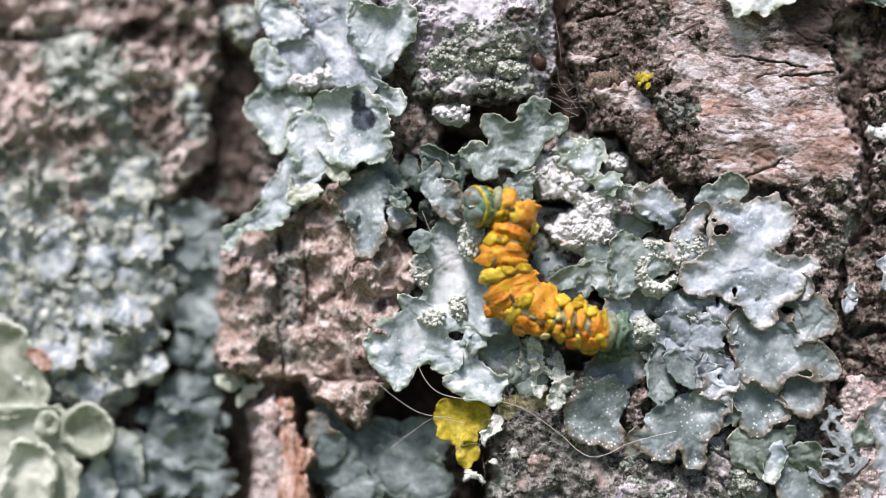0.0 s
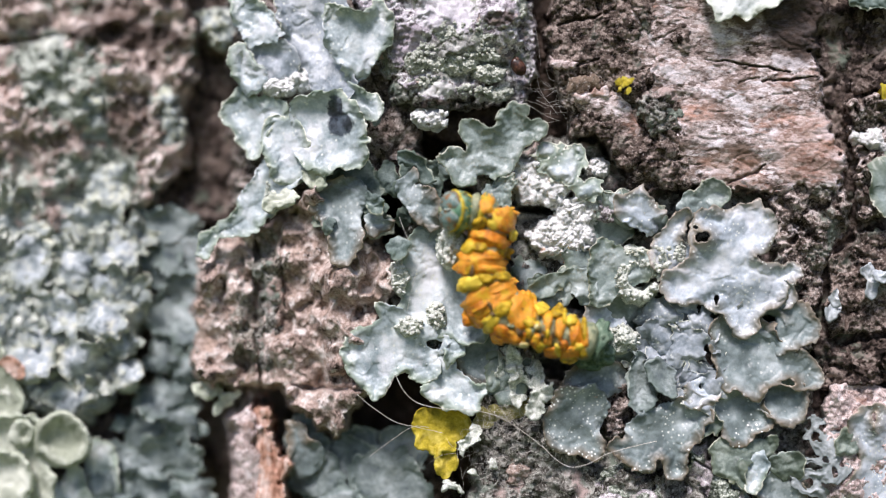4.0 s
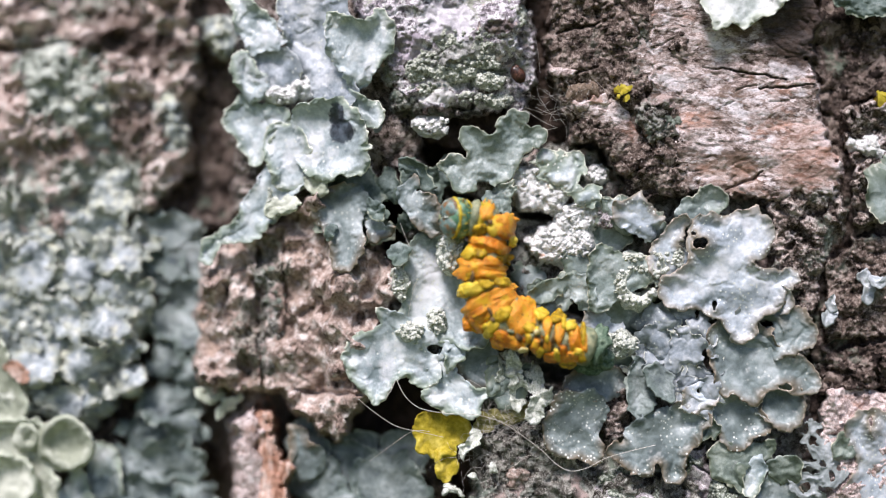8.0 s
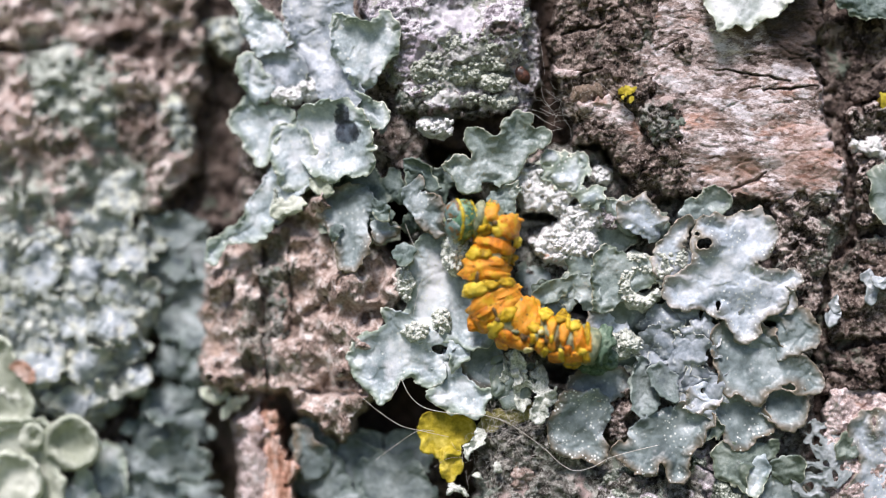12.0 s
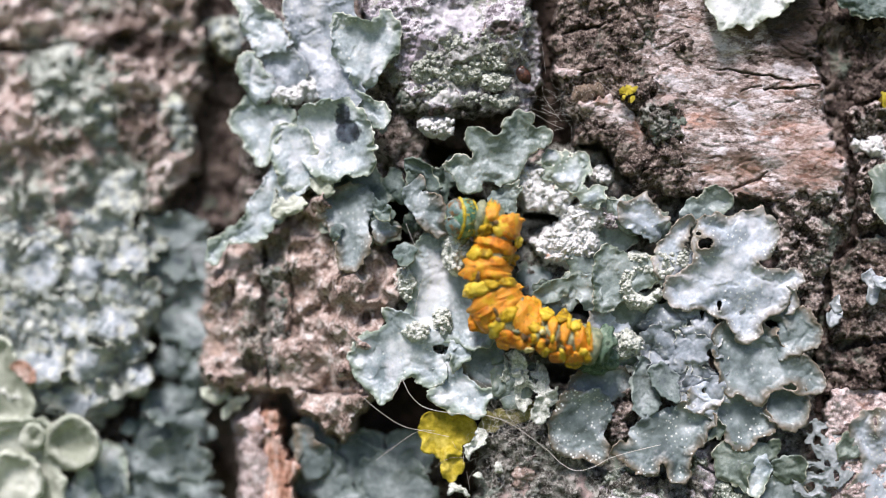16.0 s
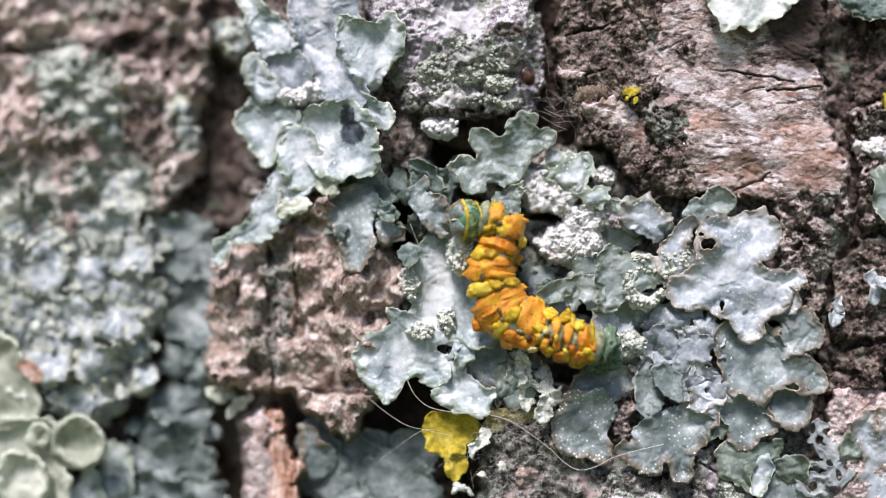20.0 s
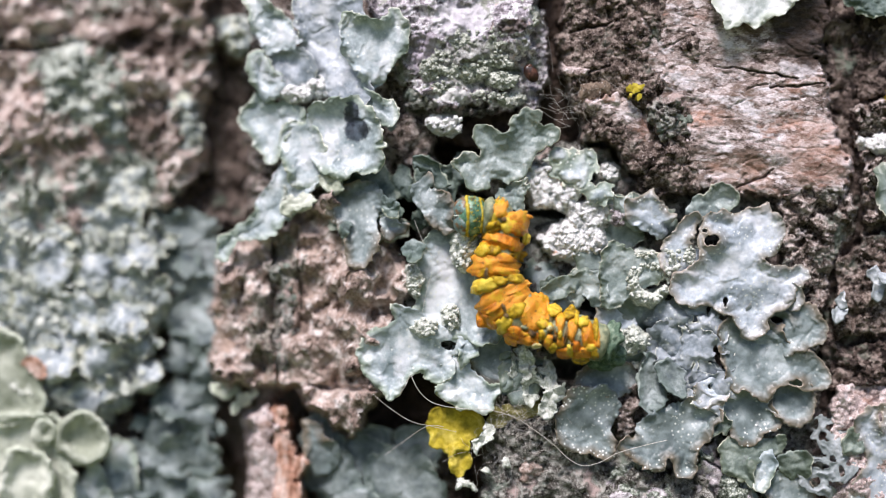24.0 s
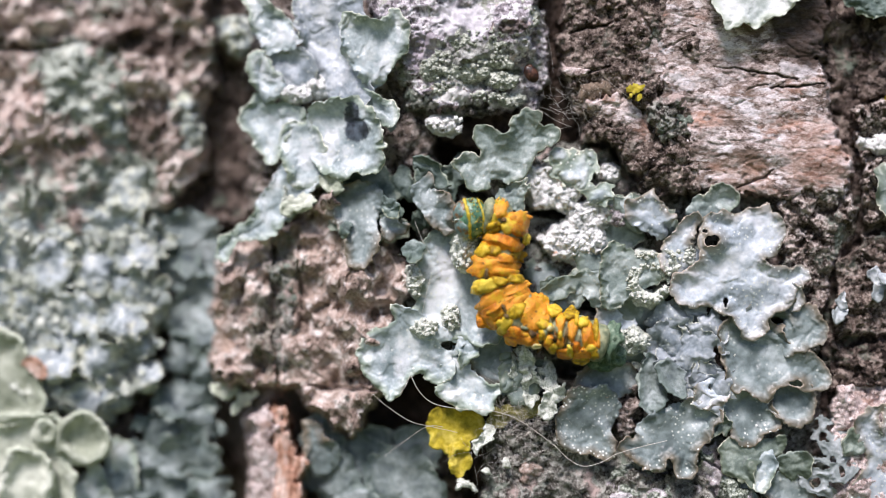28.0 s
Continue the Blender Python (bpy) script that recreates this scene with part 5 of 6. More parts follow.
small_lichen = lichen(1340, 770, "small grey-green leafy lichen cluster with pale rims")
leaf(small_lichen, DULL, [(1252, 802), (1275, 784), (1310, 788), (1350, 788), (1368, 780), (1364, 812), (1322, 818), (1310, 836), (1320, 868), (1290, 862), (1264, 846), (1256, 825)], 0.3, lean=(0, -0.06))
leaf(small_lichen, BLUE, [(1306, 826), (1322, 814), (1346, 808), (1358, 830), (1348, 860), (1332, 878), (1316, 872), (1320, 846)], 0.7)
leaf(small_lichen, DULL, [(1362, 818), (1395, 803), (1422, 814), (1418, 840), (1398, 852), (1380, 858), (1366, 838)], 0.4, curl=0.8)
leaf(small_lichen, SLATE, [(1350, 850), (1385, 848), (1415, 862), (1420, 930), (1350, 930), (1340, 880)], 0.0)
leaf(small_lichen, GREEN, [(1280, 872), (1296, 860), (1312, 872), (1318, 910), (1280, 910)], -0.1)

corner_lichen = lichen(1640, 880, "pale leafy lichen with yellowish green rims")
leaf(corner_lichen, GREY, [(1498, 748), (1534, 724), (1570, 734), (1720, 720), (1720, 1010), (1500, 1010), (1488, 880), (1504, 850), (1522, 820), (1504, 780)], 0.5, wave=0.9, rag=0.8, holes=[(1542, 746, 4, 9)])
leaf(corner_lichen, DULL, [(1472, 788), (1494, 766), (1514, 784), (1508, 812), (1484, 812)], 0.3, even=0.4)

hanging_lichen = lichen(1320, -120, "whitish leafy lichen hanging over the bark plate", 3.0)
leaf(hanging_lichen, CHALKWHITE, [(1234, -80), (1244, 20), (1262, 26), (1270, 54), (1286, 42), (1302, 34), (1322, 50), (1346, 26), (1372, 14), (1402, -12), (1440, -80)], 1.6, lean=(0.03, 0.0), stalk=4, wave=0.9)

thallus("foliose_lichen", "small pale cupped lichen at a bark edge", GREEN, [(1562, 345, 22, 54, 0, 0.4), (1590, 330, 36, 56, 0, 0.2)], 0.4, 12)
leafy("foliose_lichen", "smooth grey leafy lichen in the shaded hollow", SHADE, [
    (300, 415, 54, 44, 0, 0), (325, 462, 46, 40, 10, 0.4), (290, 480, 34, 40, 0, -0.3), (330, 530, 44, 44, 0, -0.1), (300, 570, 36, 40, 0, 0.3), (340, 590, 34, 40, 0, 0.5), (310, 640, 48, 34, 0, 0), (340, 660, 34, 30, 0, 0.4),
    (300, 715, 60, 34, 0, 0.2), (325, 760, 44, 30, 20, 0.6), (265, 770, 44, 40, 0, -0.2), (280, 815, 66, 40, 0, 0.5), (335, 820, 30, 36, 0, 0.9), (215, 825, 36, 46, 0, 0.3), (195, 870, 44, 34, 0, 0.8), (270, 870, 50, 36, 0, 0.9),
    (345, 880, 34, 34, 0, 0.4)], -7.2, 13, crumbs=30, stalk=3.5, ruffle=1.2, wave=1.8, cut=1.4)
thallus("foliose_lichen", "pale green rimmed lichen lobe at the fissure", PALE, [(408, 714, 26, 26, 0, 0.3), (374, 700, 32, 20, 0, 0)], -3.6, 14, stalk=7)
leafy("foliose_lichen", "blue-grey and yellowish clustered leafy lichen", LEFTLEAF, [
    (40, 395, 42, 49, 0, 0.3), (120, 400, 50, 40, 0, 0.1), (180, 405, 50, 36, 0, 0.5), (215, 455, 42, 40, 0, 0.3), (60, 470, 42, 49, 0, 0.5), (140, 480, 45, 40, 0, 0.7), (110, 560, 45, 45, 0, 0.5), (190, 570, 45, 42, 0, 0.7), (60, 640, 42, 42, 0, 0.3),
    (150, 650, 45, 42, 0, 0.5), (210, 620, 36, 36, 0, 0.3), (130, 710, 45, 32, 0, 0.3), (10, 520, 42, 42, 0, 0.3), (-60, 460, 66, 66, 0, 0.1), (-80, 600, 66, 66, 0, 0.1), (180, 710, 30, 32, 0, 0.1), (200, 520, 40, 40, 0, 0.1), (90, 600, 40, 40, 0, 0.1), (242, 425, 30, 36, 0, -0.1), (250, 540, 24, 40, 0, -0.1), (232, 670, 24, 30, 0, -0.1)],
    -5.4, 15, crumbs=60, stalk=3.5, wave=2.4, ruffle=1.6, cut=1.6, step=0.18, heaped=0.9)
rimmed_lichen = lichen(-60, 840, "smooth pale green broad lichen with thick raised rims", -7)
leaf(rimmed_lichen, PALE, [(72, 762), (94, 745), (114, 737), (136, 750), (156, 764), (167, 790), (156, 816), (126, 832), (94, 826), (74, 806), (66, 782)], -2.8, even=1.3, curl=0.1, wave=0.3, stalk=4, rag=0.5)
leaf(rimmed_lichen, PALE, [(-180, 590), (0, 590), (20, 650), (44, 690), (50, 738), (24, 764), (-180, 770)], -4.2, wave=0.9, even=0.9, stalk=4, rag=0.6, tuck=0)
leaf(rimmed_lichen, PALE, [(-180, 742), (20, 748), (78, 746), (72, 790), (92, 830), (104, 872), (84, 990), (-180, 990)], -3.9, wave=1.0, even=0.8, stalk=4, rag=0.7, tuck=0)
leaf(rimmed_lichen, PALE, [(-20, 800), (30, 806), (62, 830), (58, 880), (20, 990), (-60, 990)], -3.2, wave=0.8, even=0.8, stalk=3, rag=0.7, tuck=0)
rusty_chip = tagged(thing("bark_chip", spot(30, 658, -4.4), "rusty bark chip caught between lichens", "bark chip"))
leaf(rusty_chip, BARK_RED, [(10, 646), (30, 642), (50, 660), (46, 678), (24, 668)], -2.9, rag=0.8, cup=0, tuck=0, name="chip")
leaf(rimmed_lichen, PALE, [(26, 768), (44, 752), (66, 760), (66, 788), (44, 800), (28, 790)], -3.0, even=0.9, stalk=3, rag=0.5)
leaf(rimmed_lichen, BLUE, [(104, 856), (134, 830), (156, 848), (166, 990), (94, 990)], -4.6, stalk=4)
leaf(rimmed_lichen, BLUE, [(166, 790), (190, 786), (205, 815), (212, 860), (214, 990), (160, 990), (158, 830)], -5.4, stalk=4)


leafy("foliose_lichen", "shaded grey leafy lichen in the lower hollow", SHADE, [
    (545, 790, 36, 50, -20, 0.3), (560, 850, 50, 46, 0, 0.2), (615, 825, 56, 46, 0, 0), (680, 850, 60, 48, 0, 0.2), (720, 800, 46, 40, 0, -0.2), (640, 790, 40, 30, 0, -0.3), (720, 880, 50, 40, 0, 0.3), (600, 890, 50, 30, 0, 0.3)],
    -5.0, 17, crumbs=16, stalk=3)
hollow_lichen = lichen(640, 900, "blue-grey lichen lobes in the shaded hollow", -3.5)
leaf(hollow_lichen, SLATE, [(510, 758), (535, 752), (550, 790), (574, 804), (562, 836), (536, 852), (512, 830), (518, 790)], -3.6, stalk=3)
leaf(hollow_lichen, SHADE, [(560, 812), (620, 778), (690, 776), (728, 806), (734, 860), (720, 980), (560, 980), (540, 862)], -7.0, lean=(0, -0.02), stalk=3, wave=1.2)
yellow_lichen = lichen(780, 750, "bright yellow-green leafy lichen in a dark hollow", -0.6, "yellow_lichen")
leaf(yellow_lichen, YELLOW, [(734, 764), (742, 738), (775, 732), (812, 738), (834, 752), (818, 778), (800, 788), (803, 806), (786, 802), (772, 812), (756, 800), (738, 802), (743, 783)], -0.9, wave=0.6, tuck=0, stalk=2, rag=0.6, cup=0.3)
leaf(yellow_lichen, YELLOW, [(776, 796), (800, 800), (798, 846), (784, 850), (774, 832)], -1.6, tuck=0, stalk=2)
thallus("yellow_lichen", "tiny bright yellow lichen rosette on bark", YELLOW, [(1103, 163, 9, 7, 0, 0.1), (1094, 160, 8, 6, 20), (1112, 158, 8, 6, -30), (1108, 174, 6, 8, 10), (1097, 170, 7, 5, 60), (1104, 154, 6, 6)], 1.9, 19, wave=0.3, ruffle=0.2, roll=0.1)
thallus("yellow_lichen", "small yellow lichen tuft at a bark crack", YELLOW, [(1564, 178, 10, 16), (1572, 172, 10, 12)], 0.6, 20, wave=0.3, ruffle=0.2, roll=0.1)

crust("blue-grey and yellowish granular lichen mat on bark", LEFTMASS, [(-280, 340), (30, 345), (90, 400), (170, 375), (250, 400), (252, 470), (268, 560), (240, 640), (205, 690), (170, 760), (60, 730), (-280, 760)], -5.7, "grain", 61, fall=3, step=0.2)
crust("white granular crust lichen", WHITE, [(912, 305), (945, 285), (985, 300), (1005, 340), (985, 368), (930, 365), (905, 340)], 0.0, "puff", 62)
crust("white granular crust lichen beside the caterpillar", WHITE, [(960, 400), (1010, 365), (1060, 372), (1052, 410), (1042, 450), (1010, 478), (960, 462), (932, 430)], 0.0, "grain", 63)
crust("dark green-grey crust on the pink bark", BARK_MOSSY, [(1125, 190), (1190, 172), (1230, 200), (1205, 245), (1150, 250)], 0.6, "crust", 65, fall=1.2)
crust("grey-green crust on the far bark", LEFTMASS, [(40, 105), (120, 88), (190, 160), (205, 270), (130, 240), (60, 180)], -6.8, "crust", 66, fall=1.2, step=0.2)
crust("grey-green crust in the fissure", LEFTMASS, [(262, 172), (312, 165), (334, 210), (330, 262), (300, 285), (282, 230), (258, 205)], -7.0, "crust", 67, fall=2, step=0.2)
crust("pale green crust on a bark corner", POWDER, [(60, 95), (105, 80), (120, 120), (80, 130)], -6.6, "crust", 68, fall=1.2, step=0.2)
crust("grey-green crust on the far bark", LEFTMASS, [(150, 310), (235, 300), (245, 360), (215, 390), (160, 370)], -6.4, "crust", 69, fall=1.2, step=0.2)
crust("pale crust on shaded bark", LEFTMASS, [(350, 40), (410, 30), (420, 90), (380, 100)], -6.0, "crust", 70, fall=2.5, step=0.2)
crust("grey crust lichen on the lumpy bark", BARK_MOSSY, [(462, 490), (492, 470), (504, 560), (494, 660), (464, 670), (470, 580)], -0.2, "crust", 71, fall=1.2)
crust("grey crust between the lichens", BARK_MOSSY, [(690, 150), (780, 180), (850, 195), (830, 206), (760, 215), (700, 190)], -1.7, "crust", 72)
crust("white crust lichen by the fissure", WHITE, [(500, 140), (545, 130), (560, 165), (500, 180), (485, 165)], 0.5, "grain", 73)
crust("white crust lichen on a bark edge", WHITE, [(1500, 250), (1545, 235), (1570, 270), (1620, 260), (1610, 300), (1530, 290)], 0.2, "crust", 74)

rng = np.random.default_rng(77)
frill = [(rng.uniform(-60, 240), rng.uniform(400, 720), rng.uniform(7, 17), rng.uniform(5, 11), rng.uniform(0, 180), rng.uniform(-0.3, 0.6)) for k in range(170)]
thallus("frilly_lichen", "yellowish white frilly lobules crowding a grey lichen", POWDER, frill, -4.7, 78, stalk=2.5, ruffle=0.6, cup=0.3)

thallus("olive_lichen", "olive yellow translucent lichen under silk", OLIVE, [(895, 742, 36, 20, 0, 0.1), (862, 748, 22, 18, 0, 0), (925, 732, 20, 14)], -0.2, 89, crumbs=4)
thallus("foliose_lichen", "small pale green lobes under the caterpillar", GREEN, [(905, 690, 30, 30, 0, 0.1), (880, 665, 24, 34, 0, 0.2), (935, 665, 18, 24, 0, -0.2)], 0.3, 90, crumbs=6)
leafy("foliose_lichen", "pale grey lobes among white crust", BLUE, [(1000, 308, 38, 28, 0, 0.1), (1034, 350, 26, 20, 0, 0.1), (965, 285, 24, 16, 0, 0.1), (1075, 372, 22, 18, 0, -0.1)], 0.0, 91, crumbs=8, cut=1.2)
leafy("foliose_lichen", "dim greenish lichen lobes above the fissure", FROND, [(1500, -6, 40, 20, 10, 0.1), (1528, 14, 24, 18, 0, 0.1), (1560, 0, 40, 24, 0, 0.1)], 0.4, 92, crumbs=4)

# ---------------------------------------------------------------- small lichens
def put_lump(name, u, v, out, axes, turn, mat, parent, base, seed, label="", **how):
    co, tri = lump(axes, radians(turn), seed, **how)
    return part(name, mesh_of(co, (), tri, mat), parent, label, at=spot(u, v, out) - base)


def granules(u, v, ru, rv, n, size, out, mat, label, seed, hollow=0.0, name="powdery_lichen"):
    """A heap of powdery grains; hollow leaves its middle open."""
    rng = np.random.default_rng(seed)
    base = spot(u, v, out - 0.8)
    ob = thing(name, base, label, "lichen", "lichens on the bark")
    turns = np.linspace(0.4, 6.0 if hollow else 6.68, 16, endpoint=bool(hollow))
    reach = 1.08 + rng.uniform(-0.16, 0.12, 16)
    outline = [(u + ru * q * math.cos(t), v + rv * q * math.sin(t)) for t, q in zip(turns, reach)]
    if hollow:
        outline += [(u + ru * (hollow - 0.14) * math.cos(t), v + rv * (hollow - 0.14) * math.sin(t)) for t in turns[::-1]]
    co, q = sheet(outline, out - 0.05, "powder", seed, step=0.075, fall=1.3, wobble=0.22, slope=0.6, round_edge=0.4)
    part("powder_bed", mesh_of(co, q, (), mat), ob, at=-base)
    for k in range(int(n * 0.3)):
        t, r = rng.uniform(0, 6.28), math.sqrt(rng.uniform(hollow ** 2, 1.15))
        s = 0.46 * size * rng.uniform(0.55, 1.35)
        put_lump("granule", u + ru * r * math.cos(t), v + rv * r * math.sin(t), out + rng.uniform(-0.3, 0.25) + 0.3 * (1 - r), (s * 1.25, s * rng.uniform(0.8, 1.2), s * 0.95), rng.uniform(0, 180), mat, ob, base,
                 seed * 100 + k, rough=0.42, freq=3.4, shape=ICO_SMALL)
    return ob


granules(800, 450, 22, 38, 120, 0.45, 2.2, POWDER, "greenish white powdery lichen under the head", 319)
granules(1127, 506, 38, 34, 190, 0.46, 1.0, POWDER, "ring of powdery lichen grains round a dark hollow", 301, hollow=0.74)
granules(710, 502, 14, 28, 70, 0.4, 0.7, POWDER, "greenish white powdery lichen heap", 302)
granules(728, 588, 22, 16, 90, 0.42, 1.1, POWDER, "greenish white powdery lichen heap", 303)
granules(772, 568, 16, 26, 80, 0.42, 0.9, POWDER, "greenish white powdery lichen heap", 304)
granules(1168, 466, 16, 24, 60, 0.42, 1.2, POWDER, "greenish white powdery lichen heap", 305)
granules(1202, 462, 12, 20, 50, 0.4, 1.1, POWDER, "greenish white powdery lichen frill", 317)
granules(1120, 456, 18, 8, 40, 0.38, 0.9, POWDER, "greenish white powdery lichen frill", 318)
granules(1100, 610, 32, 24, 51, 0.32, 0.3, POWDER, "greenish white powdery lichen heap", 306)
granules(498, 168, 28, 14, 40, 0.34, 0.9, WHITE, "white powdery lichen heap", 310)
granules(478, 360, 10, 28, 27, 0.32, 0.8, POWDER, "pale powdery lichen heap", 311)
granules(764, 223, 27, 19, 60, 0.5, 0.2, WHITE, "white knobbly lichen heap", 312)
granules(1058, 310, 14, 12, 17, 0.40, -0.4, WHITE, "white knobbly lichen heap", 313)
granules(1070, 385, 20, 18, 34, 0.40, -0.2, BARK_CRUST, "grey knobbly crust lichen heap", 314)
granules(1010, 428, 34, 26, 40, 0.42, -0.1, WHITE, "white granular crust heap beside the caterpillar", 316)
for k, (u, v, ru, rv, out) in enumerate([(735, 124, 20, 22, 0.6), (800, 70, 32, 18, 0.7), (846, 76, 32, 24, 0.7), (798, 126, 40, 18, 0.6), (866, 146, 24, 14, 0.5), (836, 172, 28, 10, 0.5), (905, 30, 24, 24, 0.3),
                                         (766, 100, 26, 14, 0.3), (856, 112, 30, 14, 0.3), (756, 156, 28, 10, 0.3), (826, 98, 26, 12, 0.2), (880, 178, 20, 12, 0.1)]):
    granules(u, v, ru, rv, 80, 0.38, out, CRUMBS, "grey-green crumbs of lichen on pale bark", 330 + k, name="crumbly_lichen")


def branchlets(label, mat, rows, seed, out=0.9, name="branching_lichen"):
    """Small upright lichen branches. rows: u, v of both ends and half width."""
    u0, v0 = rows[0][:2]
    base = spot(u0, v0, out - 1.2)
    ob = thing(name, base, label, "lichen", "lichens on the bark")
    for k, (a, b, c, d, w) in enumerate(rows):
        ln = math.hypot(c - a, d - b) / 32
        put_lump("branch", (a + c) / 2, (b + d) / 2, out, (ln * 1.15, w / 16, 0.5), math.degrees(math.atan2(d - b, c - a)), mat, ob, base, seed + k, rough=0.4, freq=1.8, shape=ICO_SMALL)
        put_lump("holdfast", (a + c) / 2, (b + d) / 2, out - 1.1, (ln * 0.4, w / 24, 1.2), math.degrees(math.atan2(d - b, c - a)), mat, ob, base, seed + 50 + k, rough=0.2, shape=ICO_SMALL)
    return ob


ruffled_lichen = lichen(910, 610, "greenish white ruffled branching lichen below the caterpillar", 0.8, "branching_lichen")
leaf(ruffled_lichen, POWDER, [(882, 650), (886, 624), (900, 616), (914, 630), (906, 660), (918, 692), (900, 694), (888, 675)], 0.9, name="branch", rag=1.6, curl=1.0, stalk=1.0, wave=1.2)
leaf(ruffled_lichen, POWDER, [(904, 620), (920, 640), (917, 665), (928, 692), (910, 688), (904, 655)], 1.2, name="branch", rag=1.6, curl=1.0, wave=1.2)
leaf(ruffled_lichen, POWDER, [(908, 688), (928, 694), (920, 726), (906, 718)], 1.0, name="branch", rag=1.6, curl=1.0)
leaf(ruffled_lichen, POWDER, [(936, 638), (957, 650), (954, 690), (984, 698), (980, 708), (958, 710), (952, 744), (936, 744), (944, 710), (938, 680)], 1.1, name="branch", rag=1.3, curl=1.0, wave=1.2)
leaf(ruffled_lichen, POWDER, [(838, 750), (854, 756), (840, 785), (822, 812), (810, 802), (820, 778)], 0.6, name="branch", rag=1.7, curl=1.0, wave=1.2)
white_sprig = lichen(1482, 520, "small white branching lichen on brown bark", 0.6, "branching_lichen")
leaf(white_sprig, CHALK, [(1478, 526), (1488, 545), (1477, 562), (1468, 580), (1460, 572), (1468, 556), (1472, 540)], 0.5, name="branch", rag=1.3, stalk=0.8)
leaf(white_sprig, CHALK, [(1466, 536), (1480, 526), (1484, 540), (1474, 550)], 0.8, name="branch", rag=1.3, stalk=0.8)
white_crumb = lichen(1540, 470, "small white lichen crumb on brown bark", 0.6, "branching_lichen")
leaf(white_crumb, CHALK, [(1534, 478), (1550, 490), (1549, 520), (1538, 540), (1528, 532), (1535, 510), (1526, 494)], 0.5, name="branch", rag=1.3, stalk=0.8)
leaf(white_crumb, CHALK, [(1546, 494), (1562, 488), (1566, 500), (1550, 508)], 0.6, name="branch", rag=1.3, stalk=0.8)
branchlets("white lichen crumb on dark bark", POWDER, [(785, 862, 810, 868, 6), (810, 866, 818, 880, 6), (795, 860, 785, 876, 5)], 500, -0.2)
branchlets("white lichen crumbs on granular bark", POWDER, [(868, 820, 876, 838, 7), (830, 838, 845, 848, 6)], 520, 0.6)


bud = thing("bud_scale", spot(918, 132, 0.2), "glossy red-brown bud scale lodged in the bark", "bud scale")
put_lump("scale", 917, 132, 0.1, (1.05, 0.72, 0.5), 60, BUD, bud, spot(918, 132, 0.2), 251, rough=0.06, power=0.9)
put_lump("tip", 914, 120, 0.2, (0.35, 0.3, 0.3), 60, BUD, bud, spot(918, 132, 0.2), 252, rough=0.1, shape=ICO_SMALL)

# ---------------------------------------------------------------- silk
def strand(points, thick, base):
    """A thread through plan points (u, v, out)."""
    pts = [spot(*p) - base for p in points]
    path = []
    n = len(pts)
    for k in range(n - 1):
        p0, p1, p2, p3 = pts[max(k - 1, 0)], pts[k], pts[k + 1], pts[min(k + 2, n - 1)]
        for j in range(8):
            t = j / 8
            path.append(0.5 * ((2 * p1) + (p2 - p0) * t + (2 * p0 - 5 * p1 + 4 * p2 - p3) * t * t + (3 * p1 - p0 - 3 * p2 + p3) * t ** 3))
    path.append(pts[-1])
    co, quads = [], []
    for k, p in enumerate(path):
        d = (path[min(k + 1, len(path) - 1)] - path[max(k - 1, 0)]).normalized()
        a = d.cross(Vector((0, 1, 0)))
        a = a.normalized() if a.length > 1e-6 else Vector((1, 0, 0))
        b = d.cross(a)
        for q in range(4):
            co.append(p + (a * math.cos(q * 1.5708) + b * math.sin(q * 1.5708)) * thick * MM)
        if k:
            i = 4 * k
            quads += [(i - 4 + q, i - 4 + (q + 1) % 4, i + (q + 1) % 4, i + q) for q in range(4)]
    return co, quads


silk_at = spot(880, 760, 1)
silk = thing("spider_silk", silk_at, "loose pale silk threads strung over the lichens", "spider silk")
for pts, w in (
        ([(702, 672, 1.2), (716, 700, 1.6), (742, 722, 1.8), (790, 732, 1.8), (840, 734, 1.6), (888, 748, 1.2), (930, 775, 1.2), (962, 800, 1.3)], 0.035),
        ([(962, 800, 1.3), (985, 822, 1.4), (1010, 834, 1.6), (1040, 828, 1.7), (1070, 812, 1.6), (1110, 800, 1.5), (1160, 788, 1.4)], 0.035),
        ([(634, 706, 1.3), (660, 728, 1.5), (700, 754, 1.6), (740, 764, 1.6), (785, 774, 0.8)], 0.025),
        ([(655, 816, -1.5), (690, 790, 0), (730, 764, 1.5), (760, 764, 0.8)], 0.025),
        ([(700, 672, 1.0), (693, 690, 1.4), (682, 705, 1.4)], 0.03),
        ([(735, 500, 1.2), (728, 530, 1.5), (722, 560, 1.2)], 0.02),
        ([(708, 395, 1.0), (722, 430, 1.4), (740, 460, 1.0)], 0.02)):
    part("thread", mesh_of(*strand(pts, w, silk_at), material=SILK), silk)
web_at = spot(970, 190, 1)
web = thing("spider_web", web_at, "torn cobweb threads across a bark fissure", "spider web")
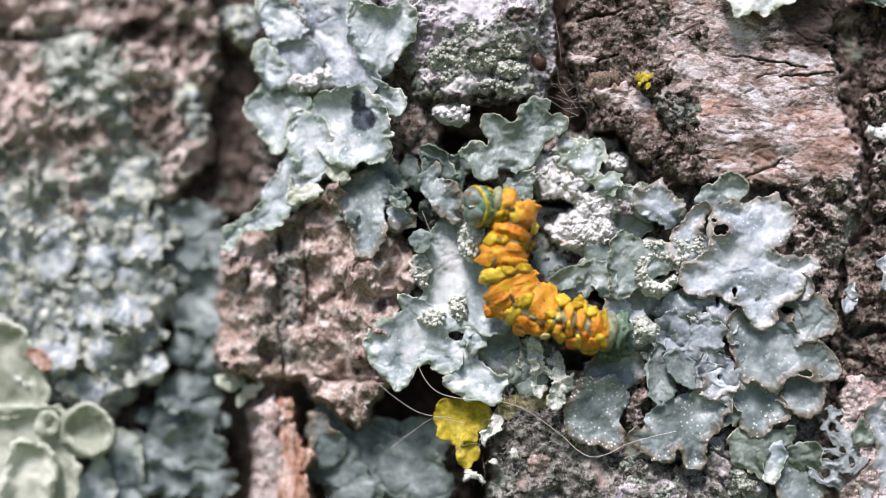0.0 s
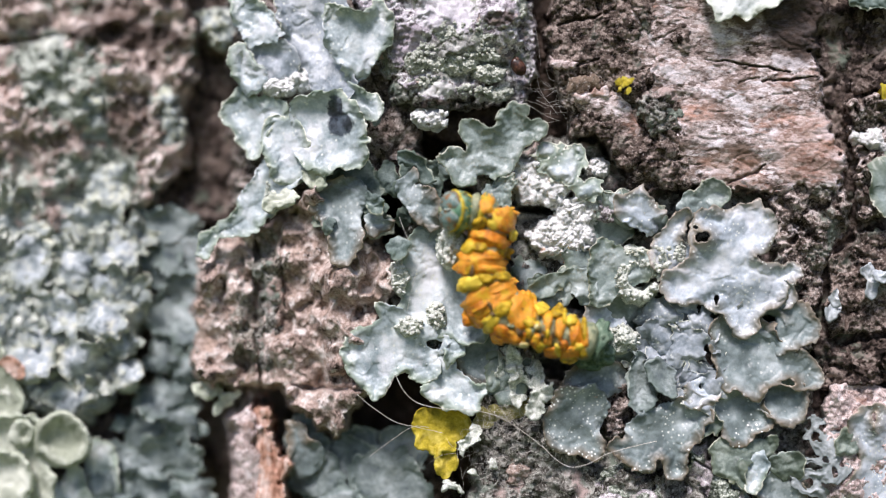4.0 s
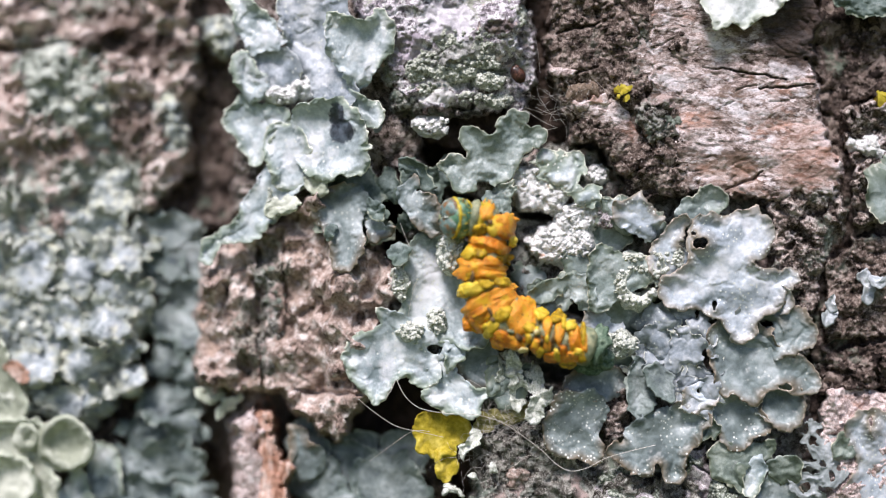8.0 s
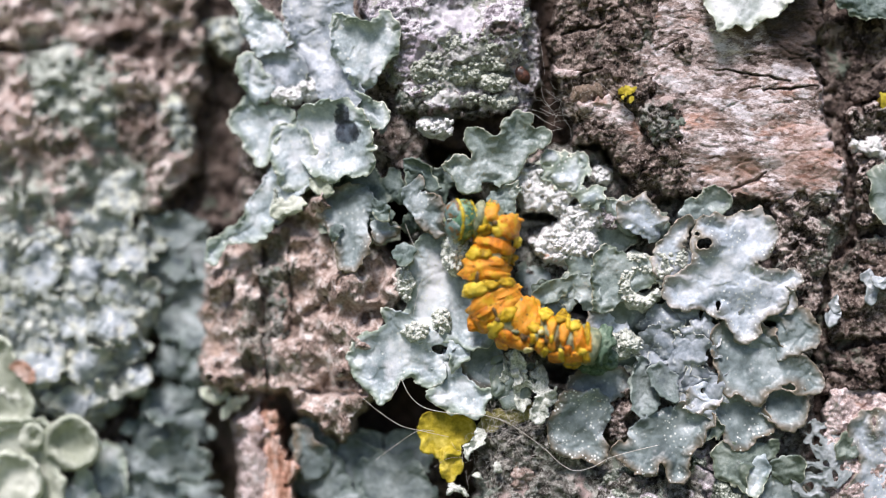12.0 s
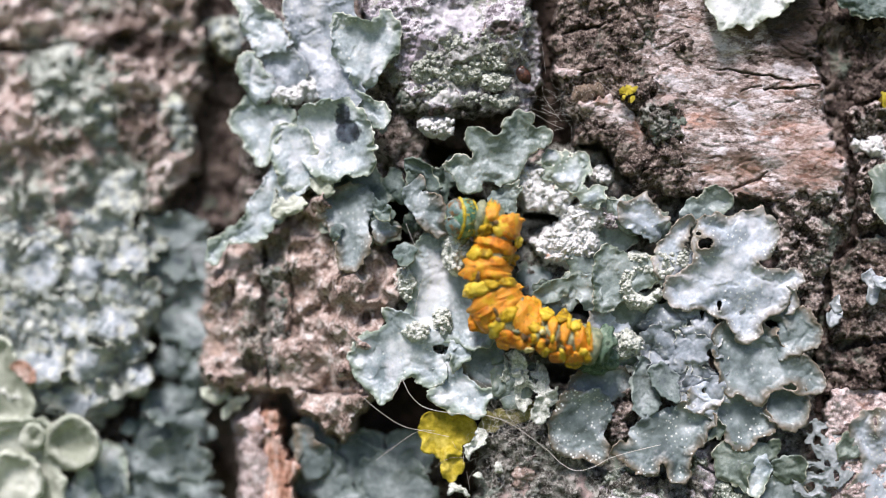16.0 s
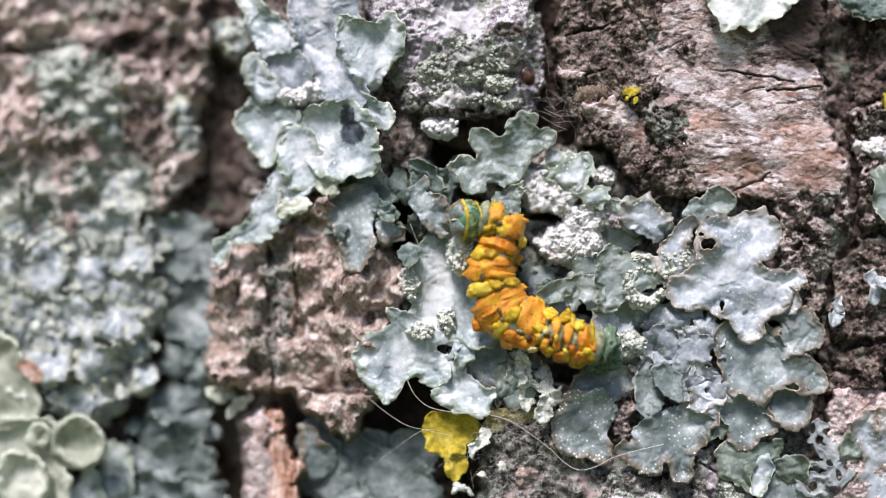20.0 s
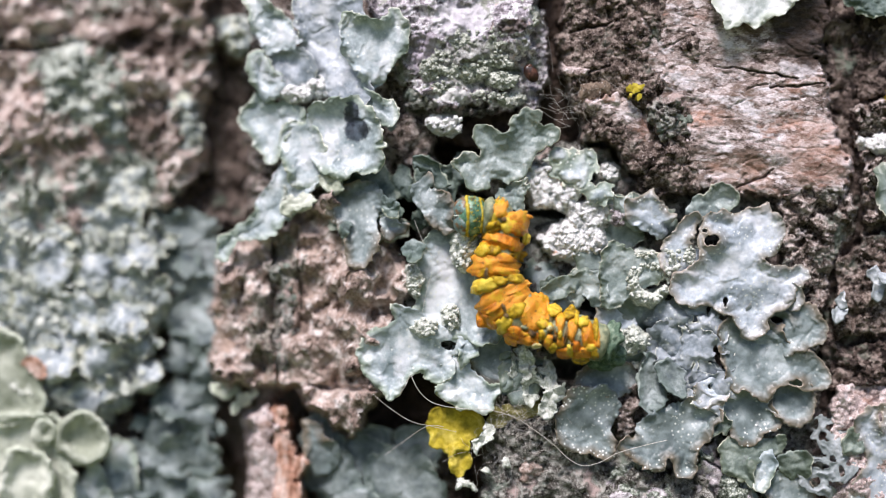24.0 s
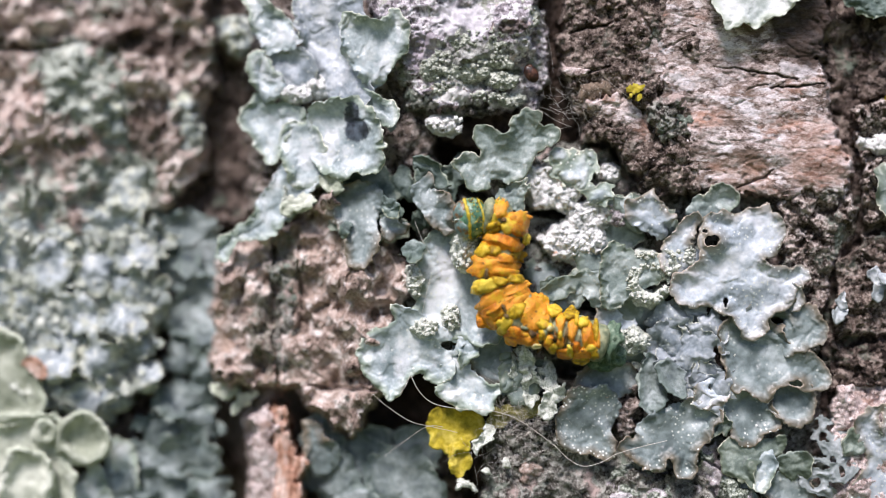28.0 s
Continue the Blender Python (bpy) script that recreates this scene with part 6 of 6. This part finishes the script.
for pts, w in (
        ([(905, 85, 0.5), (925, 110, 1.0), (952, 148, 0.8)], 0.014), ([(948, 190, 0.5), (975, 202, 1), (1005, 200, 0.6)], 0.014), ([(930, 195, 0.3), (960, 215, 0.8), (985, 226, 0.5)], 0.014),
        ([(950, 150, 0.5), (956, 175, 0.8), (985, 215, 0.6)], 0.011), ([(860, 200, 0.2), (900, 185, 0.5), (960, 200, 0.5)], 0.011), ([(1045, 135, 0.8), (1070, 158, 1.2), (1098, 180, 0.9)], 0.014),
        ([(945, 225, 0.4), (965, 230, 0.8), (988, 226, 0.5)], 0.011), ([(960, 160, 0), (990, 180, 0.4), (1010, 190, 0.4)], 0.011), ([(935, 20, 0.3), (950, 80, 0.8), (956, 130, 0.4)], 0.011)):
    part("thread", mesh_of(*strand(pts, w, web_at), material=SILK), web)


def tangle(u, v, ru, rv, n, seed, label):
    rng = np.random.default_rng(seed)
    base = spot(u, v, 0.5)
    co, quads = [], []
    for k in range(n):
        a, b = u + rng.normal(0, ru * 0.5), v + rng.normal(0, rv * 0.5)
        pts = []
        t = rng.uniform(0, 6.28)
        for j in range(4):
            pts.append((a, b, 0.6 + rng.uniform(-0.5, 0.5)))
            t += rng.uniform(-0.9, 0.9)
            a, b = a + rng.uniform(8, 24) * math.cos(t), b + rng.uniform(8, 24) * math.sin(t)
        c, q = strand(pts, 0.009, base)
        quads += [[i + len(co) for i in f] for f in q]
        co += c
    ob = new("silk_tangle", mesh_of(co, quads, (), SILK))
    ob.location = base
    return tagged(ob, label, "spider silk", kind="stuff")


tangle(900, 740, 60, 40, 120, 91, "fine tangled silk over dark crumbs")
tangle(880, 815, 60, 50, 50, 92, "fine tangled silk over granular bark")
tangle(985, 195, 40, 36, 20, 93, "fine cobweb in a bark fissure")

# ---------------------------------------------------------------- caterpillar
BASE = spot(900, 520, 2.0)
caterpillar = thing("caterpillar", BASE, "looper caterpillar covered in orange and yellow lichen flakes", "caterpillar")
SPINE = [(846, 384, 30), (872, 400, 35), (864, 436, 33), (852, 478, 41), (866, 536, 44), (908, 578, 42), (944, 592, 39), (978, 598, 39), (1014, 606, 39), (1046, 614, 35)]
BODY_OUT = 2.9


def spine_line(n=12):
    """The body's middle line as a soft curve: u, v, half width."""
    p = np.array(SPINE, float)
    rows = []
    for k in range(len(p) - 1):
        p0, p1, p2, p3 = p[max(k - 1, 0)], p[k], p[k + 1], p[min(k + 2, len(p) - 1)]
        for t in np.linspace(0, 1, n, endpoint=False):
            rows.append(0.5 * (2 * p1 + (p2 - p0) * t + (2 * p0 - 5 * p1 + 4 * p2 - p3) * t * t + (3 * p1 - p0 - 3 * p2 + p3) * t ** 3))
    return np.array(rows + [p[-1]])


LINE = spine_line()


def on_body(u, v):
    """How far proud the body's back stands at plan points, the place along the body (mm) and the segment."""
    d = np.hypot(u[..., None] - LINE[:, 0], v[..., None] - LINE[:, 1])
    k = d.argmin(-1)
    w = LINE[k, 2]
    along = np.concatenate([[0], np.hypot(*np.diff(LINE[:, :2], axis=0).T).cumsum()]) / 16
    g = np.gradient(LINE[:, :2], axis=0)
    g = g / np.hypot(g[:, 0], g[:, 1])[:, None]
    s = along[k] + ((u - LINE[k, 0]) * g[k, 0] + (v - LINE[k, 1]) * g[k, 1]) / 16
    return BODY_OUT - 0.4 + 2.1 * np.sqrt(np.maximum(1 - (d.min(-1) / (w * 1.12)) ** 2, 0.0)), s, np.minimum(k // 12, len(SPINE) - 2)


segments = []
for k, ((u, v, w), (u2, v2, w2)) in enumerate(zip(SPINE, SPINE[1:])):
    ang = math.degrees(math.atan2(v2 - v, u2 - u))
    ln = math.hypot(u2 - u, v2 - v) / 16
    segments.append(put_lump("body_segment", (u + u2) / 2, (v + v2) / 2, BODY_OUT - 0.4, (ln * 0.66, (w + w2) / 32 * 0.93, 2.1), ang, SKIN, caterpillar, BASE, 200 + k, rough=0.07, power=0.82, pleats=0.05, pleat_freq=2))


FLAKE_RINGS = np.array([0.0, 0.16, 0.32, 0.47, 0.6, 0.71, 0.8, 0.88, 0.94, 0.985, 1.02, 1.0])


def flake(u, v, a, b, turn, mat, seed, name, thick=0.5, fold=0.12, square=2.8, ragged=0.14):
    """A lichen flake that lies over the back, folded across the body; plan place, half sizes and turn."""
    rng = np.random.default_rng(seed)
    n = 44
    th = np.linspace(0, 2 * np.pi, n, endpoint=False)
    ph = rng.uniform(0, 40, 3)
    R = (np.abs(np.cos(th)) ** square + np.abs(np.sin(th)) ** square) ** (-1 / square)
    R = R * (1 + ragged * fbm(3 * np.cos(th) * 0.5 + ph[0], 3 * np.sin(th) * 0.5 + ph[1], 3, seed % 83))
    r = FLAKE_RINGS[:, None]
    c, sn = math.cos(radians(turn)), math.sin(radians(turn))
    lu, lv = a * r * R * np.cos(th), b * r * R * np.sin(th)
    U, V = u + lu * c - lv * sn, v + lu * sn + lv * c
    out, s, seg = on_body(U, V)
    tall = thick * np.maximum(1 - np.minimum(r, 1) ** 3.2, 0) ** 0.55
    tall = tall + fold * (ridge(s * 0.6 + ph[2], U * 0.012 + V * 0.012 + ph[0], 2, seed % 71) - 0.2) * smooth(1.0, 0.75, r)
    tall = tall + 0.12 * thick * fbm(U * 0.09 + ph[0], V * 0.09 + ph[1], 2, seed % 67) * smooth(1.0, 0.8, r)
    tall[-2] -= 0.12
    tall[-1] -= 0.55
    out = out + tall
    k = 1 - out / -EYE_Y
    co = np.stack([(U - 784) / 16 * k, -out, (441 - V) / 16 * k], -1).reshape(-1, 3) * MM
    owner = segments[int(on_body(np.array([u]), np.array([v]))[2][0])]
    co = co - np.array(BASE + owner.location)
    i = np.arange(len(FLAKE_RINGS) * n).reshape(-1, n)
    quads = np.stack([i[:-1], i[1:], np.roll(i[1:], -1, 1), np.roll(i[:-1], -1, 1)], -1).reshape(-1, 4)
    return part(name, mesh_of(co, quads, (), mat), owner)


PLATE_ROWS = [(850, 474, 42, 20, -4), (866, 540, 50, 27, -24), (922, 558, 25, 32, 4), (862, 433, 30, 15, 10), (892, 400, 22, 18, 10), (898, 603, 32, 14, 16)]
ORANGE_ROWS = [
    (864, 374, 12, 19, 10), (894, 389, 20, 10, -15), (892, 412, 18, 11, 28), (888, 440, 14, 12, 35), (840, 424, 10, 8, 0),
    (866, 464, 28, 9, 6), (826, 482, 18, 12, -38), (872, 488, 24, 8, 4), (886, 517, 30, 9, -18), (900, 524, 16, 12, 20), (838, 577, 19, 12, 15), (842, 556, 24, 9, -30), (934, 548, 11, 22, -10)]
ORANGE_REAR = [
    (886, 597, 20, 8, 20), (906, 610, 22, 9, 14), (880, 611, 12, 8, 30), (968, 580, 9, 20, 8), (990, 588, 9, 21, 8), (975, 633, 13, 9, 0), (948, 612, 9, 13, 10),
    (1018, 602, 11, 25, 0), (1008, 636, 17, 11, -8), (968, 612, 7, 10, 0), (996, 622, 8, 10, 10), (1034, 606, 6, 20, 0)]
YELLOW_ROWS = [
    (846, 408, 17, 11, -15), (877, 404, 14, 14, 30), (908, 427, 9, 10, 0), (830, 447, 15, 11, -30), (850, 449, 12, 9, 0), (894, 457, 14, 11, 35),
    (834, 512, 25, 12, -12), (818, 519, 10, 10, 0), (889, 499, 17, 8, 8), (860, 503, 18, 8, 0), (890, 556, 21, 12, -18), (868, 582, 17, 13, -40)]
YELLOW_REAR = [
    (938, 580, 14, 9, 28), (949, 585, 7, 7, 0), (958, 556, 13, 13, 0), (954, 622, 9, 11, 0), (985, 562, 15, 11, -30), (997, 572, 5, 14, 6), (986, 629, 8, 11, 0),
    (1010, 577, 11, 9, -20), (1032, 592, 6, 20, 0), (1023, 623, 9, 8, 0), (1006, 646, 13, 7, 0), (936, 600, 7, 9, 0), (968, 600, 5, 9, 0), (1030, 634, 8, 10, 0)]
for k, row in enumerate(PLATE_ROWS):
    flake(*row, ORANGE, 560 + k, "orange_plate", thick=0.4, fold=0.24, square=3.6, ragged=0.2)
for k, row in enumerate(ORANGE_ROWS + ORANGE_REAR):
    flake(row[0], row[1], row[2] * 1.04, row[3] * 1.06, row[4], ORANGE, 600 + k, "orange_flake", thick=0.46 + 0.05 * (k % 4), fold=0.2, square=3.0, ragged=0.2)
for k, row in enumerate(YELLOW_ROWS + YELLOW_REAR):
    flake(row[0], row[1], row[2], row[3] * 1.06, row[4], LEMON, 700 + k, "yellow_knob", thick=0.68, fold=0.1, square=2.6, ragged=0.22)
flake(926, 620, 10, 5, -5, CREAM, 780, "flake_tip", thick=0.8, fold=0.0, square=2.0)
flake(950, 588, 7, 6, 20, CREAM, 781, "flake_tip", thick=0.9, fold=0.0, square=2.0)
for k, (u, v, a, b, turn) in enumerate([(836, 490, 4, 15, 3), (868, 553, 4, 13, -30), (872, 566, 6, 6, 0), (868, 394, 6, 5, 0), (958, 606, 6, 6, 0), (990, 618, 4, 5, 0), (918, 598, 8, 6, 40)]):
    flake(u, v, a, b, turn, FOLD, 800 + k, "skin_fold", thick=0.66, fold=0.05)
for k, (u, v, a, b, turn) in enumerate([(940, 598, 6, 8, 20), (904, 588, 7, 4, 10), (962, 590, 3, 8, 0), (1002, 604, 3, 10, 0)]):
    flake(u, v, a, b, turn, SKIN, 820 + k, "bare_skin", thick=0.62, fold=0.05)
for k, (u, v, w) in enumerate(SPINE[1:-1]):
    (ua, va, _), (ub, vb, _) = SPINE[k], SPINE[k + 2]
    ang = math.degrees(math.atan2(vb - va, ub - ua))
    put_lump("skin_fold", u - 4, v + 1, BODY_OUT - 0.35, (0.32, w / 16 * 0.98, 2.22), ang, FOLD, caterpillar, BASE, 850 + k, rough=0.12, freq=2)
put_lump("tail_segment", 1054, 612, 2.0, (1.5, 2.2, 2.1), 15, TAIL, caterpillar, BASE, 230, "green warty tail end", rough=0.2, freq=3.0)
put_lump("clasper", 1064, 634, 1.2, (1.5, 1.2, 1.3), 20, TAIL, caterpillar, BASE, 231, "green gripping hind leg", rough=0.16, freq=2)
put_lump("clasper", 1040, 648, 0.9, (1.9, 1.0, 1.2), 10, TAIL, caterpillar, BASE, 232, "green gripping hind leg", rough=0.16, freq=2)
put_lump("foreleg", 812, 422, 1.6, (0.5, 0.9, 1.2), 20, SKIN, caterpillar, BASE, 233)
put_lump("collar", 840, 386, 2.9, (0.9, 2.1, 2.0), 10, SKIN, caterpillar, BASE, 234, "yellowish ringed neck", rough=0.08, pleats=0.0)
put_lump("collar", 852, 387, 2.9, (0.6, 2.1, 2.0), 14, BAND, caterpillar, BASE, 235, "yellowish ringed neck", rough=0.1, freq=2)
put_lump("collar", 858, 388, 2.9, (0.8, 2.15, 2.05), 14, SKIN, caterpillar, BASE, 236, rough=0.1, freq=2)

# the head turns on the neck; its own space has the neck as origin
NECK = spot(831, 387, 2.8)
head_co, head_tri = lump((1.8, 2.2, 2.05), 0, 240, rough=0.03)
head_co[:, 0] -= 1.25 * MM
head = part("head", mesh_of(head_co, (), head_tri, HEAD), caterpillar, "blue-green head banded yellow", at=NECK - BASE)


def head_piece(name, mat, x, z, y, axes, turn, seed, label="", **how):
    co, tri = lump(axes, radians(turn), seed, shape=ICO_SMALL, **how)
    return part(name, mesh_of(co, (), tri, mat), head, label, at=Vector((x, -y, z)) * MM)


head_piece("face_lobe", FACE, -1.95, 0.72, 0.2, (1.3, 1.42, 1.72), 0, 241, "blue-grey face half speckled brown", rough=0.03)
head_piece("face_lobe", FACE, -1.95, -0.72, 0.2, (1.3, 1.42, 1.72), 0, 242, "blue-grey face half speckled brown", rough=0.03)
bead_rng = np.random.default_rng(5)
for k in range(44):
    t, x = bead_rng.uniform(-1.4, 1.4), bead_rng.uniform(-1.2, -0.1)
    r = 2.24 * math.sqrt(max(1 - ((x + 1.25) / 1.85) ** 2, 0.1))
    head_piece("bead", BAND if k % 3 else FOLD, x, r * math.sin(t), r * 0.93 * math.cos(t), (bead_rng.uniform(0.06, 0.2), 0.045, 0.06), bead_rng.uniform(-30, 30), 260 + k, rough=0.4)
head_piece("suture", POWDER, -2.6, 0.0, 1.1, (0.5, 0.1, 0.6), 0, 246, rough=0.1)
head_piece("mandible", SKIN, -3.0, 0.0, -0.3, (0.35, 0.45, 0.5), 0, 243, rough=0.1)


def band(x, radius, wide, seed, label):
    """A knobbly yellow ring round the head."""
    n, m = 64, 8
    t, q = np.meshgrid(np.linspace(0, 2 * np.pi, n, endpoint=False), np.linspace(0, 2 * np.pi, m, endpoint=False), indexing="ij")
    w = wide * (1 + 0.5 * value(t * 4, q * 0 + seed, seed) + 0.3 * value(t * 9, q * 0 + seed + 3, seed))
    r = radius + w * np.cos(q)
    co = np.stack([x + w * 1.2 * np.sin(q) - 0.25 * np.cos(2 * t), -r * np.sin(t), r * 1.02 * np.cos(t)], -1).reshape(-1, 3) * MM
    i = np.arange(n * m).reshape(n, m)
    quads = np.stack([i, np.roll(i, -1, 1), np.roll(np.roll(i, -1, 0), -1, 1), np.roll(i, -1, 0)], -1).reshape(-1, 4)
    part("yellow_band", mesh_of(co, quads, (), BAND), head, label)


band(-1.5, 2.12, 0.15, 3, "knobbly yellow band behind the face")
band(0.0, 1.76, 0.12, 4, "thin yellow band at the neck")


# seconds, turn towards the viewer, tilt in the plane of the bark (degrees)
HEAD_TURNS = [
    (0, 16.7, -5.2),
    (0.5, 13.7, -2.8),
    (1, 13.8, -1.4),
    (1.5, 15.9, 1.1),
    (2, 15.9, 3.5),
    (2.5, 13.8, 5.0),
    (3, 13.8, 4.0),
    (3.5, 13.9, 3.5),
    (5.5, 12.9, 5.9),
    (6, 13.9, 7.9),
    (6.5, 14.9, 8.8),
    (7, 12.8, 6.9),
    (7.5, 8.9, 2.5),
    (8, 6.8, 1.6),
    (8.5, 4.8, 4.0),
    (9, 4.8, 5.4),
    (9.5, 7.8, 4.0),
    (10, 7.9, 1.1),
    (10.5, 7.9, -0.3),
    (11, 6.8, 0.6),
    (11.5, 2.8, 0.1),
    (12, 0.8, -2.4),
    (12.5, 1.8, -2.4),
    (14.5, 1.8, -0.8),
    (15, 0.9, -0.4),
    (15.5, 1.9, 0.6),
    (16, 1.8, 2.0),
    (16.5, 1.8, 1.1),
    (17, 0.8, -0.8),
    (17.5, -3.1, -1.8),
    (18, -3.0, -3.3),
    (18.5, -2.0, -3.8),
    (19, -4.0, -1.8),
    (19.5, -3.1, -0.4),
    (20, -1.2, -2.3),
    (20.5, -5.1, -5.6),
    (21, -10.1, -7.1),
    (21.5, -10.2, -6.6),
    (23.5, -11.2, -4.3),
    (24, -13.1, -0.9),
    (24.5, -12.1, -0.4),
    (25, -9.0, -2.8),
    (25.5, -6.0, -5.7),
    (26, -6.0, -7.7),
    (26.5, -8.0, -7.7),
    (27, -10.1, -6.7),
    (27.5, -11.0, -6.7),
    (28, -11.2, -9.0),
]


def motions():
    walk(head, [(t, Matrix.Translation(NECK - BASE) @ pose(0, 0, 0, 0, roll, yaw)) for t, yaw, roll in HEAD_TURNS])


motions()
